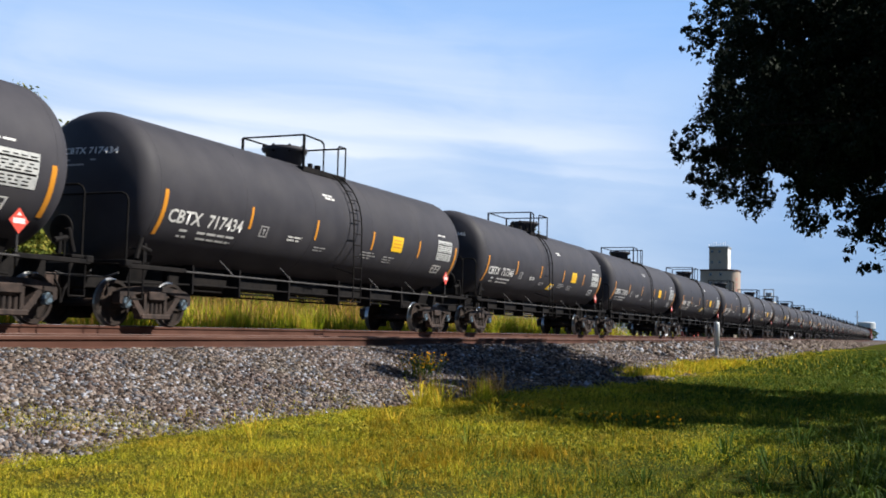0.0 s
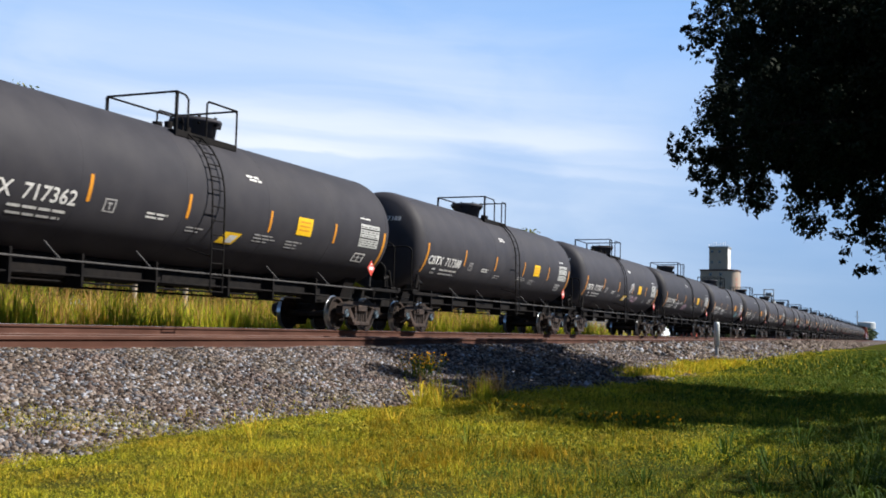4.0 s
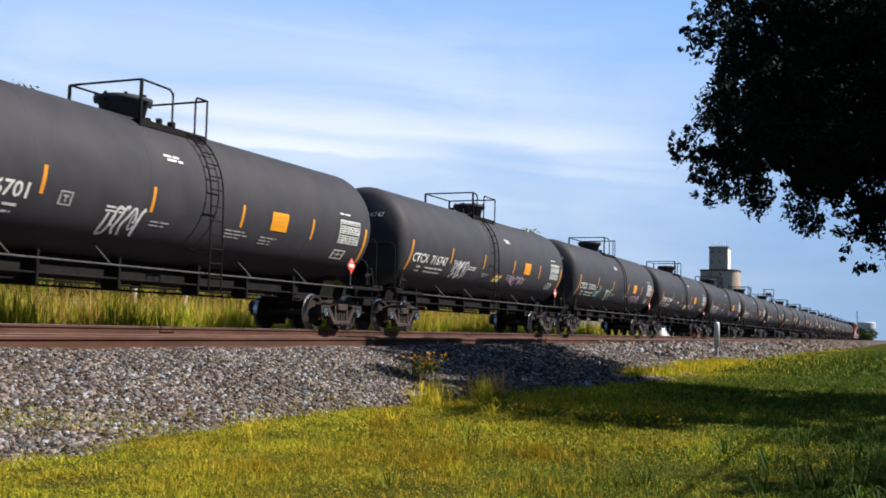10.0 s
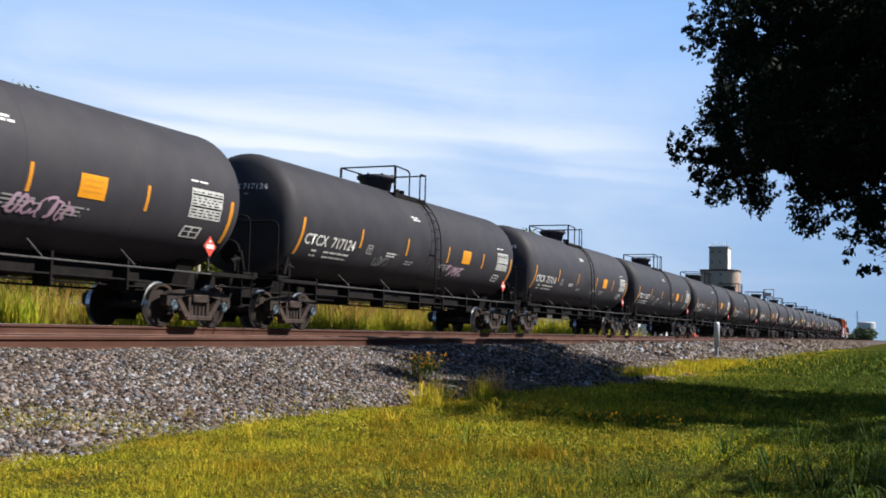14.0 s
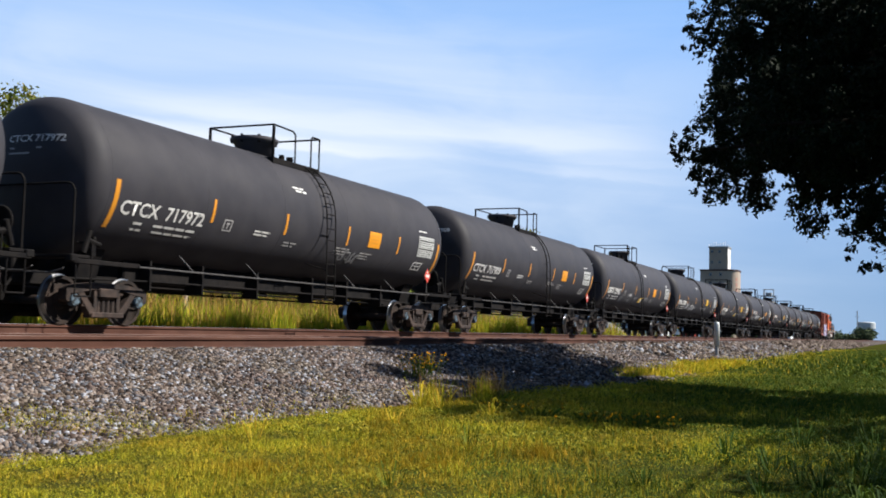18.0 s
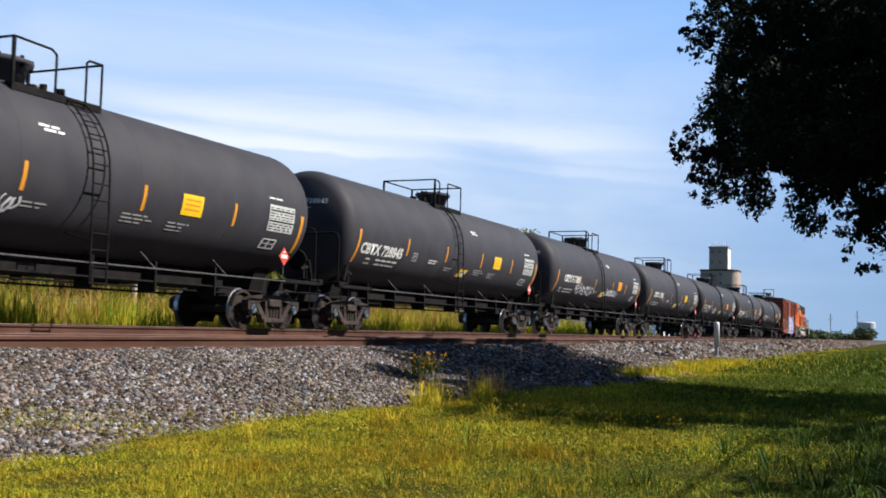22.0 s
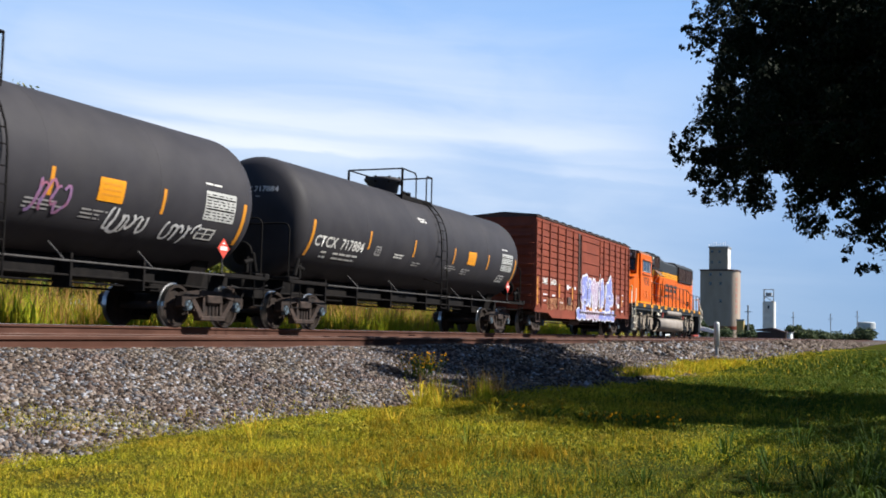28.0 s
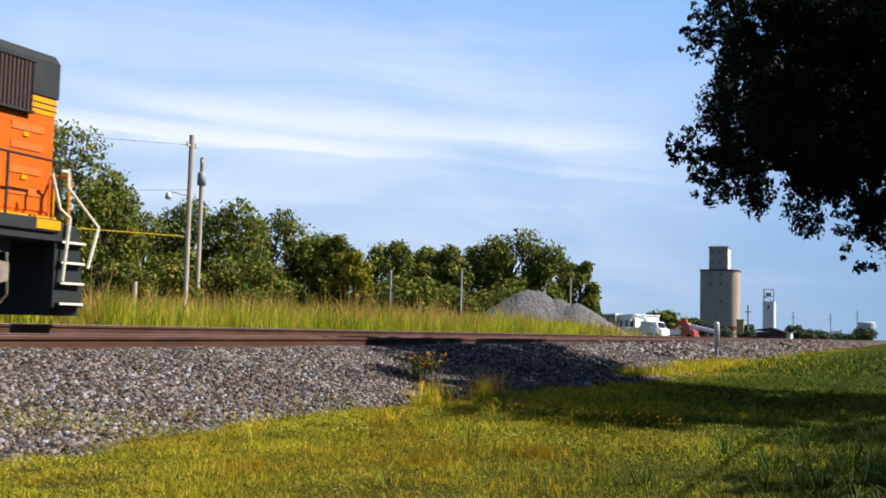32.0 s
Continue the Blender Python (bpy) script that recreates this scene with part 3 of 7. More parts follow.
def build_tank_car():
    """A black general-purpose tank car without its number: tank, sills, trucks, ladder, platform and markings."""
    car = thing("tank_car", pose(0, 0, 0), "matte black railway tank car with amber reflective stripes and white stencils", "tank car", "tank cars of the train")
    # tank with dished heads
    prof = []
    for k in range(9):
        w = radians(25) * k / 8
        prof.append((-8.088 - HEAD_R * (math.cos(w) - math.cos(radians(25))), max(0.02, HEAD_R * math.sin(w))))
    for k in range(1, 11):
        w = radians(25 + 65 * k / 10)
        prof.append((-7.68 - 0.45 * math.cos(w), TANK_R - 0.45 + 0.45 * math.sin(w)))
    full = prof + [(-7.4, TANK_R), (-4, TANK_R), (0, TANK_R), (4, TANK_R), (7.4, TANK_R)] + [(-a, r) for a, r in reversed(prof)]
    tank = part("tank", lathe(full, 64), M_TANK, car, smooth=True, at=pose(0, 0, AXIS_Z))
    for x in (-7.62, -4.6, -1.55, 1.55, 4.6, 7.62):
        part("weld_seam", lathe([(x - 0.012, TANK_R - 0.01), (x - 0.006, TANK_R + 0.003), (x + 0.006, TANK_R + 0.003), (x + 0.012, TANK_R - 0.01)], 64), M_TANK, tank, smooth=True)
    for e in (-1, 1):
        # stub sill, saddle, end platform and coupler
        sill = part("stub_sill", box((min(e * 5.9, e * 8.75), -0.33, 0.72), (max(e * 5.9, e * 8.75), 0.33, 1.22), 0.03), M_BLACK, car)
        part("saddle", prism(((-0.66, 1.26), (-0.5, 0.74), (0.5, 0.74), (0.66, 1.26), (0.80, 1.56), (-0.80, 1.56)), e * 7.1 - 0.28, e * 7.1 + 0.28, "yz"), M_BLACK, car)
        bm = bmesh.new()
        add_box(bm, (min(e * 8.7, e * 9.0), -0.13, 0.72), (max(e * 8.7, e * 9.0), 0.13, 0.95), 0.03)
        add_box(bm, (min(e * 8.85, e * 9.1), -0.20, 0.70), (max(e * 8.85, e * 9.1), 0.10, 0.99), 0.05)
        part("coupler", bm, M_TRUCK, sill, "rusty knuckle coupler")
        part("end_platform", box((min(e * 8.1, e * 8.62), -1.52, 1.20), (max(e * 8.1, e * 8.62), 1.52, 1.26), 0.01), M_BLACK, car)
        for s in (-1, 1):
            part("side_sill", box((min(e * 6.75, e * 8.55), min(s * 1.50, s * 1.56), 1.10), (max(e * 6.75, e * 8.55), max(s * 1.50, s * 1.56), 1.19), 0.01), M_BLACK, car)
            bm = bmesh.new()
            add_box(bm, (min(e * 8.42, e * 8.62), min(s * 1.40, s * 1.57), 1.12), (max(e * 8.42, e * 8.62), max(s * 1.40, s * 1.57), 1.26), 0.02)
            part("end_step_box", bm, M_BLACK, car)
            part("sill_step", rods([[(e * 8.45, s * 1.52, 1.1), (e * 8.45, s * 1.52, 0.52), (e * 8.05, s * 1.52, 0.52), (e * 8.05, s * 1.52, 1.1)]], 0.016), M_BLACK, car)
        ry = 1.42
        part("end_handrail", rods([[(e * 8.45, -ry, 1.2), (e * 8.45, -ry, 2.42), (e * 8.45, -ry + 0.06, 2.52), (e * 8.45, -ry + 0.16, 2.56), (e * 8.45, ry - 0.16, 2.56), (e * 8.45, ry - 0.06, 2.52), (e * 8.45, ry, 2.42), (e * 8.45, ry, 1.2)]], 0.022), M_BLACK, car, "bent black pipe handrail")
        if e > 0:
            part("hand_brake", lathe([(e * 8.50, 0.02), (e * 8.51, 0.26), (e * 8.53, 0.28), (e * 8.55, 0.26), (e * 8.55, 0.22), (e * 8.53, 0.05)], 18, "x"), M_BLACK, car, "round hand brake wheel", True, pose(0, -0.85, 1.75))
        part("brake_valve", rods([[(e * 7.9, -1.40, 1.26), (e * 7.9, -1.40, 1.62)], [(e * 7.75, -1.42, 1.48), (e * 8.1, -1.42, 1.56)], [(e * 8.2, -1.45, 1.3), (e * 8.05, -1.45, 1.72)]], 0.05, 8), M_BLACK, car)
        part("cut_lever", rods([[(e * 8.68, -1.45, 1.0), (e * 8.75, -1.2, 0.92), (e * 8.80, -0.3, 0.95), (e * 8.88, -0.1, 1.02)]], 0.016), M_GREYBAR, car)
        part("air_hose", rods([[(e * 8.85, -0.45, 0.85), (e * 9.0, -0.45, 0.66), (e * 9.04, -0.42, 0.42)]], 0.026), M_BLACK, car)
        part("end_ladder_post", rods([[(e * 7.98, -1.45, 1.2), (e * 7.98, -1.45, 1.5), (e * 8.2, -1.3, 1.5)]], 0.02), M_BLACK, car)
        build_truck(car, e * 7.1)
    # brake gear under the tank
    # black box added to fill the dark band below the tank
    part("bottom_sill", box((-5.9, -0.46, 0.90), (5.9, 0.46, 1.33), 0.03), M_BLACK, car)
    bm = bmesh.new()
    add_rod(bm, (-4.4, 0.2, 0.95), (-2.9, 0.2, 0.95), 0.20, 14)
    part("air_reservoir", bm, M_BLACK, car, smooth=False)
    bm = bmesh.new()
    add_rod(bm, (1.8, -0.2, 0.98), (2.5, -0.2, 0.98), 0.16, 14)
    part("brake_cylinder", bm, M_BLACK, car)
    part("train_pipe", rods([[(-7.6, -0.55, 0.88), (-5, -0.7, 0.93), (5, -0.7, 0.93), (7.6, -0.55, 0.88)], [(-6.5, 0.1, 0.74), (6.5, 0.1, 0.74)], [(-6.2, -0.35, 0.82), (6.2, -0.35, 0.82)]], 0.022), M_BLACK, car)
    for x in (-5.4, -3.6, -1.4, 1.2, 3.1, 5.2):
        part("pipe_hanger", box((x - 0.03, -0.74, 0.72), (x + 0.03, -0.3, 1.35), 0.004), M_BLACK, car)
    bm = bmesh.new()
    add_rod(bm, (0, 0, 0.92), (0, 0, 1.3), 0.17, 14)
    add_rod(bm, (0, 0, 0.80), (0, 0, 0.92), 0.11, 14)
    part("bottom_outlet", bm, M_BLACK, car)
    # safety rail along the flank, on struts
    for s in (-1, 1):
        part("side_rail", rods([[(-6.8, s * 1.58, 1.13), (6.8, s * 1.58, 1.13)]], 0.02), M_GREYBAR, car, "thin grey safety rail")
        for x in (-5.1, -2.65, 2.0, 4.4):
            part("rail_strut", rods([[(x, s * 1.58, 1.13), (x - 0.10, s * 1.28, 1.46)]], 0.018), M_GREYBAR, car)
    # top platform with its railing
    x0, x1, yp, zt = -1.24, 0.98, 0.93, 4.98
    plat = part("platform", box((x0, -yp, 4.10), (x1, yp, 4.16), 0.008), M_BLACK, car, "black steel grating walkway")
    bm = bmesh.new()
    for y in (-yp, yp):
        add_box(bm, (x0, y - 0.02, 4.04), (x1, y + 0.02, 4.18), 0.004)
    for x in (x0, x1):
        add_box(bm, (x - 0.02, -yp, 4.04), (x + 0.02, yp, 4.18), 0.004)
    part("toe_board", bm, M_BLACK, plat)
    return car


made_once = {}


def same(name, key, build, material, parent, label=""):
    """A part whose mesh is built once and shared by all cars."""
    if key not in made_once:
        ob = part(name, build(), material, parent, label)
        made_once[key] = ob.data
        return ob
    ob = new(name, made_once[key])
    ob.parent = parent
    return ob


def railing(car, turned):
    """The railing round the top platform, open where the ladder comes up."""
    x0, x1, yp, zt = -1.24, 0.98, 0.93, 4.98
    xa, xb = (-0.84, -0.17) if turned else (-0.22, 0.56)
    for x, y in ((x0, -yp), (x0, yp), (x1, yp)):
        same("railing_post", ("post", x, y), lambda: box((x - 0.03, y - 0.03, 4.0), (x + 0.03, y + 0.03, zt), 0.006), M_BLACK, car)
    same("railing", ("railing", turned), lambda: rods([[(x0, yp, zt), (x0, -yp, zt), (xa - 0.12, -yp, zt - 0.02), (xa, -yp, zt - 0.10), (xa, -yp, 4.12)], [(x0, yp, zt), (x1, yp, zt), (x1, -yp, zt)], [(x1, -yp, zt), (x1, -yp, 4.1)], [(xb, -yp, 4.1), (xb, -yp, zt - 0.06), (xb + 0.06, -yp, zt), (x1, -yp, zt)]], 0.024), M_BLACK, car)
    if turned:
        same("inner_hoop", ("hoop",), lambda: rods([[(-1.2, -0.4, 4.1), (-1.2, -0.4, 4.55), (-1.12, -0.4, 4.62), (-0.4, -0.4, 4.62), (-0.3, -0.4, 4.55), (-0.3, -0.4, 4.1)]], 0.022), M_BLACK, car)


def ladder(car, mid):
    """The ladder up the flank and over the tank's shoulder."""
    xa, xb, r = mid - 0.22, mid + 0.22, TANK_R + 0.09
    def rail_line():
        return rods([[(x, -1.66, 0.74), (x, -1.66, 1.6), (x, -1.64, 2.75)] + [(x, -r * math.cos(radians(a)), AXIS_Z + r * math.sin(radians(a))) for a in (8, 18, 28, 38, 48, 56)] for x in (xa, xb)], 0.02)
    lad = same("ladder", ("ladder", mid), rail_line, M_BLACK, car)
    for z in (0.76, 1.06, 1.36, 1.66, 1.96, 2.26, 2.56):
        same("rung", ("rung", mid, z), lambda: rods([[(xa, -1.66, z), (xb, -1.66, z)]], 0.014), M_BLACK, lad)
    for a in (4, 14, 24, 34, 44, 54):
        y, z = -r * math.cos(radians(a)), AXIS_Z + r * math.sin(radians(a))
        same("rung", ("rung", mid, a), lambda: rods([[(xa, y, z), (xb, y, z)]], 0.014), M_BLACK, lad)
    same("ladder_stay", ("stay", mid), lambda: rods([[(xa, -1.66, 1.5), (xa, -0.9, AXIS_Z - 1.1)]], 0.014), M_BLACK, lad)


def dome(car, x):
    """The manway with its valve housing on top of the tank."""
    ob = part("manway_dome", lathe([(4.28, 0.44), (4.60, 0.50), (4.66, 0.60), (4.74, 0.61), (4.78, 0.50), (4.80, 0.1)], 24, "z"), M_TANK, car, "round black manway cover", True, pose(x, 0, 0))
    for k in range(8):
        w = 2 * math.pi * k / 8
        part("clamp_bolt", box((0.55 * math.cos(w) - 0.03, 0.55 * math.sin(w) - 0.03, 4.60), (0.55 * math.cos(w) + 0.03, 0.55 * math.sin(w) + 0.03, 4.80), 0.005), M_BLACK, ob)
    bm = bmesh.new()
    f = 1 if x < 0 else -1
    add_rod(bm, (x + f * 1.05, 0.25, 4.25), (x + f * 1.05, 0.25, 4.55), 0.11, 12)
    add_rod(bm, (x + f * 1.3, -0.25, 4.25), (x + f * 1.3, -0.25, 4.48), 0.09, 12)
    add_rod(bm, (x + f * 0.75, -0.35, 4.25), (x + f * 0.75, -0.35, 4.45), 0.07, 12)
    part("safety_valve", bm, M_BLACK, car)


def markings(car, mark, sign, turned, bold, mid):
    """Tape stripes, number, stencils, sign, data panel and placard on the near flank."""
    for x in (-7.62, 7.38):
        part("reflective_stripe", patch(x - 0.06, x + 0.06, -1.03, -0.06, nu=1), M_ORANGE_TAPE, car, "amber reflective tape")
    low = -0.10 if mid else 0.0
    for x in ((-4.22, -1.62, 1.66, 4.32) if mid else (-4.53, -1.6, 1.5, 4.57)):
        part("reflective_stripe", patch(x - 0.045, x + 0.045, -0.58 + low, -0.07 + low), M_ORANGE_TAPE, car, "amber reflective tape")
    part("reporting_mark", wrap(text_mesh(mark.replace(" ", "  " if not bold else " "), 0.42 if bold else 0.40, 2.40 if mid else 2.62, bold=0.016 if bold else 0.007), -6.68 if mid else -7.42, -0.50 if mid else -0.70), M_WHITE, car, "white stencilled lettering")
    part("stencil", bars([(-6.9, -6.6, -0.88, 0.055), (-6.3, -4.95, -0.88, 0.055), (-6.9, -6.6, -1.02, 0.05), (-6.25, -5.0, -1.02, 0.05)]), M_WHITE, car, "small worn white stencil")["kind"] = "stuff"
    part("stencil", bars([(-2.85, -2.2, -0.62, 0.04), (-2.85, -2.3, -0.70, 0.04)]), M_WHITE, car, "small worn white stencil")["kind"] = "stuff"
    part("stencil", bars([(0.55, 1.05, 0.62, 0.05), (0.65, 1.15, 0.54, 0.05)] if turned else [(-1.25, -0.75, 0.62, 0.05), (-1.15, -0.65, 0.54, 0.05)]), M_WHITE, car, "small worn white stencil")["kind"] = "stuff"
    part("stencil", bars([(-1.5, -0.9, -0.78, 0.035), (-1.5, -1.05, -0.86, 0.035)]), M_GREYMARK, car, "faint grey stencil")["kind"] = "stuff"
    part("stencil", bars([(1.0, 1.75, -0.70, 0.035), (1.0, 1.9, -0.78, 0.035), (1.0, 1.6, -0.86, 0.035)]), M_GREYMARK, car, "faint grey stencil")["kind"] = "stuff"
    part("stencil", bars([(2.4, 3.1, -0.74, 0.035), (2.4, 2.9, -0.82, 0.035), (2.4, 2.95, -0.90, 0.035)]), M_GREYMARK, car, "faint grey stencil")["kind"] = "stuff"
    part("stencil", bars([(5.9, 6.5, 0.21, 0.04)]), M_WHITE, car, "small worn white stencil")["kind"] = "stuff"
    bm = bmesh.new()
    for a, b, c, d in ((-4.08, -3.76, -0.72, -0.69), (-4.08, -3.76, -0.48, -0.45), (-4.08, -4.04, -0.70, -0.47), (-3.80, -3.76, -0.70, -0.47), (-3.98, -3.86, -0.56, -0.52), (-3.94, -3.90, -0.66, -0.55)):
        q = [bm.verts.new(on_tank(x, y, 0.007)) for x, y in ((a, c), (b, c), (b, d), (a, d))]
        bm.faces.new(q)
    part("test_box", bm, M_GREYMARK, car, "white stencilled inspection box")
    sg = part("warning_sign", patch(2.68, 3.38, -0.52, -0.08, 0.010, 3), M_YELLOW if sign == "yellow" else M_ORANGE_SIGN, car, sign + " rectangular sign plate")
    bm = bmesh.new()
    for k in range(3):
        q = [bm.verts.new(on_tank(x, y, 0.013)) for x, y in ((2.78, -0.21 - k * 0.10), (3.28, -0.21 - k * 0.10), (3.28, -0.17 - k * 0.10), (2.78, -0.17 - k * 0.10))]
        bm.faces.new(q)
    part("sign_lettering", bm, M_ORANGE_TAPE, sg)
    panel = part("data_panel", patch(5.92, 7.02, -0.54, 0.08, 0.008, 3), M_PANEL, car, "pale tabulated data panel")
    rnd = random.Random(sum(map(ord, mark)))
    bm = bmesh.new()
    rows = []
    for j in range(9):
        y = -0.50 + j * 0.062
        if j in (3, 7):
            rows.append((5.95, 6.99, y, y + 0.036))
            continue
        x = 5.96
        while x < 6.90:
            w = rnd.uniform(0.05, 0.20)
            rows.append((x, min(x + w, 6.98), y, y + 0.024))
            x += w + rnd.uniform(0.05, 0.10)
    for x0, x1, y0, y1 in rows:
        bm.faces.new([bm.verts.new(on_tank(q, a, 0.011)) for q, a in ((x0, y0), (x1, y0), (x1, y1), (x0, y1))])
    part("panel_grid", bm, M_BLACK, panel)["kind"] = "stuff"
    bm = bmesh.new()
    for a, b, c, d in ((5.90, 6.5, -1.0, -0.97), (5.90, 6.5, -0.76, -0.73), (5.90, 5.95, -0.99, -0.75), (6.45, 6.5, -0.99, -0.75), (6.17, 6.21, -0.99, -0.75), (5.95, 6.45, -0.87, -0.85)):
        q = [bm.verts.new(on_tank(x + 0.12 * (y + 1), y, 0.007)) for x, y in ((a, c), (b, c), (b, d), (a, d))]
        bm.faces.new(q)
    part("test_box", bm, M_WHITE, car, "white stencilled inspection box")
    # placard on a bracket near the end
    pl = part("placard", prism([(6.85 + 0.22 * a, 1.72 + 0.22 * b) for a, b in ((0, 1), (1, 0), (0, -1), (-1, 0))], -1.50, -1.488), M_RED, car, "red and white diamond placard")
    bm = prism([(6.85 + a, 1.72 + b) for a, b in ((-0.13, 0.045), (0.13, 0.045), (0.13, -0.045), (-0.13, -0.045))], -1.504, -1.501)
    add_prism(bm, [(6.85 + a, 1.72 + b) for a, b in ((-0.06, 0.09), (0.06, 0.09), (0.0, 0.15))], -1.504, -1.501)
    part("placard_band", bm, M_WHITE, pl)
    part("placard_bracket", rods([[(6.85, -1.47, 1.2), (6.85, -1.47, 1.9)]], 0.02), M_GREYBAR, car)
    # number again on the head
    bm = text_mesh(mark, 0.19, 1.25, bold=0.003)
    for v in bm.verts:
        yy, zz = 0.35 - v.co.x, 3.38 + v.co.z
        rr = min(1.27, math.hypot(yy, zz - AXIS_Z))
        v.co = (-8.098 - math.sqrt(HEAD_R ** 2 - rr ** 2) + HEAD_R * math.cos(radians(25)), yy, zz)
    part("end_number", bm, M_WHITE, car, "white stencilled lettering on the tank head")
    bm = bmesh.new()
    for a, b, z in ((0.30, -0.45, 3.24), (0.30, -0.20, 3.14)):
        bm.faces.new([bm.verts.new((-8.10 - math.sqrt(HEAD_R ** 2 - q * q - (v - AXIS_Z) ** 2) + HEAD_R * math.cos(radians(25)), q, v)) for q, v in ((a, z), (b, z), (b, z + 0.035), (a, z + 0.035))])
    part("stencil", bm, M_GREYMARK, car, "faint grey stencil")["kind"] = "stuff"


def scribble(cx, w, arc, h, seed, lift):
    """A sprayed tag: a looping stroke of even width laid on the tank's flank."""
    rnd = random.Random(seed)
    bm = bmesh.new()
    n = max(5, int(w / 0.16))
    for j in range(n):
        x = cx - w / 2 + w * (j + 0.5) / n
        a0, rx, rz = rnd.uniform(0, 6.28), w / n * rnd.uniform(0.45, 0.8), h * rnd.uniform(0.32, 0.55)
        turn, oz, t = rnd.uniform(2.2, 5.8), rnd.uniform(-0.12, 0.12) * h, 0.016 + 0.022 * rnd.random()
        pts = []
        for k in range(13):
            q = a0 + turn * k / 12
            pts.append((x + rx * math.cos(q) + 0.25 * rz * math.sin(q), oz + rz * math.sin(q + 0.3 * math.sin(2 * q + j))))
        vs = []
        for k, (px, pz) in enumerate(pts):
            e, f = pts[min(k + 1, 12)], pts[max(k - 1, 0)]
            d = Vector((e[0] - f[0], e[1] - f[1])).normalized() * t
            vs.append((bm.verts.new(on_tank(px - d.y, arc + pz + d.x, lift)), bm.verts.new(on_tank(px + d.y, arc + pz - d.x, lift))))
        for u, v in zip(vs, vs[1:]):
            bm.faces.new((u[0], u[1], v[1], v[0]))
    return bm


M_TAG_WHITE = mat("white_spray_tag", (0.66, 0.66, 0.66), (0.46, 0.46, 0.47), rough=0.7, scale=5)
M_TAG_GREY = mat("grey_spray_tag", (0.16, 0.16, 0.165), (0.10, 0.10, 0.105), rough=0.7, scale=5)
M_TAG_PINK = mat("pink_spray_tag", (0.50, 0.33, 0.42), (0.38, 0.25, 0.33), rough=0.7, scale=5)
M_TAG_TEAL = mat("teal_spray_tag", (0.22, 0.45, 0.45), (0.16, 0.32, 0.34), rough=0.7, scale=5)
M_TAG_GREEN = mat("pale_green_spray_tag", (0.42, 0.55, 0.38), (0.30, 0.42, 0.28), rough=0.7, scale=5)
M_TAG_VIOLET = mat("violet_spray_tag", (0.22, 0.14, 0.30), (0.30, 0.10, 0.16), rough=0.7, scale=5)
SPRAY = {"w": (M_TAG_WHITE, "white"), "g": (M_TAG_GREY, "grey"), "p": (M_TAG_PINK, "pink"), "t": (M_TAG_TEAL, "teal"), "n": (M_TAG_GREEN, "pale green"), "v": (M_TAG_VIOLET, "violet")}
# car: (middle along the car, width, height on the skin, size, colour)
TAGS = {5: ((1.15, 0.7, -0.28, 0.62, "w"), (2.2, 1.1, -0.86, 0.34, "p"), (4.6, 0.4, -0.9, 0.2, "g")),
        6: ((-3.9, 0.9, -0.82, 0.45, "w"), (-1.3, 1.1, -0.88, 0.36, "p"), (2.2, 0.7, -0.85, 0.3, "g")),
        7: ((-3.1, 1.0, -0.80, 0.5, "w"), (4.3, 1.3, -0.88, 0.36, "t"), (6.6, 1.1, -0.70, 0.34, "p")),
        8: ((-2.2, 1.1, -0.82, 0.6, "w"),),
        9: ((-3.7, 1.3, -0.76, 0.55, "w"), (2.2, 1.4, -0.82, 0.4, "p")),
        10: ((-4.3, 0.6, -0.86, 0.4, "t"), (-2.2, 0.9, -0.84, 0.55, "n"), (3.7, 1.5, -0.84, 0.4, "p")),
        11: ((1.9, 1.6, -0.82, 0.4, "p"),), 12: ((2.4, 1.3, -0.86, 0.34, "p"), (-3.0, 0.8, -0.9, 0.3, "g")),
        14: ((-2.8, 0.8, -0.86, 0.34, "g"),), 15: ((1.9, 1.0, -0.9, 0.3, "g"),),
        17: ((-2.7, 1.1, -0.86, 0.4, "g"), (-4.3, 0.5, -0.95, 0.3, "g")),
        18: ((-4.1, 0.8, -0.80, 0.34, "w"), (-2.9, 0.9, -0.84, 0.34, "w"), (-1.9, 0.7, -0.84, 0.34, "w")),
        20: ((1.6, 2.2, -0.72, 0.32, "w"),),
        22: ((-2.6, 1.2, -0.86, 0.36, "w"), (3.0, 1.0, -0.88, 0.3, "g")),
        23: ((-4.9, 1.3, -0.72, 0.6, "w"), (-2.4, 1.6, -0.86, 0.5, "t"), (-0.5, 1.2, -0.6, 0.5, "g"), (1.5, 0.9, -0.62, 0.55, "v"), (3.7, 1.1, -0.86, 0.46, "w"), (5.4, 1.1, -0.9, 0.4, "w"))}
# car: (word, start along the car, height on the skin, size, width, colour)
WRITTEN = {20: ("*POPESILLA*", -4.75, -1.0, 0.58, 3.3, M_TAG_WHITE, "white"), 23: ("ZONE", -3.62, -0.62, 0.34, 0.85, M_YELLOW, "yellow")}
YELLOW_PLATES = (1, 3, 5, 9, 11, 17, 19, 20, 21, 22)


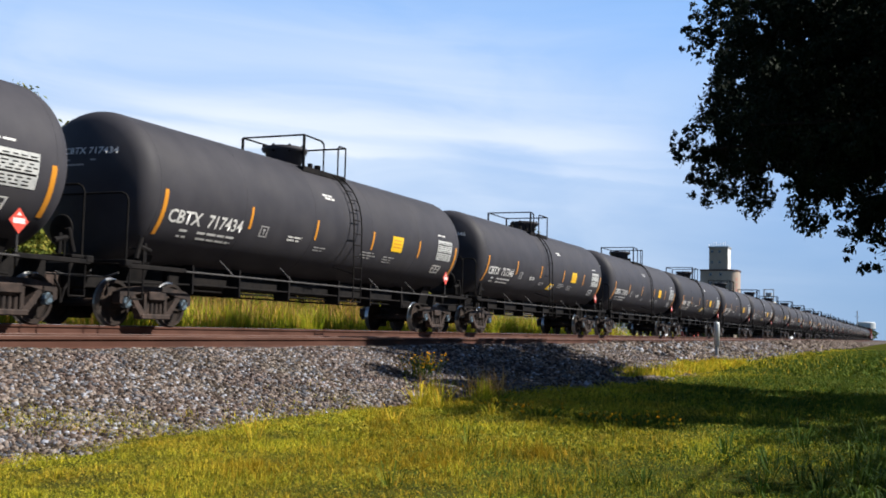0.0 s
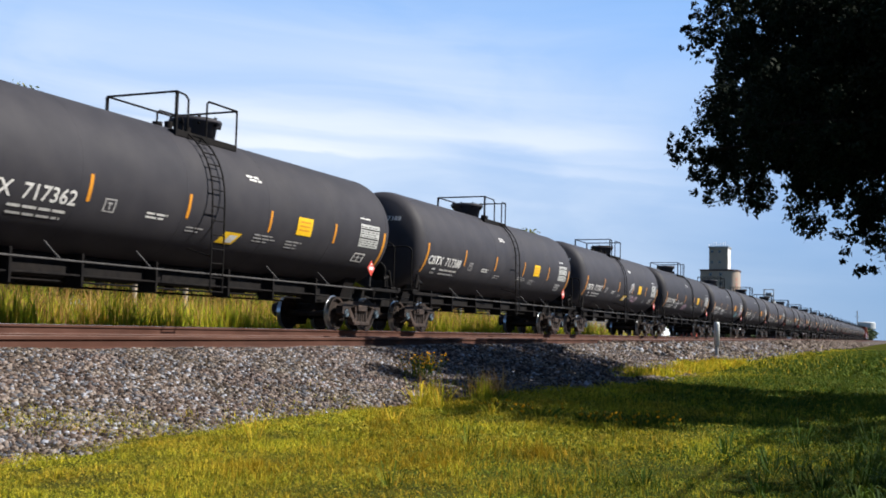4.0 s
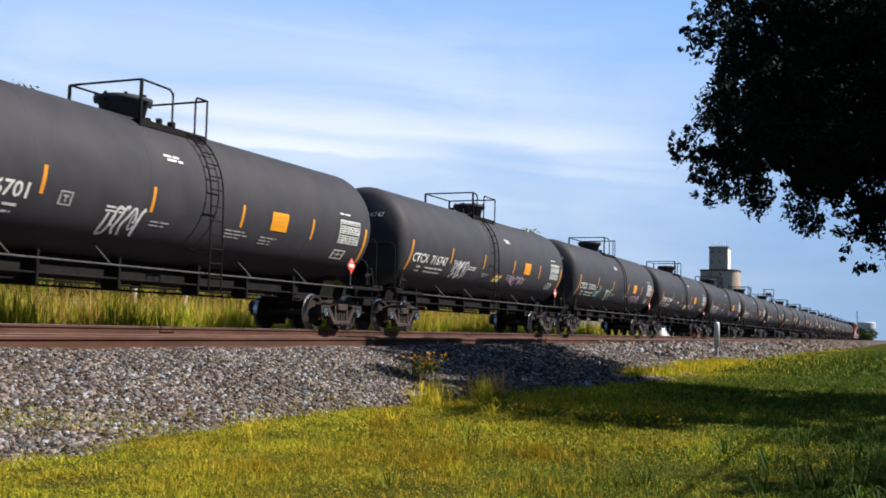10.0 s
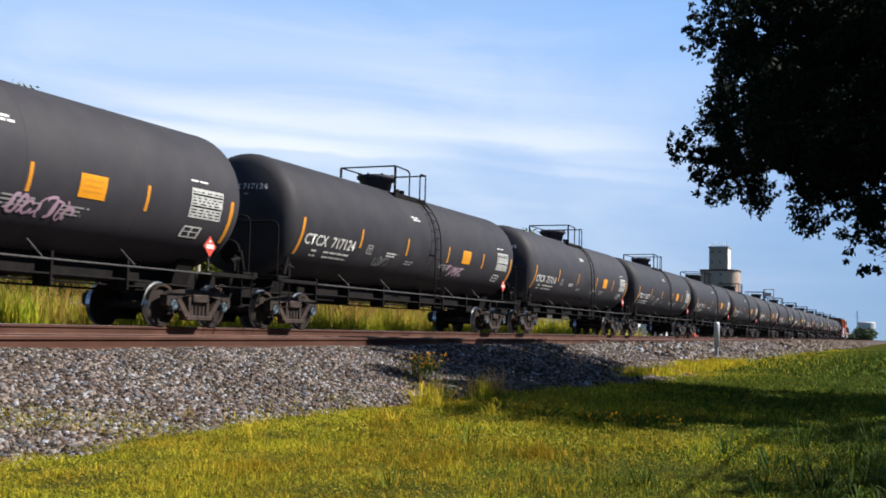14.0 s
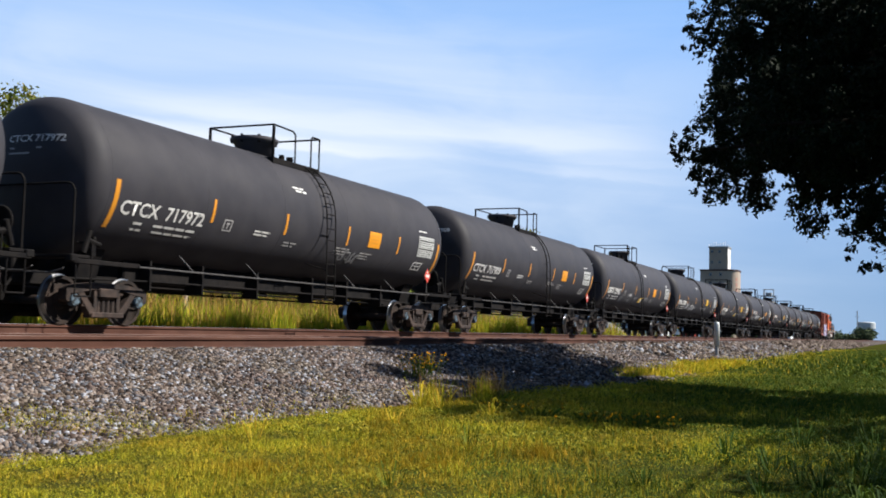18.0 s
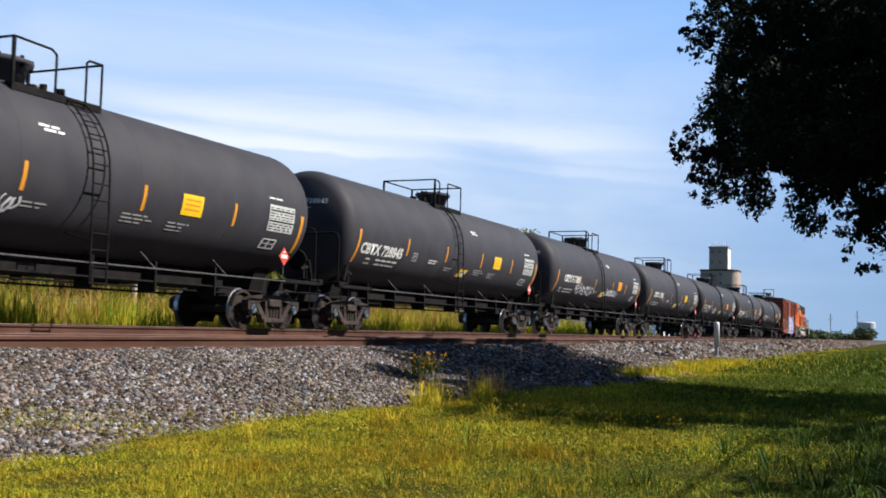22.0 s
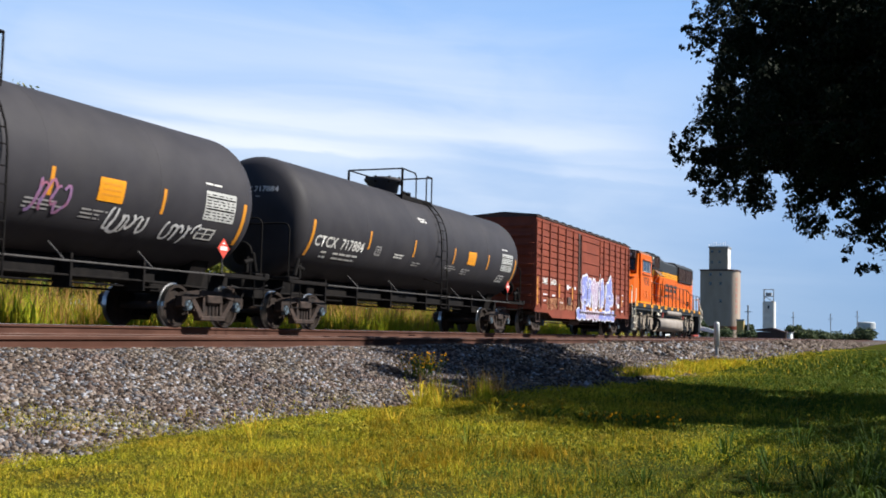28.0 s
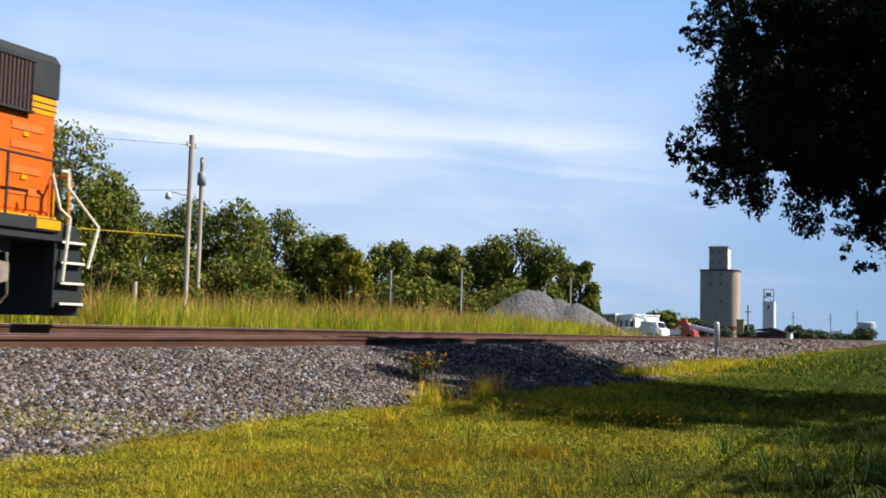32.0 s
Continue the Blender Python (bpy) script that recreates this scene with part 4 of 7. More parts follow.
CARS = (("CBTX 717346", "yellow", 0), ("CBTX 717434", "yellow", 0), ("CBTX 717346", "yellow", 1), ("CBTX 717473", "yellow", 0), ("CBTX 717362", "yellow", 1),
        ("CBTX 717388", "yellow", 0), ("CBTX 717367", "yellow", 1), ("CBTX 717402", "yellow", 0), ("CTCX 716565", "orange", 0), ("CTCX 716701", "orange", 0),
        ("CTCX 716747", "orange", 1), ("CTCX 718016", "orange", 0), ("CTCX 717989", "orange", 1), ("CTCX 717124", "orange", 0), ("CTCX 717116", "orange", 0),
        ("CTCX 716777", "orange", 0), ("CTCX 717972", "orange", 0), ("CTCX 717909", "orange", 0), ("CBTX 729907", "orange", 1), ("CBTX 728860", "yellow", 0),
        ("CBTX 728845", "yellow", 1), ("CBTX 717680", "orange", 1), ("CBTX 717581", "yellow", 1), ("CTCX 718943", "orange", 1), ("CBTX 729942", "orange", 0),
        ("CTCX 717884", "orange", 0))
train = []          # (thing, place along the line at the start)
plain_car = build_tank_car()
for k, (mark, sign, turned) in enumerate(CARS):
    x = FIRST_CAR + CAR_PITCH * (k - 1)
    car = plain_car if k == len(CARS) - 1 else copy_thing(plain_car, pose(x, TRAIN_Y, TRAIN_TOP))
    if car is plain_car:
        car.matrix_basis = pose(x, TRAIN_Y, TRAIN_TOP)
    mid = mark in ("CBTX 717680", "CBTX 717581")
    bold = mid or mark.startswith("CBTX 72")
    dome(car, 0.24 if mid else 0.68 if turned else -0.67)
    ladder(car, -0.60 if turned else 0.30 if bold else 0.50)
    railing(car, turned)
    markings(car, mark, sign, turned, bold, mid)
    for j, (cx, w, arc, h, c) in enumerate(TAGS.get(k - 1, ())):
        part("graffiti", scribble(cx, w, arc, h, 7 * k + j, 0.009 + 0.002 * j), SPRAY[c][0], car, SPRAY[c][1] + " sprayed graffiti tag")["kind"] = "stuff"
    if k - 1 in WRITTEN:
        word, wx, wa, size, width, m, tone = WRITTEN[k - 1]
        bm = text_mesh(word, size, width, 0.15)
        for v in bm.verts:
            v.co.z += 0.05 * math.sin(v.co.x * 7.0)
        part("graffiti", wrap(bm, wx, wa, 0.012), m, car, tone + " sprayed word")["kind"] = "stuff"
    if k - 1 in YELLOW_PLATES:
        yp = part("yellow_plate", patch(-0.32 if turned else 0.82, 0.31 if turned else 1.45, -1.02, -0.72, 0.008, 1, 0.22), M_YELLOW, car, "slanted yellow and white plate")
        part("plate_field", patch(-0.04 if turned else 1.10, 0.26 if turned else 1.40, -0.98, -0.78, 0.012, 1, 0.14), M_WHITE, yp)
    train.append((car, x))


# ---- the boxcar ----
def blob(cx, cz, rx, rz, seed, y, n=40, wob=0.3, slant=0.0):
    """A flat sprayed shape with a wavy outline, in the xz plane at y."""
    bm = bmesh.new()
    vs = []
    for k in range(n):
        w = 2 * math.pi * k / n
        q = 1 + wob * noise.noise((math.cos(w) * 1.7 + seed, math.sin(w) * 1.7, seed * 0.7)) * 1.6
        a, b = rx * q * math.cos(w), rz * q * math.sin(w)
        vs.append(bm.verts.new((cx + a + slant * b, y, cz + b)))
    bm.faces.new(vs)
    return bm


def curl(cx, cz, rx, rz, seed, y, t):
    """An open sprayed loop of even width, in the xz plane at y."""
    bm = bmesh.new()
    rows = []
    for k in range(25):
        w = seed + 5.3 * k / 24
        q = 1 - 0.45 * k / 24
        c, d = math.cos(w), math.sin(w)
        rows.append((bm.verts.new((cx + (rx * q - t) * c, y, cz + (rz * q - t) * d)), bm.verts.new((cx + (rx * q + t) * c, y, cz + (rz * q + t) * d))))
    for u, v in zip(rows, rows[1:]):
        bm.faces.new((u[0], u[1], v[1], v[0]))
    return bm


M_SPRAY_BLUE = mat("spray_blue", (0.16, 0.18, 0.46), (0.22, 0.25, 0.52), rough=0.6, scale=4)
M_SPRAY_LILAC = mat("spray_lilac", (0.42, 0.32, 0.42), (0.34, 0.26, 0.36), rough=0.6, scale=4)
M_SPRAY_WHITE = mat("spray_white", (0.70, 0.70, 0.74), (0.58, 0.58, 0.64), rough=0.6, scale=6)
M_SPRAY_TAN = mat("spray_tan", (0.36, 0.17, 0.07), (0.30, 0.13, 0.06), rough=0.7, scale=6)
M_SPRAY_NAVY = mat("spray_navy", (0.03, 0.035, 0.09), (0.05, 0.05, 0.12), rough=0.6, scale=6)


def build_boxcar(x):
    car = thing("boxcar", pose(x, TRAIN_Y, TRAIN_TOP), "oxide red ribbed steel boxcar with blue and white graffiti", "boxcar")
    L, W, Z0, Z1 = 7.83, 1.53, 0.88, 4.69
    part("body", box((-L + 0.05, -W + 0.09, 1.0), (L - 0.05, W - 0.09, Z1 - 0.05)), M_BOX, car)
    for s in (-1, 1):
        ya, yb = sorted((s * (W - 0.08), s * (W + 0.005)))
        part("top_chord", box((-L, ya, 4.54), (L, yb, Z1), 0.01), M_BOX, car)
        part("side_sill", prism(((-L, Z0), (-6.1, Z0), (-5.5, 0.68), (4.6, 0.68), (5.3, Z0), (L, Z0), (L, 1.12), (-L, 1.12)), ya + 0.01, yb - 0.01), M_BOX, car)
        posts = (-7.76, -7.06, -5.98, -4.86, -3.72, -2.57, 2.66, 3.74, 4.90, 5.98, 7.0, 7.76)
        for p in posts:
            part("side_post", prism(((p - 0.07, s * (W - 0.08)), (p - 0.04, s * (W + 0.035)), (p + 0.04, s * (W + 0.035)), (p + 0.07, s * (W - 0.08))), 1.05, 4.60, "xy"), M_BOX, car)
        edges = list(posts[:6]) + [-1.55, 1.9] + list(posts[6:])
        for a, b in zip(edges, edges[1:]):
            if a == -1.55:
                continue
            prof = [(s * (W - 0.02), 1.10)]
            z = 1.22
            while z < 4.45:
                prof += [(s * (W - 0.022), z), (s * (W - 0.080), z + 0.048), (s * (W - 0.080), z + 0.060), (s * (W - 0.018), z + 0.064)]
                z += 0.272
            prof.append((s * (W - 0.02), 4.56))
            bm = bmesh.new()
            va = [bm.verts.new((a + 0.06, y, zz)) for y, zz in prof]
            vb = [bm.verts.new((b - 0.06, y, zz)) for y, zz in prof]
            for k in range(len(prof) - 1):
                bm.faces.new((va[k], vb[k], vb[k + 1], va[k + 1]))
            part("side_panel", bm, M_BOX, car)
    # sliding door with its ribs, bars and track
    d = part("door", box((-1.45, -W - 0.02, 1.08), (1.85, -W + 0.06, 4.52), 0.01), M_BOX, car)
    for z in (1.5, 1.9, 2.28, 2.78, 3.28, 3.78, 4.28):
        part("door_rib", box((-1.38, -W - 0.055, z), (1.78, -W - 0.015, z + 0.04), 0.004), M_BOX, d)
    for px in (-1.40, 1.80):
        part("door_edge", box((px - 0.05, -W - 0.07, 1.1), (px + 0.05, -W - 0.01, 4.5), 0.01), M_BOX, d)
    part("door_post", box((-1.78, -W - 0.02, 1.0), (-1.55, -W + 0.05, 4.55), 0.01), M_BOXDARK, car)
    part("locking_bar", rods([[(-1.62, -W - 0.06, 1.05), (-1.62, -W - 0.06, 4.3)], [(-1.75, -W - 0.08, 1.9), (-1.5, -W - 0.08, 1.75)]], 0.025), M_BOXDARK, car)
    part("door_track", box((-1.7, -W - 0.09, 1.0), (4.95, -W, 1.055), 0.008), M_BOXDARK, car, "dark steel door track")
    for k in range(17):
        part("track_bracket", box((-1.6 + k * 0.4, -W - 0.075, 0.93), (-1.5 + k * 0.4, -W, 1.0)), M_BOXDARK, car)
    # gently ridged roof
    part("roof", prism(((-W - 0.04, Z1), (W + 0.04, Z1), (W + 0.04, Z1 + 0.05), (0, Z1 + 0.20), (-W - 0.04, Z1 + 0.05)), -L - 0.03, L + 0.03, "yz"), M_BOXDARK, car, "dark ridged steel roof")
    for k in range(14):
        rx = -7.2 + k * 1.1
        part("roof_rib", prism(((-W - 0.06, Z1 + 0.05), (-W + 0.05, Z1 + 0.14), (0, Z1 + 0.27), (W - 0.05, Z1 + 0.14), (W + 0.06, Z1 + 0.05), (0, Z1 + 0.19)), rx - 0.16, rx + 0.16, "yz"), M_LOCOBLK, car)
    # corrugated ends
    for e in (-1, 1):
        xa, xb = sorted((e * (L - 0.06), e * (L + 0.0)))
        part("end_wall", box((xa, -W + 0.03, 1.0), (xb, W - 0.03, Z1), 0.01), M_BOX, car)
        for k in range(9):
            z = 1.2 + k * 0.39
            part("end_corrugation", prism(((e * L, z - 0.11), (e * (L + 0.07), z), (e * L, z + 0.11)), -1.36, 1.36), M_BOX, car)
        for k in range(7):
            z = 1.1 + k * 0.42
            part("rung", rods([[(e * 7.7, -W - 0.02, z), (e * 7.7, -W - 0.09, z), (e * 7.2, -W - 0.09, z), (e * 7.2, -W - 0.02, z)]], 0.012), M_BOX, car)
            part("rung", rods([[(e * L, -1.45, z), (e * (L + 0.1), -1.45, z), (e * (L + 0.1), -0.98, z), (e * L, -0.98, z)]], 0.012), M_BOX, car)
        part("sill_step", rods([[(e * 7.72, -W, 0.9), (e * 7.72, -W, 0.50), (e * 7.25, -W, 0.50), (e * 7.25, -W, 0.9)]], 0.02), M_BOXDARK, car)
        part("center_sill_end", box((min(e * 6.5, e * 8.2), -0.33, 0.68), (max(e * 6.5, e * 8.2), 0.33, 1.05), 0.03), M_BOXDARK, car)
        bm = bmesh.new()
        add_box(bm, (min(e * 8.1, e * 8.85), -0.13, 0.72), (max(e * 8.1, e * 8.85), 0.13, 0.95), 0.03)
        add_box(bm, (min(e * 8.6, e * 8.95), -0.20, 0.70), (max(e * 8.6, e * 8.95), 0.10, 0.99), 0.05)
        part("coupler", bm, M_TRUCK, car, "rusty knuckle coupler")
        build_truck(car, e * 6.4)
    part("center_sill", box((-6.5, -0.3, 0.62), (6.5, 0.3, 0.95), 0.02), M_BOXDARK, car)
    part("crossbearer", box((-2.2, -1.4, 0.74), (-1.9, 1.4, 0.95)), M_BOXDARK, car)
    part("crossbearer", box((1.9, -1.4, 0.74), (2.2, 1.4, 0.95)), M_BOXDARK, car)
    part("air_reservoir", rods([[(-0.8, -0.7, 0.62), (0.8, -0.7, 0.62)]], 0.19, 12), M_BOXDARK, car)
    part("brake_rod", rods([[(-5.5, -0.5, 0.5), (5.5, -0.5, 0.5)], [(-5.5, -1.1, 0.58), (-0.5, -1.1, 0.58)]], 0.018), M_BOXDARK, car)
    # lettering, tape and spray paint
    for word, a, b in (("DME", -6.98, -6.22), ("5400", -5.86, -5.02)):
        bm = text_mesh(word, 0.36, b - a, bold=0.006)
        bmesh.ops.translate(bm, verts=bm.verts, vec=(a, -W - 0.001, 2.05))
        part("reporting_mark", bm, M_WHITE, car, "white stencilled lettering")
    def dash(rows, y):
        bm = bmesh.new()
        for a, b, z, h in rows:
            bm.faces.new([bm.verts.new((px, y, pz)) for px, pz in ((a, z), (b, z), (b, z + h), (a, z + h))])
        return bm
    part("stencil", dash(((-5.6, -5.2, 1.58, 0.07), (-6.8, -6.3, 1.6, 0.05), (-6.75, -6.4, 1.35, 0.05), (-3.5, -3.2, 1.95, 0.2), (-3.15, -2.9, 2.03, 0.06), (-2.35, -2.15, 1.98, 0.14), (-4.5, -4.0, 1.32, 0.05), (6.25, 6.7, 1.75, 0.05), (6.2, 6.6, 1.2, 0.06), (6.3, 6.6, 2.05, 0.05)), -W - 0.002), M_SPRAY_WHITE, car, "small worn white stencil")["kind"] = "stuff"
    part("data_plate", dash(((5.35, 5.8, 1.38, 0.22),), -W - 0.003), M_WHITE, car, "small white data plate")
    for a, z0, z1 in ((-7.66, 1.18, 2.28), (-4.72, 1.55, 2.15), (-2.78, 1.5, 2.05), (2.78, 1.5, 2.1), (6.16, 1.45, 2.0)):
        part("reflective_stripe", prism(((a - 0.06, z0), (a + 0.06, z0), (a + 0.06, z1), (a - 0.06, z1)), -W - 0.046, -W - 0.04), M_ORANGE_TAPE, car, "amber reflective tape")
    for a in (0.15, 1.9):
        part("reflective_stripe", prism(((a - 0.25, 1.12), (a + 0.25, 1.12), (a + 0.25, 1.26), (a - 0.25, 1.26)), -W - 0.076, -W - 0.072), M_ORANGE_TAPE, car, "amber reflective tape")
    part("routing_box", box((-3.45, -W - 0.05, 1.28), (-2.95, -W + 0.02, 1.62), 0.01), M_BOXDARK, car)
    y = -W - 0.050
    letters = ((M_SPRAY_BLUE, -0.92, 1.88, 0.56, 0.74, 1.0), (M_SPRAY_BLUE, -0.05, 2.0, 0.27, 0.56, 2.0), (M_SPRAY_LILAC, 0.85, 1.95, 0.60, 0.68, 3.0), (M_SPRAY_BLUE, 2.05, 2.0, 0.40, 0.74, 4.0), (M_SPRAY_BLUE, 3.42, 1.85, 0.70, 0.66, 5.0), (M_SPRAY_BLUE, 3.72, 2.38, 0.26, 0.38, 6.0))
    feet = tuple((M_SPRAY_LILAC if 2 <= k <= 4 else M_SPRAY_BLUE, -1.70 + 0.74 * k, 0.92 + 0.05 * (k % 2), 0.40, 0.24, 7.0 + k) for k in range(9))
    n = 0
    for rows, edge in ((feet, 0.05), (letters, 0.09)):
        for grow in (1, 0):
            for m, cx, cz, rx, rz, seed in rows:
                n += 1
                part("graffiti", blob(cx, cz, rx + grow * edge, rz + grow * edge, seed, y - 0.0006 * n, n=56, wob=0.28), M_SPRAY_WHITE if grow else m, car, "sprayed white outline" if grow else "sprayed letter in blue and lilac")
    curls = ((-1.15, 2.05, 0.20, 0.30), (-0.62, 2.28, 0.12, 0.20), (-0.88, 1.48, 0.20, 0.17), (-1.25, 1.42, 0.16, 0.20), (0.02, 1.75, 0.10, 0.26), (-0.08, 2.25, 0.13, 0.17), (0.55, 1.62, 0.18, 0.24), (0.95, 1.75, 0.22, 0.42), (1.10, 2.12, 0.16, 0.26), (0.62, 2.25, 0.20, 0.14), (2.0, 2.35, 0.16, 0.22), (2.15, 1.75, 0.20, 0.22), (2.02, 1.35, 0.16, 0.18), (3.56, 1.80, 0.20, 0.17), (3.15, 2.05, 0.16, 0.24), (3.92, 2.30, 0.12, 0.20), (3.20, 1.42, 0.26, 0.14), (3.95, 1.55, 0.16, 0.24), (0.85, 0.98, 0.16, 0.12), (2.6, 1.0, 0.18, 0.12), (-1.4, 0.95, 0.16, 0.12), (4.1, 0.95, 0.14, 0.12))
    for k, (cx, cz, rx, rz) in enumerate(curls):
        part("graffiti", curl(cx, cz, rx, rz, 3.0 + 1.7 * k, y - 0.0206 - 0.0003 * k, 0.026), M_SPRAY_WHITE, car, "sprayed white curl")
    for k, (cx, cz) in enumerate(((-0.88, 1.48), (3.56, 1.80))):
        part("graffiti", blob(cx, cz, 0.11, 0.09, 40.0 + k, y - 0.028), M_BOXDARK, car, "bare rust-red eye in the graffiti")
    strokes = ((M_SPRAY_NAVY, -0.42, 1.95, 0.03, 0.55), (M_SPRAY_NAVY, 1.42, 1.85, 0.03, 0.5), (M_SPRAY_WHITE, 1.62, 1.9, 0.05, 0.75), (M_SPRAY_NAVY, 2.58, 1.75, 0.03, 0.45), (M_SPRAY_TAN, 4.85, 1.9, 0.14, 0.22), (M_SPRAY_WHITE, 2.72, 2.25, 0.06, 0.24))
    for k, (m, cx, cz, rx, rz) in enumerate(strokes):
        part("graffiti", blob(cx, cz, rx, rz, 50.0 + k, y - 0.029 - 0.0003 * k, wob=0.5, slant=0.12), m, car, "short sprayed stroke")
    for j, (cx, w, cz, h, m) in enumerate(((-4.2, 4.4, 1.26, 0.42, M_SPRAY_TAN), (5.15, 0.5, 1.75, 0.55, M_SPRAY_LILAC))):
        bm = scribble(cx, w, 0.0, h, 70 + j, 0.0)
        for v in bm.verts:
            # back from the tank's skin to a flat wall
            arc = math.asin(max(-1, min(1, (v.co.z - AXIS_Z) / TANK_R))) * TANK_R
            v.co = (v.co.x - MARK_X, y - 0.012 - 0.001 * j if j else -W - 0.012, cz + arc)
        part("graffiti", bm, m, car, "sprayed graffiti strokes")["kind"] = "stuff"
    return car


# ---- the locomotive ----
M_LTRUCK = mat("dusty_tan_truck_frame", (0.30, 0.25, 0.195), (0.21, 0.175, 0.14), rough=0.85, scale=3, stain=(0.04, 0.045, 0.036), stain_amount=0.7, spec=0.15)
M_RAILWHITE = mat("cream_handrail_paint", (0.74, 0.68, 0.55), (0.66, 0.60, 0.47), rough=0.5, scale=9)
M_DARKRED = mat("shaded_orange_door", (0.60, 0.14, 0.012), (0.52, 0.12, 0.012), rough=0.45, scale=4)


def build_loco(x):
    car = thing("locomotive", pose(x, TRAIN_Y, TRAIN_TOP), "orange and black six-axle diesel locomotive with yellow stripes", "locomotive")
    part("underframe", box((-10.7, -1.46, 1.44), (9.9, 1.46, 1.76), 0.02), M_LOCOBLK, car)
    for s in (-1, 1):
        ya, yb = sorted((s * 1.44, s * 1.515))
        part("side_sill", box((-10.7, ya, 1.60), (9.35, yb, 1.82), 0.01), M_LOCOBLK, car)
        for k in range(11):
            rx = -10.45 + k * 1.93
            a, b = sorted((s * 1.51, s * 1.522))
            part("reflector", box((rx, a, 1.64), (rx + 0.56, b, 1.80)), M_LOCOYEL, car, "yellow reflective strip")
    # nose
    part("nose", prism(((-11.0, -0.75), (-10.75, -1.15), (-10.2, -1.35), (-9.2, -1.42), (-9.2, 1.42), (-10.2, 1.35), (-10.75, 1.15), (-11.0, 0.75)), 1.68, 3.22, "xy"), M_LOCO, car)
    part("nose_top", prism(((-10.95, 3.22), (-9.2, 3.22), (-9.2, 3.62), (-9.7, 3.58), (-10.8, 3.36)), -1.05, 1.05), M_LOCO, car)
    for s in (-1, 1):
        part("nose_bevel", prism(((-10.85, 3.22), (-9.2, 3.22), (-9.2, 3.50), (-10.3, 3.36)), min(s * 1.05, s * 1.38), max(s * 1.05, s * 1.38)), M_LOCO, car)
    part("nose_door", box((-11.03, -0.35, 1.8), (-10.98, 0.35, 3.1), 0.01), M_LOCO, car)
    # cab
    part("cab", prism(((-1.5, 1.68), (1.5, 1.68), (1.5, 4.58), (1.42, 4.66), (-1.42, 4.66), (-1.5, 4.58)), -9.2, -6.47, "yz"), M_LOCO, car)
    part("cab_roof", prism(((-1.46, 4.62), (1.46, 4.62), (1.36, 4.76), (0.7, 4.86), (-0.7, 4.86), (-1.36, 4.76)), -9.25, -6.46, "yz"), M_ROOFDUST, car, "dusty brown cab roof")
    part("cab_front", prism(((-9.75, 3.5), (-9.2, 3.4), (-9.2, 4.62), (-9.4, 4.60)), -1.38, 1.38), M_LOCO, car)
    part("cab_brow", prism(((-9.66, 4.32), (-9.2, 4.32), (-9.2, 4.72), (-9.5, 4.68)), -1.25, 1.25), M_BOXDARK, car, "grimy dark red cab brow")
    for s in (-1, 1):
        a, b = sorted((s * 0.12, s * 1.22))
        part("windshield", prism(((-9.77, 3.68), (-9.73, 3.68), (-9.52, 4.30), (-9.56, 4.30)), a, b), M_GLASS, car, "dark windshield in a rubber frame")
        part("windshield_frame", prism(((-9.76, 3.62), (-9.73, 3.62), (-9.50, 4.36), (-9.53, 4.36)), min(s * 0.06, s * 1.28), max(s * 0.06, s * 1.28)), M_LOCOBLK, car)
        nb = part("number_board", prism(((-9.69, 4.40), (-9.62, 4.40), (-9.54, 4.66), (-9.60, 4.66)), min(s * 0.45, s * 1.15), max(s * 0.45, s * 1.15)), M_LOCOBLK, car)
        yw0, yw1 = sorted((s * 1.502, s * 1.518))
        for wa, wb in ((-8.75, -7.90), (-7.82, -7.30), (-7.12, -6.82)):
            w = part("side_window", box((wa, yw0, 3.66), (wb, yw1, 4.20), 0.004), M_GLASS, car, "dark cab side window")
            a, b = sorted((s * 1.500, s * 1.530))
            for za, zb in ((3.61, 3.66), (4.20, 4.24)):
                part("window_frame", box((wa - 0.04, a, za), (wb + 0.04, b, zb), 0.004), M_GREY, w)
            for xa in (wa - 0.04, wb):
                part("window_frame", box((xa, a, 3.66), (xa + 0.04, b, 4.20), 0.004), M_GREY, w)
        part("window_sill", box((-8.8, min(s * 1.5, s * 1.57), 3.46), (-6.85, max(s * 1.5, s * 1.57), 3.51)), M_DARKRED, car)
        part("window_shade", prism(((-8.8, s * 1.505), (-6.7, s * 1.505), (-6.7, s * 1.62), (-8.8, s * 1.62)), 4.25, 4.30, "xy"), M_DARKRED, car)
    bm = text_mesh("9738", 0.50, 0.62, bold=0.006)
    for v in bm.verts:
        v.co = (-9.695 + (v.co.z * 0.5) * 0.30 - 0.002, -0.49 - v.co.x, 4.43 + v.co.z * 0.5)
    part("board_number", bm, M_WHITE, car, "white numerals")
    part("headlight", rods([[(-9.72, -0.16, 4.50), (-9.60, -0.16, 4.50)], [(-9.72, 0.16, 4.50), (-9.60, 0.16, 4.50)]], 0.10, 14), M_GREYBAR, car, "twin headlight lenses")
    bm = text_mesh("9738", 0.62, 1.32, bold=0.004)
    bmesh.ops.translate(bm, verts=bm.verts, vec=(-8.52, -1.506, 2.88))
    part("cab_number", bm, M_LOCOBLK, car, "large black numerals")
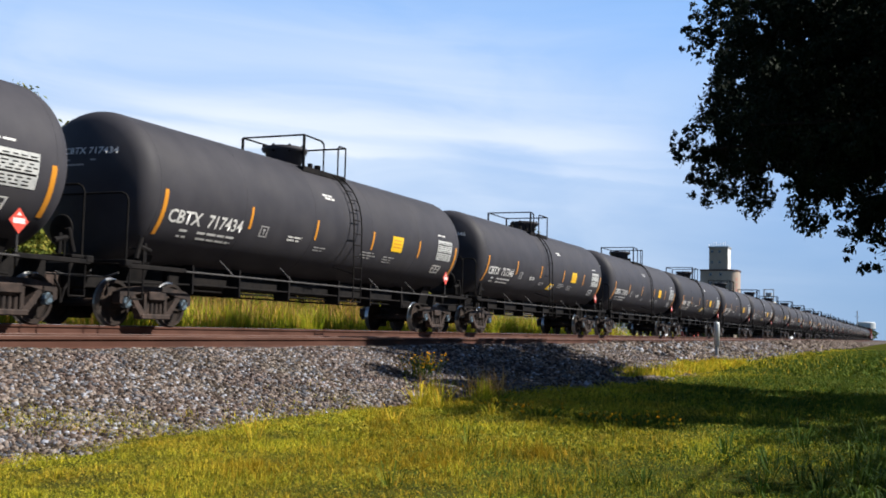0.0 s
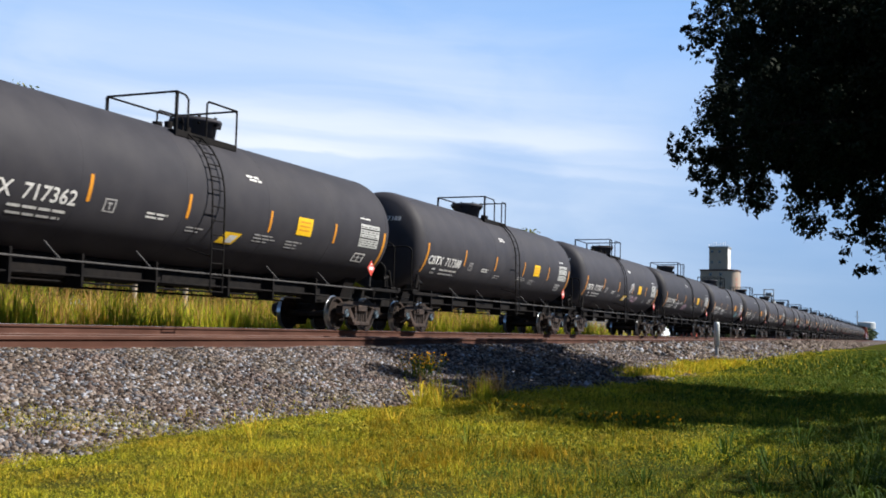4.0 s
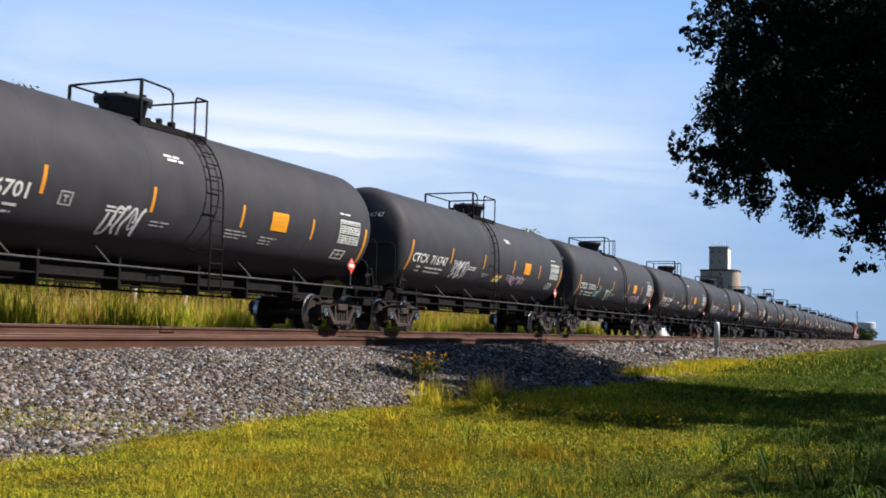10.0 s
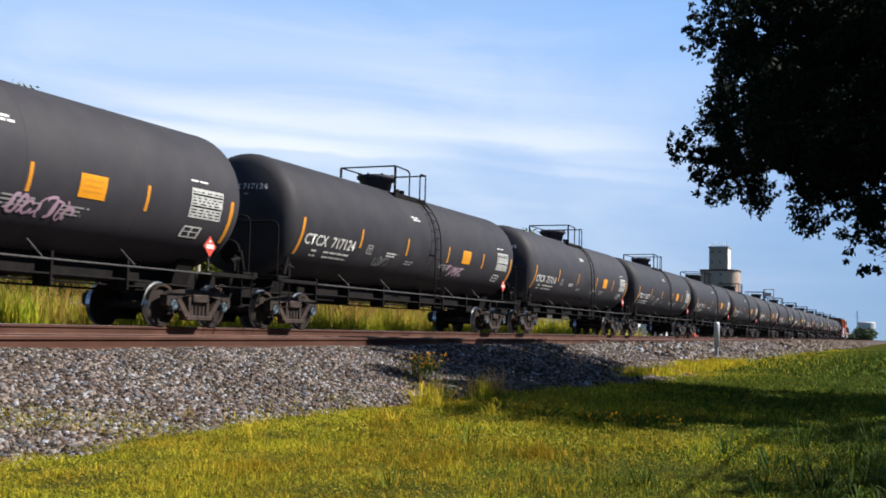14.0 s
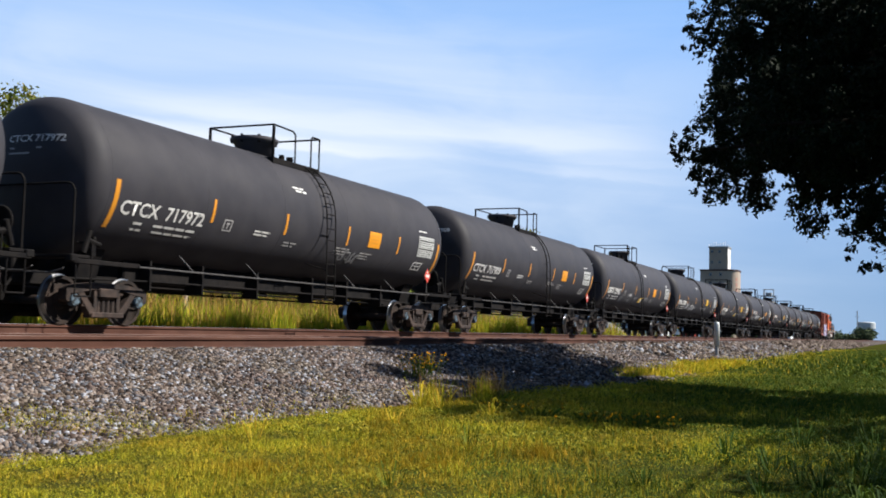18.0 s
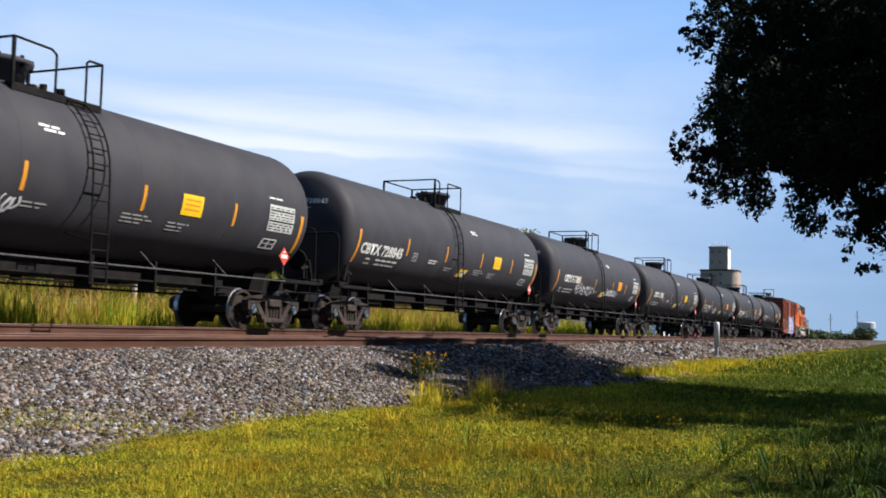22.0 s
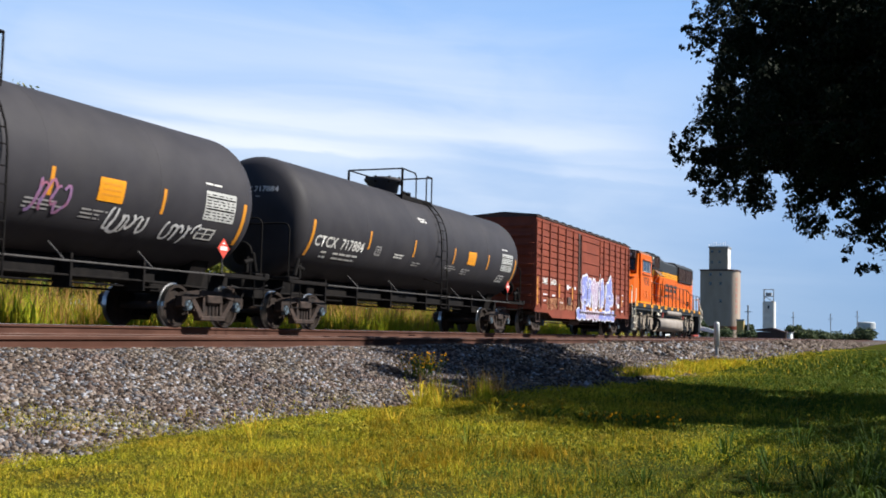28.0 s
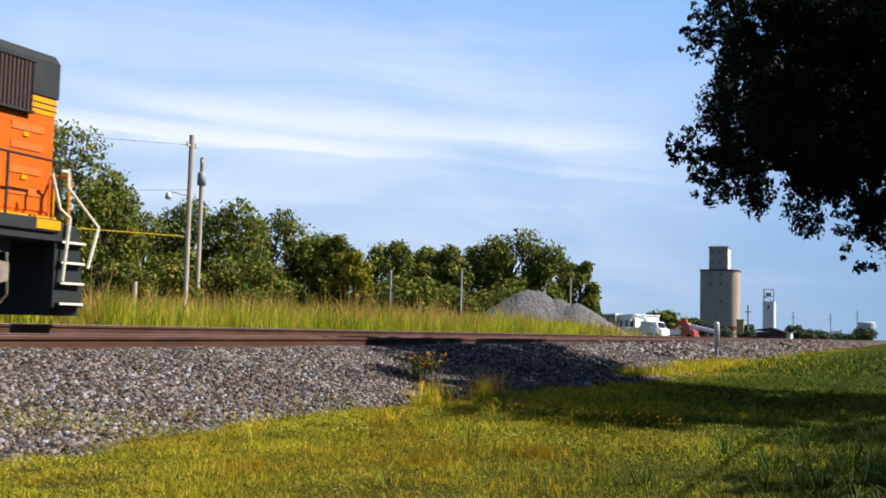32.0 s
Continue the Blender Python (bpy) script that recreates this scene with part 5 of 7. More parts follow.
    for a, b, z0, z1 in ((-8.6, -8.05, 2.12, 2.62), (-7.9, -7.35, 2.12, 2.62), (-7.1, -6.75, 1.95, 2.6)):
        lv = part("louvre_door", box((a, -1.512, z0), (b, -1.49, z1), 0.004), M_LOCO, car)
        for k in range(7):
            z = z0 + 0.05 + k * (z1 - z0 - 0.1) / 7
            part("louvre", box((a + 0.06, -1.525, z), (b - 0.06, -1.508, z + 0.03)), M_DARKRED, lv)
    for z in (1.74, 1.86):
        part("stripe", box((-10.2, -1.512, z), (-6.6, -1.498, z + 0.07)), M_LOCOYEL, car, "yellow line along the sill")
    for s in (-1, 1):
        part("roof_handle", rods([[(-9.2, s * 0.7 - 0.2, 4.76), (-9.2, s * 0.7 - 0.2, 4.92), (-9.2, s * 0.7 + 0.2, 4.92), (-9.2, s * 0.7 + 0.2, 4.76)]], 0.014), M_LOCOBLK, car)
    # hood sections
    part("electrical_cabinet", box((-6.47, -1.06, 1.66), (-4.12, 1.06, 3.55), 0.02), M_LOCO, car)
    part("cabinet_frame", box((-6.47, -0.30, 3.55), (-4.10, 0.30, 4.30), 0.01), M_GRILLE, car, "black recess below the inverter box")
    for a, b in ((-6.47, -5.95), (-4.17, -4.08)):
        part("recess_side", box((a, -1.06, 3.55), (b, 1.06, 4.27), 0.01), M_LOCOBLK, car)
    for k in range(3):
        part("yellow_line", box((-6.46, -1.075, 3.58 + k * 0.12), (-6.22, -1.06, 3.66 + k * 0.12)), M_LOCOYEL, car)
    inv = part("inverter_box", box((-5.96, -1.14, 4.25), (-4.03, 1.14, 4.88), 0.03), M_LOCOBLK, car)
    part("inverter_lid", box((-6.0, -1.17, 4.88), (-4.0, 1.17, 4.93), 0.01), M_LOCOBLK, inv)
    for a in (-5.35, -4.45):
        part("lifting_eye", prism(((a - 0.12, 4.72), (a + 0.12, 4.72), (a + 0.06, 4.58), (a - 0.06, 4.58)), -1.16, -1.14), M_RAILWHITE, inv, "pale lifting eye")
    part("brow_link", box((-6.47, -0.95, 4.30), (-5.96, 0.95, 4.84), 0.02), M_LOCOBLK, car)
    part("hood", box((-4.12, -0.90, 1.66), (9.80, 0.90, 3.74), 0.02), M_LOCO, car)
    part("hood_band", box((-4.08, -0.905, 3.74), (9.81, 0.905, 4.06), 0.004), M_LOCOYEL, car)
    for z in (3.83, 3.94):
        part("hood_line", box((-4.09, -0.912, z), (9.82, 0.912, z + 0.02)), M_LOCOBLK, car)
    part("hood_top", prism(((-0.90, 4.06), (0.90, 4.06), (0.90, 4.62), (0.76, 4.78), (-0.76, 4.78), (-0.90, 4.62)), -4.0, 9.81, "yz"), M_LOCOBLK, car)
    g = part("dynamic_brake_grille", box((-3.92, -0.97, 4.12), (-1.85, 0.97, 4.90), 0.02), M_GRILLE, car, "dark brown air intake grille")
    for s in (-1, 1):
        a, b = sorted((s * 0.97, s * 1.0))
        for za, zb in ((4.10, 4.16), (4.86, 4.94)):
            part("grille_frame", box((-3.95, a, za), (-1.82, b, zb), 0.006), M_LOCOBLK, g)
        for xa in (-3.95, -1.88):
            part("grille_frame", box((xa, a, 4.16), (xa + 0.06, b, 4.86), 0.006), M_LOCOBLK, g)
        for k in range(22):
            part("grille_bar", box((-3.87 + k * 0.091, min(s * 0.97, s * 0.985), 4.17), (-3.84 + k * 0.091, max(s * 0.97, s * 0.985), 4.85)), M_BOXDARK, g)
    part("brake_hatch", prism(((-0.98, 4.08), (0.98, 4.08), (0.98, 4.68), (0.80, 4.88), (-0.80, 4.88), (-0.98, 4.68)), -1.84, -0.45, "yz"), M_LOCOBLK, car)
    part("exhaust_silencer", box((2.4, -0.45, 4.76), (3.0, 0.45, 4.92), 0.03), M_LOCOBLK, car)
    part("radiator_housing", prism(((-0.93, 4.08), (0.93, 4.08), (0.93, 4.72), (0.80, 4.88), (-0.80, 4.88), (-0.93, 4.72)), 4.05, 9.84, "yz"), M_LOCOBLK, car)
    for s in (-1, 1):
        for a, b in ((4.22, 6.62), (6.70, 9.14)):
            g = part("radiator_grille", box((a, min(s * 0.9, s * 1.0), 3.72), (b, max(s * 0.9, s * 1.0), 4.62), 0.006), M_GRILLE, car, "dark brown radiator grille")
            for za, zb in ((3.69, 3.74), (4.60, 4.66)):
                part("grille_frame", box((a - 0.03, min(s * 0.9, s * 1.03), za), (b + 0.03, max(s * 0.9, s * 1.03), zb), 0.004), M_LOCOBLK, g)
            for k in range(26):
                xk = a + 0.04 + k * (b - a - 0.08) / 26
                part("grille_bar", box((xk, min(s * 1.0, s * 1.014), 3.75), (xk + 0.035, max(s * 1.0, s * 1.014), 4.59)), M_BOXDARK, g)
    for fx in (4.9, 6.7, 8.4):
        part("roof_fan", lathe([(4.85, 0.62), (4.95, 0.62), (5.0, 0.56), (5.005, 0.1)], 24, "z"), M_LOCOBLK, car, smooth=False, at=pose(fx, 0, 0))
    part("roof_horn", rods([[(0.7, -0.2, 4.70), (0.7, -0.2, 4.98)], [(0.5, -0.2, 4.98), (0.95, -0.2, 5.0)]], 0.05), M_LOCOBLK, car)
    # filter box, doors, louvres and the painted mark
    fb = part("filter_box", prism(((-0.9, 2.30), (-1.14, 2.40), (-1.26, 3.58), (-0.9, 3.70)), -3.10, -1.25, "yz"), M_LOCO, car)
    part("filter_flap", prism(((-0.90, 4.06), (-0.94, 4.06), (-1.30, 3.70), (-1.26, 3.68)), -3.15, -1.95, "yz"), M_ROOFDUST, car, "dusty brown open flap")
    part("flap_stay", rods([[(-3.14, -1.24, 3.72), (-3.14, -0.95, 3.30)]], 0.02), M_RAILWHITE, car)
    part("filter_seam", box((-2.2, -1.275, 2.45), (-2.17, -1.15, 3.55)), M_DARKRED, fb)
    part("filter_rail", box((-3.10, -1.235, 2.86), (-1.25, -1.19, 2.90)), M_DARKRED, fb)
    for k in range(4):
        part("filter_fin", box((-2.95 + k * 0.42, -1.16, 2.10), (-2.83 + k * 0.42, -0.9, 2.36)), M_DARKRED, car)
    for k in range(13):
        hx = -1.2 + k * 0.80
        part("hood_door", box((hx, -0.916, 1.98), (hx + 0.74, -0.89, 3.66), 0.006), M_LOCO, car)
    cd = part("cabinet_door", box((-5.30, -1.075, 1.98), (-4.28, -1.05, 3.42), 0.006), M_LOCO, car)
    part("door_panel", box((-5.12, -1.085, 2.35), (-4.45, -1.07, 3.16), 0.006), M_DARKRED, cd)
    for xa in (-5.34, -4.26):
        part("door_jamb", box((xa - 0.03, -1.09, 1.9), (xa + 0.03, -1.05, 3.46), 0.004), M_DARKRED, cd)
    part("warning_plate", box((-5.05, -1.09, 3.22), (-4.5, -1.07, 3.36)), M_WHITE, car)
    part("rear_panel", box((8.45, -0.925, 2.0), (9.72, -0.90, 3.62), 0.008), M_LOCO, car)
    for z in (2.25, 2.62, 3.05, 3.38):
        part("rear_louvre", box((8.75, -0.94, z), (9.5, -0.92, z + 0.13)), M_DARKRED, car)
    for z in (2.52, 3.28):
        part("latch", box((9.02, -0.95, z), (9.14, -0.92, z + 0.08)), M_LOCOYEL, car)
    part("rear_vent", box((7.55, -0.93, 2.12), (8.2, -0.90, 2.45)), M_GRILLE, car)
    for k in range(4):
        x0 = -1.15 + k * 1.31
        for z0, z1 in ((0.0, 0.22), (0.28, 0.50)):
            part("painted_mark", prism([(x0 + a + 0.4 * z, 2.86 + z) for a, z in ((0, z0), (1.02, z0), (1.02, z1), (0, z1))], -0.925, -0.922), M_LOCOBLK, car, "slanted black bar of the company mark")
    part("painted_mark", prism(((-1.25, 2.38), (0.6, 2.54), (3.4, 2.72), (0.4, 2.66), (-1.25, 2.58)), -0.925, -0.922), M_LOCOBLK, car, "tapering black swoosh")
    for z in (1.72, 1.84):
        part("stripe", box((-6.6, -1.08, z), (9.8, -1.066 + 0.16, z + 0.07)), M_LOCOYEL, car, "yellow line along the sill")
    # handrails along the walkway, dropping towards the rear, and the steps at both ends
    for s in (-1, 1):
        for k in range(14):
            p = -6.2 + k * 1.2
            part("stanchion", rods([[(p, s * 1.46, 1.6), (p, s * 1.46, 3.13 if p < 4.8 else 2.86)]], 0.026), M_LOCOBLK, car)
        part("handrail", rods([[(-6.5, s * 1.46, 3.13), (4.73, s * 1.46, 3.13), (5.94, s * 1.46, 2.87), (9.4, s * 1.46, 2.84)]], 0.022), M_LOCOBLK, car)
        part("lower_rail", rods([[(-6.5, s * 1.46, 2.42), (3.2, s * 1.46, 2.42), (4.5, s * 1.46, 2.10)]], 0.018), M_LOCOBLK, car)
        for e in (-1, 1):
            d = 0.95 if e > 0 else 0.0
            xs = [e * (v - d) for v in (10.35, 10.95, 11.1, 10.42, 11.0, 10.05, 10.72, 11.12, 10.3, 10.7)]
            part("step_panel", prism(((xs[0], 0.30), (xs[0], 1.68), (xs[1], 1.68), (xs[2], 0.30)), min(s * 1.15, s * 1.42), max(s * 1.15, s * 1.42)), M_LOCOBLK, car)
            for k in range(4):
                part("step", box((min(xs[3], xs[4]), min(s * 1.2, s * 1.52), 0.36 + k * 0.36), (max(xs[3], xs[4]), max(s * 1.2, s * 1.52), 0.385 + k * 0.36)), M_LOCOBLK, car)
                part("step_edge", box((min(xs[3], xs[4]), min(s * 1.52, s * 1.53), 0.35 + k * 0.36), (max(xs[3], xs[4]), max(s * 1.52, s * 1.53), 0.39 + k * 0.36)), M_RAILWHITE, car, "cream step edge")
            part("grab_rail", rods([[(xs[0] + e * 0.1, s * 1.53, 0.76), (xs[0] + e * 0.22, s * 1.53, 1.88), (xs[0], s * 1.50, 2.02), (xs[0] - e * 0.2, s * 1.47, 2.62)]], 0.03), M_RAILWHITE, car, "cream bent grab rail")
            part("grab_rail", rods([[(xs[7] - e * 0.02, s * 1.50, 1.02), (xs[7] + e * 0.22, s * 1.50, 1.78), (xs[6] - e * 0.05, s * 1.36, 2.45), (xs[6] - e * 0.05, s * 1.36, 2.72), (xs[6] - e * 0.2, s * 1.30, 2.72)]], 0.03), M_RAILWHITE, car, "cream bent grab rail")
            part("end_post", rods([[(xs[9], s * 1.0, 1.6), (xs[9], s * 1.0, 2.66)], [(xs[9], s * 1.36, 1.6), (xs[9], s * 1.36, 2.66)], [(xs[9], s * 0.3, 2.66), (xs[9], s * 1.36, 2.66)]], 0.024), M_LOCOYEL, car)
    for e in (-1, 1):
        d = 0.95 if e > 0 else 0.0
        xs = [e * (v - d) for v in (10.6, 11.15, 11.0, 10.9)]
        part("pilot", prism(((xs[0], 0.16), (xs[1], 0.16), (xs[2], 0.75), (xs[3], 1.66), (xs[0], 1.66)), -1.3, 1.3), M_LOCOBLK, car)
        bm = bmesh.new()
        ca, cb = sorted((xs[3], xs[2] + e * 0.2))
        add_box(bm, (ca, -0.13, 0.76), (cb, 0.13, 0.98), 0.03)
        ca, cb = sorted((xs[2], xs[2] + e * 0.3))
        add_box(bm, (ca, -0.2, 0.72), (cb, 0.1, 1.02), 0.05)
        part("coupler", bm, M_TRUCK, car, "rusty knuckle coupler")
        part("air_hose", rods([[(xs[2], q, 1.0), (xs[2] + e * 0.2, q, 0.8), (xs[2] + e * 0.2, q + 0.05, 0.5)] for q in (-0.9, -0.7, 0.5)], 0.025), M_LOCOBLK, car)
    part("ditch_light", rods([[(-11.0, -1.0, 1.95), (-10.88, -1.0, 1.95)], [(-11.0, 1.0, 1.95), (-10.88, 1.0, 1.95)]], 0.10, 12), M_GREYBAR, car)
    # fuel tank and reservoir
    out = [(1.5 * math.copysign(abs(math.cos(w)) ** 0.55, math.cos(w)), 0.75 + 0.47 * math.copysign(abs(math.sin(w)) ** 0.75, math.sin(w))) for w in [2 * math.pi * (k + 0.5) / 40 for k in range(40)]]
    ft = part("fuel_tank", prism(out, -3.78, 3.20, "yz"), M_FUEL, car, "dusty pale grey fuel tank", True)
    part("tank_end", prism([(a * 1.005, 0.75 + (b - 0.75) * 1.01) for a, b in out], -3.86, -3.78, "yz"), M_LOCOBLK, ft)
    part("tank_mount", box((-3.7, -1.3, 1.2), (3.1, 1.3, 1.46)), M_LOCOBLK, car)
    for xa in (-6.15, 6.5):
        jp = part("jacking_pad", box((xa - 0.24, -1.50, 1.42), (xa + 0.24, -1.42, 1.60), 0.01), M_LTRUCK, car, "cream jacking pad")
        part("pad_leg", box((xa - 0.11, -1.49, 1.22), (xa + 0.11, -1.42, 1.42), 0.01), M_LTRUCK, jp)
    part("fuel_gauge", box((-3.95, -1.53, 1.44), (-3.62, -1.46, 1.60), 0.01), M_RAILWHITE, car, "white fuel gauge box")
    part("drain_pipe", rods([[(-5.1, -1.35, 0.28), (-4.6, -1.4, 0.42), (-4.3, -1.4, 0.62), (-4.2, -1.4, 0.86)], [(-4.9, -1.42, 0.52), (-4.35, -1.42, 0.52)]], 0.035), M_LTRUCK, car)
    part("air_reservoir", lathe([(-2.1, 0.06), (-2.05, 0.13), (-1.95, 0.16), (2.2, 0.16), (2.3, 0.13), (2.35, 0.06)], 16, "x"), M_FUEL, car, "pale grey air reservoir", True, pose(0.35, -1.38, 1.46))
    part("bell", lathe([(1.20, 0.14), (1.24, 0.12), (1.34, 0.07), (1.40, 0.03)], 14, "z"), M_RAILWHITE, car, "pale brass bell", True, pose(-4.2, -1.38, 0.04))
    part("red_valve", rods([[(-3.35, -1.5, 1.12), (-3.35, -1.5, 1.42)], [(-3.2, -1.5, 1.40), (-3.1, -1.5, 1.30)], [(3.1, -1.5, 1.10), (3.1, -1.5, 1.35)]], 0.05), M_REDPAINT, car)
    # three-axle trucks
    for e in (-1, 1):
        tr = part("truck", box((-2.3, -0.7, 0.55), (2.3, 0.7, 1.1), 0.05), M_LOCOBLK, car, "dusty tan three-axle truck", at=pose(-7.32 if e < 0 else 5.93, 0, 0))
        for s in (-1, 1):
            ya, yb = sorted((s * 1.02, s * 1.22))
            out = ((-2.65, 0.72), (-2.65, 1.02), (-2.2, 1.10), (-1.45, 1.10), (-1.2, 1.18), (-0.6, 1.18), (-0.3, 1.02), (0.3, 1.02), (0.6, 1.18), (1.2, 1.18), (1.45, 1.10), (2.2, 1.10), (2.65, 1.02), (2.65, 0.72), (2.2, 0.62), (1.4, 0.66), (0.9, 0.78), (0.4, 0.70), (-0.4, 0.70), (-0.9, 0.78), (-1.4, 0.66), (-2.2, 0.62))
            part("truck_frame", prism(out, ya, yb), M_LTRUCK, tr, "dusty tan cast side frame")
            for k in (-1.9, 0.0, 1.9):
                bm = bmesh.new()
                add_box(bm, (k - 0.24, min(s * 1.0, s * 1.26), 0.36), (k + 0.24, max(s * 1.0, s * 1.26), 0.72), 0.03)
                part("journal_box", bm, M_LTRUCK, tr)
                part("bearing_cap", lathe([(s * 1.24, 0.15), (s * 1.30, 0.15), (s * 1.32, 0.05)], 14, "y"), M_LTRUCK, tr, at=pose(k, 0, 0.535))
                for j in (-0.34, 0.34):
                    part("coil_spring", rods([[(k + j, s * 1.1, 0.36), (k + j, s * 1.1, 0.74)]], 0.08, 10), M_LOCOBLK, tr)
            for k in (-0.95, 0.95):
                part("brake_cylinder", rods([[(k - 0.25, s * 1.24, 1.22), (k + 0.2, s * 1.24, 1.22)]], 0.12, 12), M_LTRUCK, tr)
                part("brake_hanger", box((k - 0.06, min(s * 1.2, s * 1.28), 0.3), (k + 0.06, max(s * 1.2, s * 1.28), 1.1), 0.01), M_LOCOBLK, tr)
            for k, zz in ((-1.45, 0.5), (-0.45, 0.45), (0.5, 0.5), (1.45, 0.45)):
                part("brake_rigging", rods([[(k, s * 1.27, zz), (k + 0.12, s * 1.27, 0.98)], [(k - 0.2, s * 1.25, zz + 0.05), (k + 0.25, s * 1.25, zz - 0.05)]], 0.035), M_LOCOBLK, tr)
            part("brake_pipe", rods([[(-2.4, s * 1.25, 1.22), (-1.2, s * 1.25, 1.30), (-0.2, s * 1.25, 1.10), (1.2, s * 1.25, 1.28), (2.4, s * 1.25, 1.2)]], 0.022), M_LTRUCK, tr)
            part("sand_pipe", rods([[(-2.6, s * 1.2, 1.2), (-2.75, s * 1.1, 0.5), (-2.6, s * 0.85, 0.12)], [(2.6, s * 1.2, 1.2), (2.75, s * 1.1, 0.5), (2.6, s * 0.85, 0.12)]], 0.025), M_LTRUCK, tr)
        for k in (-1.9, 0.0, 1.9):
            bm = bmesh.new()
            for s in (-1, 1):
                add_wheel(bm, s * 0.755, s, 0.533)
            add_rod(bm, (0, -1.1, 0), (0, 1.1, 0), 0.1, 12)
            bright_tread(part("wheelset", bm, M_WHEEL, tr, "steel wheels on an axle", False, pose(k, 0, 0.533)), 0.533)
    part("blower_duct", box((-9.9, -1.2, 1.2), (-4.4, 1.2, 1.46)), M_LOCOBLK, car)
    part("rear_duct", box((3.4, -1.2, 1.2), (8.6, 1.2, 1.46)), M_LOCOBLK, car)
    return car


box_car = build_boxcar(477.85)
train.append((box_car, 477.85))
loco = build_loco(497.8)
train.append((loco, 497.8))


# ---- trees and bushes ----
def leaf_cloud(centres, radii, count, size, seed, squash=0.8, droop=0.0, hollow=0.55, fill=1.0):
    """Arrays of small folded leaf quads scattered through the outer part of several clumps."""
    rg = np.random.RandomState(seed)
    centres, radii = np.asarray(centres, float), np.asarray(radii, float)
    wts = radii ** 2 * fill
    wts = wts / wts.sum()
    which = rg.choice(len(centres), count, p=wts)
    d = rg.normal(size=(count, 3))
    d /= np.linalg.norm(d, axis=1)[:, None]
    rad = radii[which] * (hollow + (1 - hollow) * rg.rand(count) ** 0.6) * (1 + 0.18 * rg.normal(size=count))
    p = centres[which] + d * rad[:, None] * np.array([1, 1, squash])
    n = d + 0.9 * rg.normal(size=(count, 3)) + np.array([0, 0, 0.35])
    n /= np.linalg.norm(n, axis=1)[:, None]
    a = np.cross(n, rg.normal(size=(count, 3)) + np.array([0, 0, -droop]))
    a /= np.linalg.norm(a, axis=1)[:, None] + 1e-9
    b = np.cross(n, a)
    s = (size * (0.6 + 0.8 * rg.rand(count)))[:, None]
    v = np.empty((count, 4, 3))
    v[:, 0] = p - b * s
    v[:, 1] = p + a * s * 0.5 + n * s * 0.12
    v[:, 2] = p + b * s
    v[:, 3] = p - a * s * 0.5 + n * s * 0.12
    q = np.arange(count * 4).reshape(count, 4)
    return v.reshape(-1, 3), q


def branchy(paths, sides=7):
    """Tapered limbs: each path is a list of (x, y, z, radius)."""
    bm = bmesh.new()
    for path in paths:
        for a, b in zip(path, path[1:]):
            add_rod(bm, a[:3], b[:3], a[3], sides, b[3])
    return bm


def far_tree(x, y, h, w, leaf, seed, label, n=2600, size=0.30, base=0.45):
    """A woodland tree: tapered trunk with limbs, and a crown of many leaf clumps with an uneven outline."""
    rnd = random.Random(seed)
    tree = thing("tree", pose(x, y, base), label, "tree", "trees beyond the line")
    paths = [[(0, 0, -0.2, 0.05 * h ** 0.8), (0.1, 0, h * 0.35, 0.035 * h ** 0.8), (0, 0.1, h * 0.7, 0.015 * h ** 0.8)]]
    centres, radii = [], []
    for k in range(13):
        u = k / 12
        z = h * (0.22 + 0.64 * u)
        spread = w * (0.9 - 0.75 * abs(u - 0.35) ** 1.3)
        ang = k * 2.4 + rnd.random()
        r = w * rnd.uniform(0.30, 0.48)
        c = (spread * 0.75 * math.cos(ang), spread * 0.75 * math.sin(ang), z)
        centres.append(c)
        radii.append(r)
        paths.append([(0, 0, z * 0.7, 0.012 * h), (c[0] * 0.8, c[1] * 0.8, z, 0.004 * h)])
    part("trunk", branchy(paths, 6), M_BARK, tree)
    v, q = leaf_cloud(centres, radii, n, size, seed, 0.85)
    top = v[:, 2].max()
    v[:, 2] *= h / top
    crown = fast_mesh("crown", v, q, leaf, tree)
    crown["kind"] = "stuff"
    return tree


WOODS = ((52.2, 52.7, 15.9, 3.4), (55.4, 53.7, 9.5, 3.2), (53.6, 50.6, 13.6, 4.2), (51.0, 52.0, 10.5, 3.4), (56.6, 49.4, 10.8, 2.6), (58.8, 51.0, 10.0, 2.8), (64.7, 52.4, 8.9, 3.0), (67.7, 50.5, 10.4, 3.0), (67.4, 46.2, 10.3, 3.1), (72.0, 45.7, 10.0, 3.2), (73.1, 43.0, 8.3, 3.0), (70.4, 39.2, 7.6, 2.2),
         (59.0, 45.4, 5.9, 3.0), (62.7, 42.0, 5.8, 3.3), (126.1, 61.9, 12.3, 3.8), (132.3, 60.2, 12.0, 3.9), (129.0, 55.1, 12.0, 3.0), (140.4, 54.0, 13.6, 4.2), (141.8, 50.7, 15.4, 5.4), (143.9, 46.0, 13.6, 4.6), (145.6, 42.0, 10.8, 2.8), (117.9, 55.6, 7.5, 5.1), (129.8, 48.3, 6.8, 5.1), (146.2, 40.6, 5.3, 1.8), (47.0, 48.0, 8.0, 3.0), (66.0, 41.0, 4.0, 2.4), (56.5, 44.0, 4.5, 2.6), (122.0, 52.0, 6.0, 4.0), (135.0, 46.0, 5.5, 4.0))
for k, (x, y, h, w) in enumerate(WOODS):
    far = x > 100
    far_tree(x, y, h, w, M_LEAF_FAR, 20 + k, "leafy green broadleaf tree at the field's edge", 7000 if not far else 6000, 0.16 if not far else 0.28)
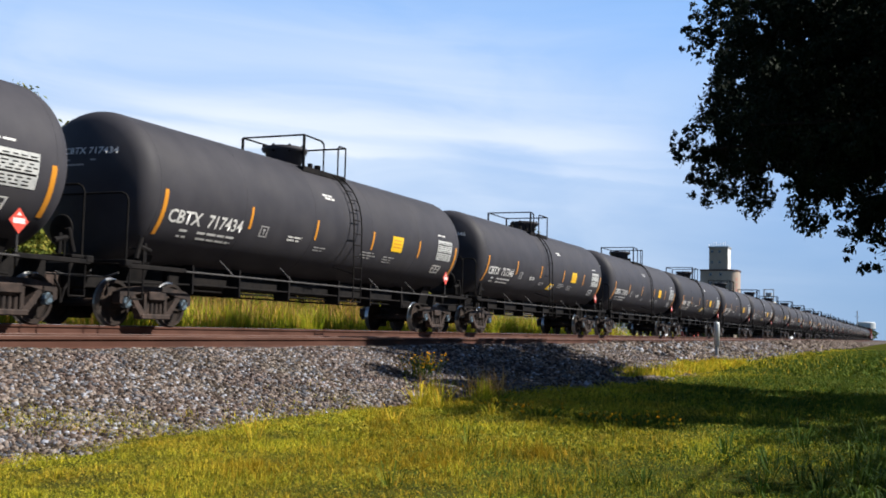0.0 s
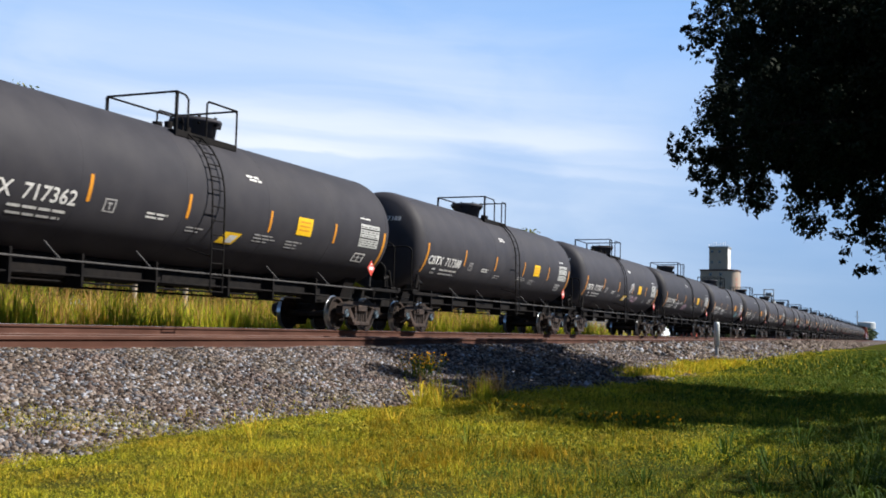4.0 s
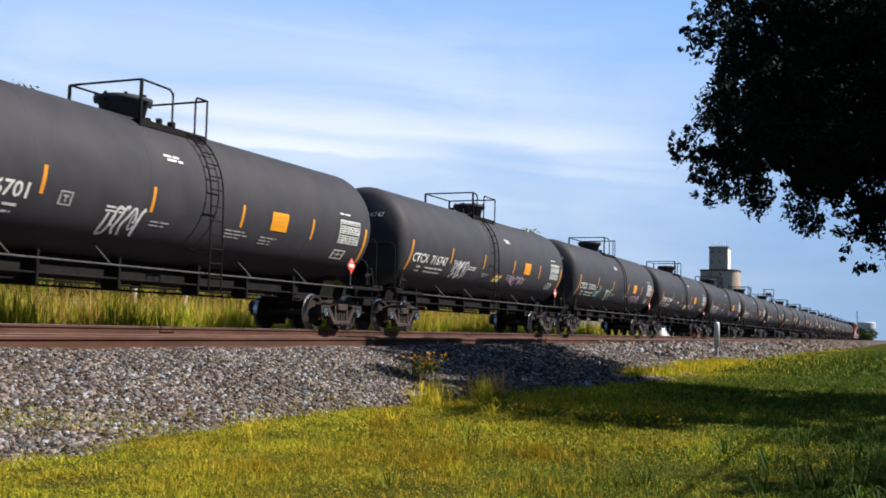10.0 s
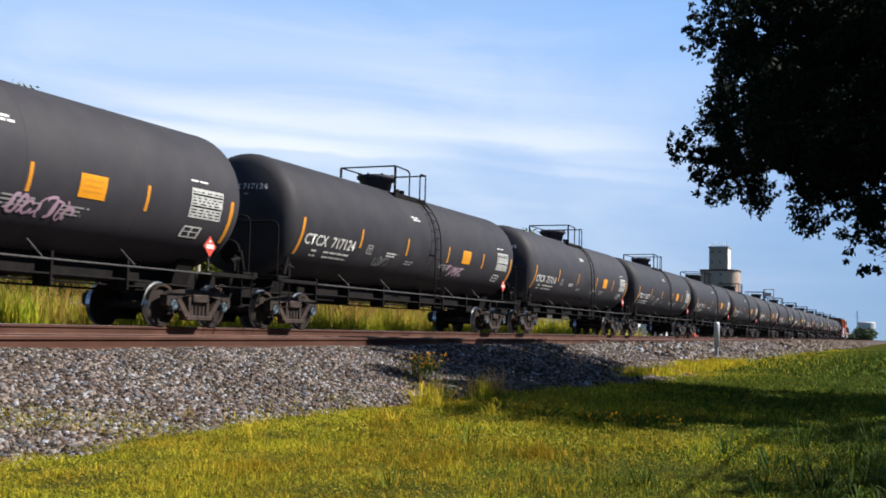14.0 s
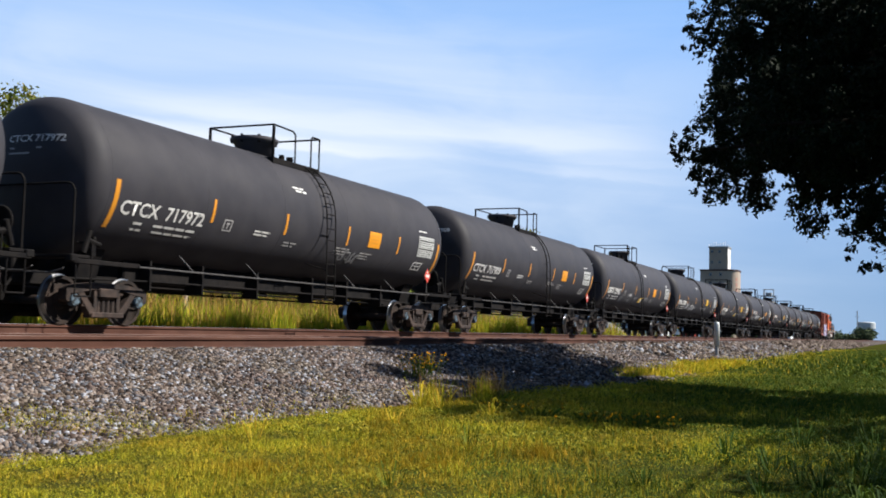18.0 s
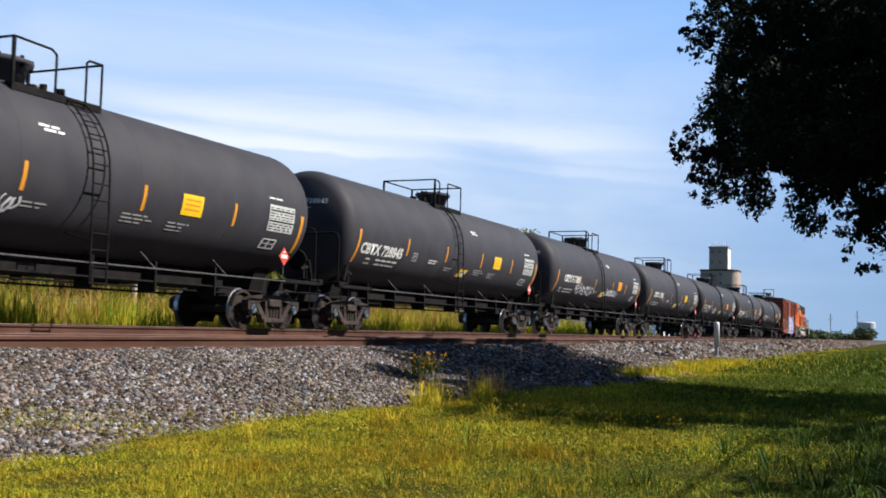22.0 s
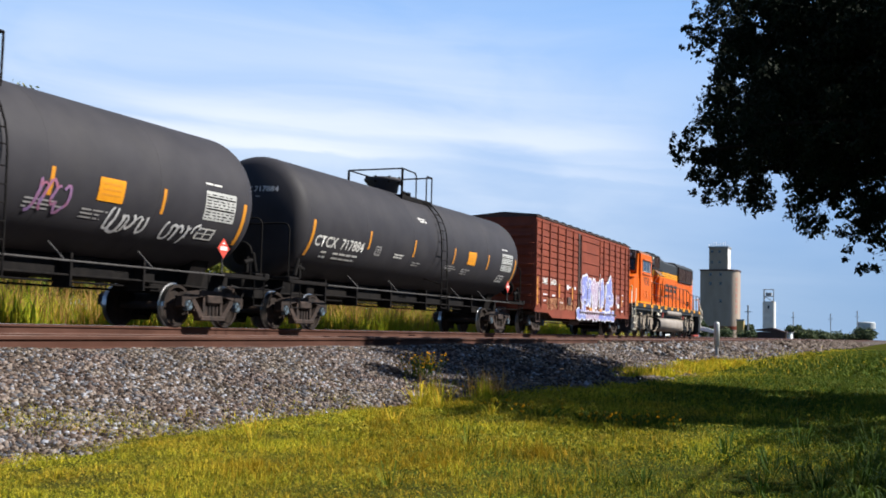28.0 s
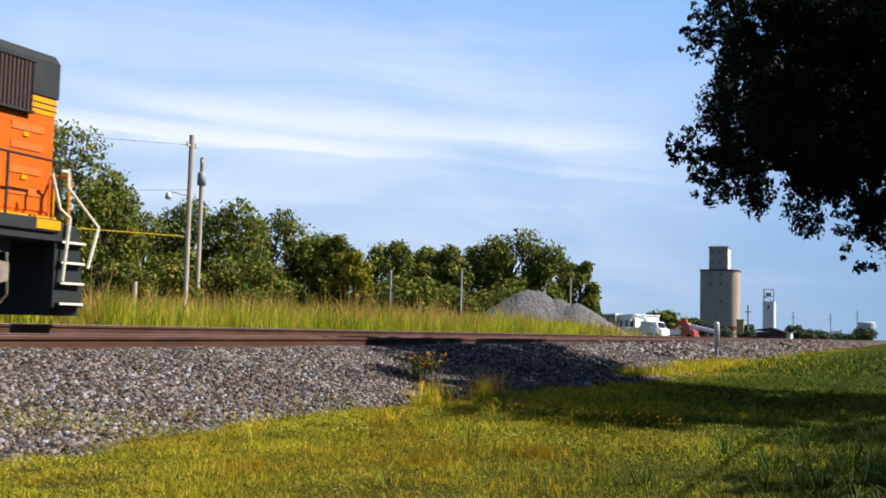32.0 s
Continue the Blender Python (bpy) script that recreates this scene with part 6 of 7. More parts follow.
far_tree(67.4, 36.0, 6.1, 1.7, M_LEAF_FAR2, 60, "small yellow-green tree at the field's edge", 2600, 0.2)
FAR_WOODS = ((298.4, 67.4, 6.9, 5.0), (300.5, 62.3, 8.2, 5.5), (312.5, 59.9, 6.6, 4.5), (405.3, 72.4, 7.8, 4.5), (629.8, 57.9, 8.7, 5.5), (646.0, 54.0, 6.9, 7.5), (660.0, 48.5, 6.6, 8.0), (680.5, 41.7, 6.4, 9.0), (683.8, 34.0, 5.3, 8.4), (537.9, 18.1, 6.8, 6.0), (535.3, 24.1, 4.0, 4.5), (516.5, 67.6, 7.1, 3.0), (420, 66, 5, 6), (450, 59, 4, 5))
for k, (x, y, h, w) in enumerate(FAR_WOODS):
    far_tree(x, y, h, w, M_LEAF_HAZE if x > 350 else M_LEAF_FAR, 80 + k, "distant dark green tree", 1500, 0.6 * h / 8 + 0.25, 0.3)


# ---- the shade trees beside the camera ----
crown_parts = []


def shade_tree(at, trunk, clumps, count, leaf, seed, label):
    """A large tree: trunk, limbs to every clump, and each bough of leaves a part that can sway."""
    tree = thing("shade_tree", pose(*at), label, "tree", "shade trees beside the line")
    base = Vector(at)
    fork = Vector(trunk[-1][:3])
    paths = [trunk]
    for (x, y, z, r) in clumps:
        c = Vector((x, y, z)) - base
        mid = fork.lerp(c, 0.5) + Vector((0, 0, 0.5))
        paths.append([(*fork, 0.13), (*mid, 0.07), (*c, 0.02)])
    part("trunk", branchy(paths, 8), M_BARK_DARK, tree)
    total = sum(c[3] ** 2 for c in clumps)
    for k, (x, y, z, r) in enumerate(clumps):
        rnd = random.Random(seed * 31 + k)
        cs, rs = [(0, 0, 0)], [r * 0.55]
        for j in range(54):
            d = Vector((rnd.gauss(0, 1), rnd.gauss(0, 1), rnd.gauss(0, 0.8))).normalized() * r * rnd.uniform(0.5, 1.10)
            cs.append(tuple(d))
            rs.append(r * rnd.uniform(0.05, 0.19))
        v, q = leaf_cloud(cs, rs, int(count * r * r / total), leaf, seed * 7 + k, 0.9, droop=1.2, hollow=0.25, fill=np.array([0.45] + [0.9] * 54))
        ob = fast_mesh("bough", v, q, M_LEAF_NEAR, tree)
        ob["kind"] = "stuff"
        c = Vector((x, y, z)) - base
        ob.matrix_basis = Matrix.Translation(c)
        crown_parts.append((ob, c, seed + k))
    return tree


MAIN_BOUGHS = ((23.8, 1.5, 6.3, 2.6), (27.4, 1.6, 7, 2.5), (30.6, 2.5, 7.2, 1.5), (24.4, 1.7, 7, 2.4), (24.3, 1.5, 5.5, 2.1), (21.5, 2.6, 5.2, 1.6), (28.5, 1.9, 7.1, 2.2), (22.3, 1, 5.1, 2.1), (24.7, -2, 10, 2.5), (26.4, 0.4, 6.7, 1.5), (23.9, 1.9, 7.7, 1.7), (26.3, 0.7, 8.3, 2.1))
OUTER_BOUGHS = ((26, 4.2, 8.9, 0.75), (25.5, 4.35, 8.1, 0.6), (26, 3.5, 7.4, 0.8), (32.6, 2.6, 7.7, 0.9), (29.1, 4, 5.8, 1.4), (21.1, 0.3, 2.9, 0.8), (33.3, 3.2, 7.4, 0.7), (21.5, 0.3, 7.5, 1.2), (24.1, -1.5, 7.2, 1.4), (21.4, 3.9, 4.7, 0.5), (28.2, 0.5, 7, 1.2), (31, 3, 7.1, 1.1), (25.9, 3.9, 4.8, 0.8), (22, -0.2, 4, 1.1), (21.6, 0.2, 3.5, 0.7), (22.1, 0.9, 4.2, 0.8), (22.9, 1.7, 4.6, 0.9), (21.6, 0.75, 3.5, 0.5), (25.2, 3.3, 8.6, 1.0), (24.8, 2.3, 8.4, 1.3), (25.1, 1.2, 8.4, 1.5), (24.4, 0.4, 7.9, 1.4))
# mostly out of view: boughs placed for the shade they cast
SIDE_BOUGHS = ((15.3, -6.3, 7, 0.75), (16.3, -6.6, 7, 0.7), (14.3, -6, 7, 0.55), (19.9, -2.9, 6.6, 2.6), (20.8, -5.4, 6.2, 2.6), (21.9, -2.5, 8.2, 2.6), (18.1, -3.5, 6.6, 2.5), (23.3, -6.4, 4.9, 1.5), (16.9, -6.8, 4.9, 1.8), (21.6, -2.9, 6.6, 2.2), (16.6, -4.5, 7.6, 1.5), (19.8, -1.8, 6.9, 2.1), (14.7, -3.6, 6.7, 0.6), (21.2, -3.7, 4.9, 1.8), (17.4, -4.5, 7.4, 1.9), (22.4, -4.9, 5.4, 1), (14.8, -7.2, 4.9, 1.8), (17.9, -2.2, 6.7, 1.4), (17.6, -0.5, 6, 0.7), (19, -5.2, 7, 1.6), (14.9, -3.5, 6.6, 0.8), (10.8, -5.9, 6.0, 0.9), (12.4, -6.2, 6.2, 1.0))
shade_tree((22.3, -2.6, 0.0), [(0, 0, -0.2, 0.36), (0.1, 0.1, 2.4, 0.28), (0.5, 0.7, 4.4, 0.24)], MAIN_BOUGHS + OUTER_BOUGHS, 165000, 0.054, 3, "tall broadleaf shade tree, dense leaf darkened for shade")
shade_tree((18.3, -5.6, 0.0), [(0, 0, -0.2, 0.32), (-0.1, 0.2, 2.2, 0.25), (0.2, 0.5, 4.0, 0.2)], SIDE_BOUGHS, 125000, 0.060, 5, "broadleaf shade tree, drooping leaves darkened for shade")


# a row of trees added out of view, behind and beside the camera, to cut sky light
for k, (x, y, h, w) in enumerate(((-6, -15, 10, 4.6), (4, -17, 11, 5.0), (14, -19, 11, 5.2), (25, -17, 10, 5.0), (36, -18, 11, 5.2), (47, -17, 10, 4.8))):
    far_tree(x, y, h, w, M_LEAF_FAR, 140 + k, "unseen added tree that blocks sky light", 4200, 0.3, 0.0)


# ---- poles, posts and wires beyond the line ----
def pole(x, y, h, r, material, label, name="utility_pole", base=0.4, category="utility pole"):
    t = thing(name, pose(x, y, base), label, category)
    part("shaft", rods([[(0, 0, -0.3), (0, 0, h)]], r, 10), material, t)
    return t


p1 = pole(52.4, 39.25, 11.9, 0.15, M_WOODPOLE, "tall weathered wooden utility pole with a lamp arm")
part("crossarm", box((-0.5, -0.06, 11.2), (0.5, 0.06, 11.3), 0.01), M_WOODPOLE, p1)
for s in (-0.4, 0.4):
    part("insulator", lathe([(11.3, 0.05), (11.42, 0.07), (11.5, 0.03)], 10, "z"), M_STEELPOST, p1, at=pose(s, 0, 0))
part("lamp_arm", rods([[(0, 0, 8.2), (-0.7, 0.6, 8.4), (-0.95, 0.8, 8.35)]], 0.035), M_STEELPOST, p1)
part("lamp_head", lathe([(7.95, 0.16), (8.1, 0.2), (8.3, 0.14), (8.38, 0.05)], 12, "z"), M_STEELPOST, p1, "grey yard light", True, pose(-0.95, 0.8, 0))
p2 = pole(57.7, 42.3, 11.5, 0.15, M_WOODPOLE, "weathered wooden utility pole carrying a grey transformer")
part("transformer", lathe([(9.6, 0.05), (9.62, 0.28), (10.4, 0.28), (10.48, 0.2), (10.5, 0.05)], 16, "z"), M_GREY, p2, "grey can transformer", True, pose(-0.35, -0.25, 0))
part("bracket", rods([[(0, 0, 10.9), (-0.5, -0.35, 11.1)]], 0.04), M_STEELPOST, p2)
part("insulator", lathe([(11.0, 0.06), (11.2, 0.08), (11.3, 0.03)], 10, "z"), M_STEELPOST, p2, at=pose(-0.5, -0.35, 0))
pole(36.2, 29.7, 2.3, 0.10, M_WOODPOLE, "short grey wooden fence post in tall grass", "fence_post", 0.45, "fence post")
pole(110.8, 45.6, 7.2, 0.09, M_STEELPOST, "slim pale steel lamp pole", "lamp_pole", 0.4, "pole")
pole(79.1, 43.4, 5.5, 0.10, M_WOODPOLE, "short weathered wooden pole", "utility_pole")
pole(135.0, 40.2, 7.8, 0.13, M_WOODPOLE, "weathered wooden pole beside the gravel heap", "utility_pole")
pole(107.7, 52.9, 7.2, 0.11, M_GREY, "slim grey steel pole", "lamp_pole", 0.4, "pole")
for x, y, h in ((734, 67.9, 18), (743.8, 45.6, 17.5), (760, 30, 20), (495.4, 65.1, 15.3)):
    m = pole(x, y, h, 0.30 if x > 600 else 0.34, M_GREY, "distant thin grey mast", "mast", 0, "mast")
    part("crossarm", box((-0.15, -1.5, h * 0.80), (0.15, 1.5, h * 0.80 + 0.3)), M_GREY, m)
for pts, r in (([(52.4, 39.25, 11.7), (20, 62, 10.4), (-20, 90, 11)], 0.012), ([(52.4, 39.25, 9.0), (40, 48, 7.6), (20, 63, 7.4)], 0.012), ([(52.4, 39.25, 6.2), (44, 45.5, 6.3), (20, 64, 7)], 0.03)):
    ob = link("wire", rods([pts], r, 5), M_LOCOBLK if r < 0.02 else M_YELLOW)
    tagged(ob, "thin overhead wire strung from a pole", "wire", "wires at the poles")

# an unseen wire on two added poles, placed to draw a thin shadow over the grass
for x in (-28.0, 62.0):
    pole(x, -3.6, 5.3, 0.11, M_WOODPOLE, "unseen added pole holding the shadow wire", base=0.0)
tagged(link("wire", rods([[(-28, -3.6, 5.1), (17, -3.6, 4.9), (62, -3.6, 5.1)]], 0.021, 5), M_LOCOBLK), "unseen wire added for its thin shadow on the meadow", "wire", "wires at the poles")

# marker post at the foot of the ballast
post = thing("marker_post", pose(44.0, 7.0, 0.02), "white and grey steel marker post at the ballast foot", "marker post")
part("stake", box((-0.05, -0.06, -0.2), (0.05, 0.06, 0.72), 0.01), M_GREY, post)
part("case", lathe([(0.66, 0.04), (0.67, 0.115), (1.52, 0.115), (1.58, 0.09), (1.62, 0.03)], 16, "z"), M_STEELPOST, post, "pale round-topped case", True)

# ---- gravel yard and far buildings ----
def mound(name, cx, cy, peaks, label):
    """A loose heap: overlapping cones with slumped, uneven flanks."""
    n, half = 72, 13.0
    vs, fs = [], []
    for j in range(n):
        for i in range(n):
            x, y = -half + 2 * half * i / (n - 1), -half + 2 * half * j / (n - 1)
            z = -0.3
            for px, py, h, r in peaks:
                d = math.hypot(x - px, (y - py))
                z = max(z, h * (1 - d / r) - 0.05 * h * math.exp(-(d / (0.08 * r)) ** 2))
            z += 0.18 * noise.noise((x * 0.6, y * 0.6, cx)) + 0.08 * noise.noise((x * 2, y * 2, cx))
            vs.append((x, y, z))
    for j in range(n - 1):
        for i in range(n - 1):
            fs.append((j * n + i, j * n + i + 1, (j + 1) * n + i + 1, (j + 1) * n + i))
    ob = soup(name, vs, fs, M_GRAVEL)
    ob.matrix_basis = pose(cx, cy, 0.45)
    return tagged(ob, label, "gravel mound")


mound("gravel_mound", 125.3, 39.6, ((0.0, 3.2, 6.2, 9.6), (0.4, 2.2, 6.0, 9.2), (0.6, -0.6, 5.0, 8.0), (-0.2, -3.2, 4.4, 7.0), (0.5, 5.4, 3.7, 7.4)), "large mound of grey crushed gravel in a yard")
mound("gravel_mound", 128.4, 51.2, ((0, 0, 3.2, 6.0), (-0.5, 2.0, 2.6, 5.0)), "low mound of grey crushed gravel")

office = thing("site_office", pose(162.9, 39.4, 0.4, 0, 0, -14), "white site office trailer with three tall windows", "building")
part("wall", box((-0.2, -1.45, -0.2), (8, 1.45, 3.55), 0.04), M_WHITEPAINT, office)
part("roof", box((-0.4, -1.6, 3.55), (8.2, 1.6, 3.72), 0.03), M_WHITEPAINT, office)
for y in (-0.95, 0.0, 0.95):
    w = part("window", box((-0.25, y - 0.28, 1.2), (-0.19, y + 0.28, 2.75), 0.01), M_GREY, office)
    part("pane", box((-0.27, y - 0.20, 1.3), (-0.245, y + 0.20, 2.65)), M_GLASS, w)
annex = thing("metal_shed", pose(162.6, 42.75, 0.4, 0, 0, -14), "grey corrugated metal shed beside the office", "shed")
bm = bmesh.new()
for k in range(12):
    add_box(bm, (-0.1, -1.75 + k * 0.3, -0.2), (0.0, -1.6 + k * 0.3, 3.5))
part("cladding", bm, M_GREY, annex)
part("wall", box((0.0, -1.75, -0.2), (8, 1.85, 3.5)), M_GREY, annex)
part("roof", prism(((-1.9, 3.5), (2.0, 3.5), (2.0, 3.6), (-1.9, 3.78)), -0.3, 8.2, "yz"), M_WHITEPAINT, annex)


def work_truck(x, y, yaw, cab_m, body_m, name, label):
    t = thing(name, pose(x, y, 0.45, 0, 0, yaw), label, "truck")
    part("cab", prism(((-2.9, 0.5), (-2.9, 1.4), (-2.3, 1.6), (-1.9, 2.5), (-0.7, 2.5), (-0.7, 0.5)), -1.05, 1.05), cab_m, t)
    part("window", prism(((-2.2, 1.62), (-1.85, 2.35), (-0.95, 2.35), (-0.95, 1.62)), -1.065, -1.05), M_GLASS, t)
    part("windshield", prism(((-2.36, 1.62), (-2.30, 1.62), (-1.93, 2.40), (-1.99, 2.40)), -0.9, 0.9), M_GLASS, t)
    part("bed", box((-0.6, -1.1, 0.7), (3.2, 1.1, 1.6), 0.04), body_m, t)
    for wx in (-2.0, 2.0):
        for s in (-1, 1):
            part("wheel", lathe([(s * 0.85, 0.2), (s * 0.85, 0.45), (s * 1.08, 0.45), (s * 1.1, 0.2)], 16, "y"), M_BLACK, t, at=pose(wx, 0, 0.45))
    return t


t1 = work_truck(157.6, 34.9, 70, M_WHITEPAINT, M_WHITEPAINT, "bucket_truck", "white utility truck with a folded lift")
part("lift_arm", rods([[(1.5, 0, 1.6), (0.5, 0, 2.9), (2.6, 0, 3.4), (3.2, 0, 2.6)]], 0.16, 8), M_WHITEPAINT, t1)
work_truck(155.0, 36.2, 100, M_WHITEPAINT, M_WHITEPAINT, "pickup_truck", "white pickup truck parked in the yard")
ld = work_truck(179.3, 34.6, 80, M_REDPAINT, M_WHITEPAINT, "crane_truck", "red and white crane truck in the yard")
part("boom", prism(((-1.6, 2.2), (-1.2, 3.4), (-0.7, 3.3), (1.6, 1.7), (1.3, 1.3), (-0.9, 2.6)), -0.25, 0.25), M_REDPAINT, ld)
cv = thing("conveyor", pose(182.6, 32.1, 0.5), "long pale conveyor boom on a frame", "conveyor")
part("belt_frame", prism(((2.9, 2.9), (3.0, 2.3), (-3.2, 0.9), (-3.2, 1.5)), -0.6, 0.6, "yz"), M_WHITEPAINT, cv)
part("support", rods([[(0, 1.2, -0.2), (0, 1.2, 2.1)], [(0, -1.8, -0.2), (0, -1.8, 1.3)]], 0.12), M_GREY, cv)
sv = work_truck(90.0, 44.2, 110, M_REDPAINT, M_WHITEPAINT, "flatbed_truck", "red flatbed truck half hidden in tall grass")
sv.matrix_basis = pose(90.0, 44.2, 0.35, 0, 0, 110)

tower = thing("grain_elevator", pose(530.0, 83.0, 0), "tall beige concrete grain elevator with a head house", "grain elevator")
plan = [(8, 8.4), (-5.5, 8.4), (-5.5, -4.4)]
for k in range(13):
    w = math.pi + math.pi / 2 * k / 12
    plan.append((-1.0 + 4.5 * math.cos(w), -4.4 + 4.5 * math.sin(w)))
plan += [(6.5, -8.9), (8, -7.5)]
part("silo_block", prism(plan, 0, 32.4, "xy"), M_CONCRETE, tower)
part("cornice", prism([(a * 1.04, b * 1.03) for a, b in plan], 32.4, 33.1, "xy"), M_BOXDARK, tower, "dark roof edge")
part("base_band", prism([(a * 1.01, b * 1.01) for a, b in plan], 4.4, 6.0, "xy"), M_BOX, tower, "red painted band")
for k in range(7):
    z = 12 + k * 2.6
    part("sign_bar", prism([(-1.0 + r * math.cos(math.pi + a), -4.4 + r * math.sin(math.pi + a)) for r, a in ((4.53, 0.92), (4.53, 1.08), (4.53, 1.24), (4.47, 1.24), (4.47, 1.08), (4.47, 0.92))], z, z + 1.7, "xy"), M_FADED, tower, "faded red painted letter")
hh = part("head_house", box((-4.6, -4.4, 33.2), (4.4, 4.4, 43.6), 0.05), M_CONCRETE, tower)
# white sheet on the side the sun strikes: its brightness is painted on
part("head_flank", box((-4.5, -4.46, 33.3), (4.3, -4.41, 43.5)), M_WHITEWALL, hh)
part("head_roof", box((-5.0, -4.8, 43.6), (4.8, 4.8, 44.3)), M_GREY, hh)
for y, z, parent in ((-0.6, 36.0, hh), (3.0, 36.0, hh), (-0.6, 41.2, hh), (3.0, 41.2, hh)):
    part("window", box((-4.68, y - 0.55, z), (-4.58, y + 0.55, z + 1.3)), M_GLASS, parent)
for y, z in ((3.6, 30.0), (-1.2, 30.0), (3.6, 25.6), (-1.2, 25.6), (-1.2, 17.2)):
    part("window", box((-5.58, y - 0.6, z), (-5.48, y + 0.6, z + 1.5)), M_GLASS, tower)
for k in range(9):
    part("antenna", rods([[(-4.6 + (k % 3) * 0.2, -4.4 + k * 1.1, 44.2), (-4.6 + (k % 3) * 0.2, -4.4 + k * 1.1, 45.4 + (k * 7 % 4) * 0.4)]], 0.14, 5), M_WHITEPAINT, tower)

silo = thing("white_silo", pose(582.0, 65.7, 0), "slim white concrete silo with a steel head frame", "silo")
part("body", prism([(3.0 * math.copysign(abs(math.cos(w)) ** 0.5, math.cos(w)), 0.1 + 3.2 * math.copysign(abs(math.sin(w)) ** 0.5, math.sin(w))) for w in [2 * math.pi * k / 32 for k in range(32)]], 0, 19.8, "xy"), M_WHITEWALL, silo)
part("window", box((-3.06, -0.4, 16), (-2.90, 0.6, 17.8)), M_GLASS, silo)
part("head_frame", rods([[(-2.4, -2.4, 19.5), (-2.4, -2.4, 26.2)], [(-2.4, 2.6, 19.5), (-2.4, 2.6, 26.2)], [(2.2, 2.6, 19.5), (2.2, 2.6, 26.2)], [(-2.4, -2.4, 26), (-2.4, 2.6, 26)], [(-2.4, -2.4, 22.5), (-2.4, 2.6, 22.5)], [(-2.4, -2.4, 19.6), (-2.4, 2.6, 22.5)]], 0.22, 5), M_GREY, silo)
part("head_box", box((-2.0, -1.2, 22.6), (2.0, 1.6, 24.4), 0.1), M_GREY, silo)

wt = thing("water_tank", pose(969, 31.2, 0), "distant white water tank on a stem", "water tower")
part("bowl", lathe([(8.5, 3.0), (9.5, 6.5), (10.5, 7.4), (15.2, 7.4), (16, 6.5), (16.4, 1)], 24, "z"), M_HAZEWHITE, wt)
part("stem", rods([[(0, 0, 0), (0, 0, 9)]], 2.2, 12), M_HAZEWHITE, wt)

shed = thing("brick_shed", pose(438, 48.5, 0), "low brown shed with a pale roof", "shed")
part("wall", box((-4, -5.6, 0), (6, 5.0, 3.2)), M_BOXDARK, shed)
part("roof", prism(((-6.2, 2.9), (5.4, 3.6), (5.4, 4.2), (-0.5, 4.9), (-6.2, 3.2)), -4.4, 6.4, "yz"), M_BOXDARK, shed)
store = thing("white_shed", pose(440, 43.0, 0), "low white shed beside the elevator", "shed")
part("wall", box((-3, -1.6, 0), (6, 2.6, 3.0)), M_WHITEPAINT, store)
part("roof", box((-3.4, -2.0, 3.0), (6.4, 3.0, 3.3)), M_GREY, store)
leg = thing("yellow_bin", pose(515, 71.0, 0), "small tan bin beside the elevator", "grain bin")
part("body", box((-2, -1.6, 0), (2, 1.6, 8.5), 0.1), M_TANBIN, leg)
part("roof", box((-2.2, -1.8, 8.5), (2.2, 1.8, 9.2)), M_GREY, leg)


# ---- loose stones, grass and flowers ----
def scatter_stones(name, x0, x1, y0, y1, count, size, seed, material):
    """Angular stones strewn over the ballast slope, one joined sheet of many."""
    rg = np.random.RandomState(seed)
    x = x0 + (x1 - x0) * rg.rand(count)
    y = y0 + (y1 - y0) * rg.rand(count)
    z = np.array([bed_z(float(b)) + 0.05 * noise.noise((float(a) * 0.7, float(b) * 0.9, 3.0)) for a, b in zip(x, y)])
    y = y + np.array([(0.35 * noise.noise((float(a) * 0.25, 7.0, 2.0)) + toe(float(a))) * max(0.0, (8.5 - float(b)) / 2.2) for a, b in zip(x, y)])
    s = size * (0.5 + rg.rand(count) ** 2 * 1.3)
    cube = np.array([(-1, -1, -1), (1, -1, -1), (1, 1, -1), (-1, 1, -1), (-1, -1, 1), (1, -1, 1), (1, 1, 1), (-1, 1, 1)], float)
    faces = np.array([(0, 3, 2, 1), (4, 5, 6, 7), (0, 1, 5, 4), (1, 2, 6, 5), (2, 3, 7, 6), (3, 0, 4, 7)])
    v = cube[None] * (0.62 + 0.55 * rg.rand(count, 8, 3)) * (0.6 + 0.6 * rg.rand(count, 1, 3))
    a, b = rg.rand(count) * 6.28, rg.normal(size=count) * 0.6
    ca, sa, cb, sb = np.cos(a), np.sin(a), np.cos(b), np.sin(b)
    X = v[..., 0] * ca[:, None] - v[..., 1] * sa[:, None]
    Y = v[..., 0] * sa[:, None] + v[..., 1] * ca[:, None]
    Z = v[..., 2]
    Y, Z = Y * cb[:, None] - Z * sb[:, None], Y * sb[:, None] + Z * cb[:, None]
    pts = np.stack([X, Y, Z], -1) * s[:, None, None] * 0.5 + np.stack([x, y, z + s * 0.12], -1)[:, None]
    q = (faces[None] + 8 * np.arange(count)[:, None, None]).reshape(-1, 4)
    ob = fast_mesh(name, pts.reshape(-1, 3), q, material)
    return tagged(ob, "loose grey, brown and pale crushed stones", "stones", kind="stuff")


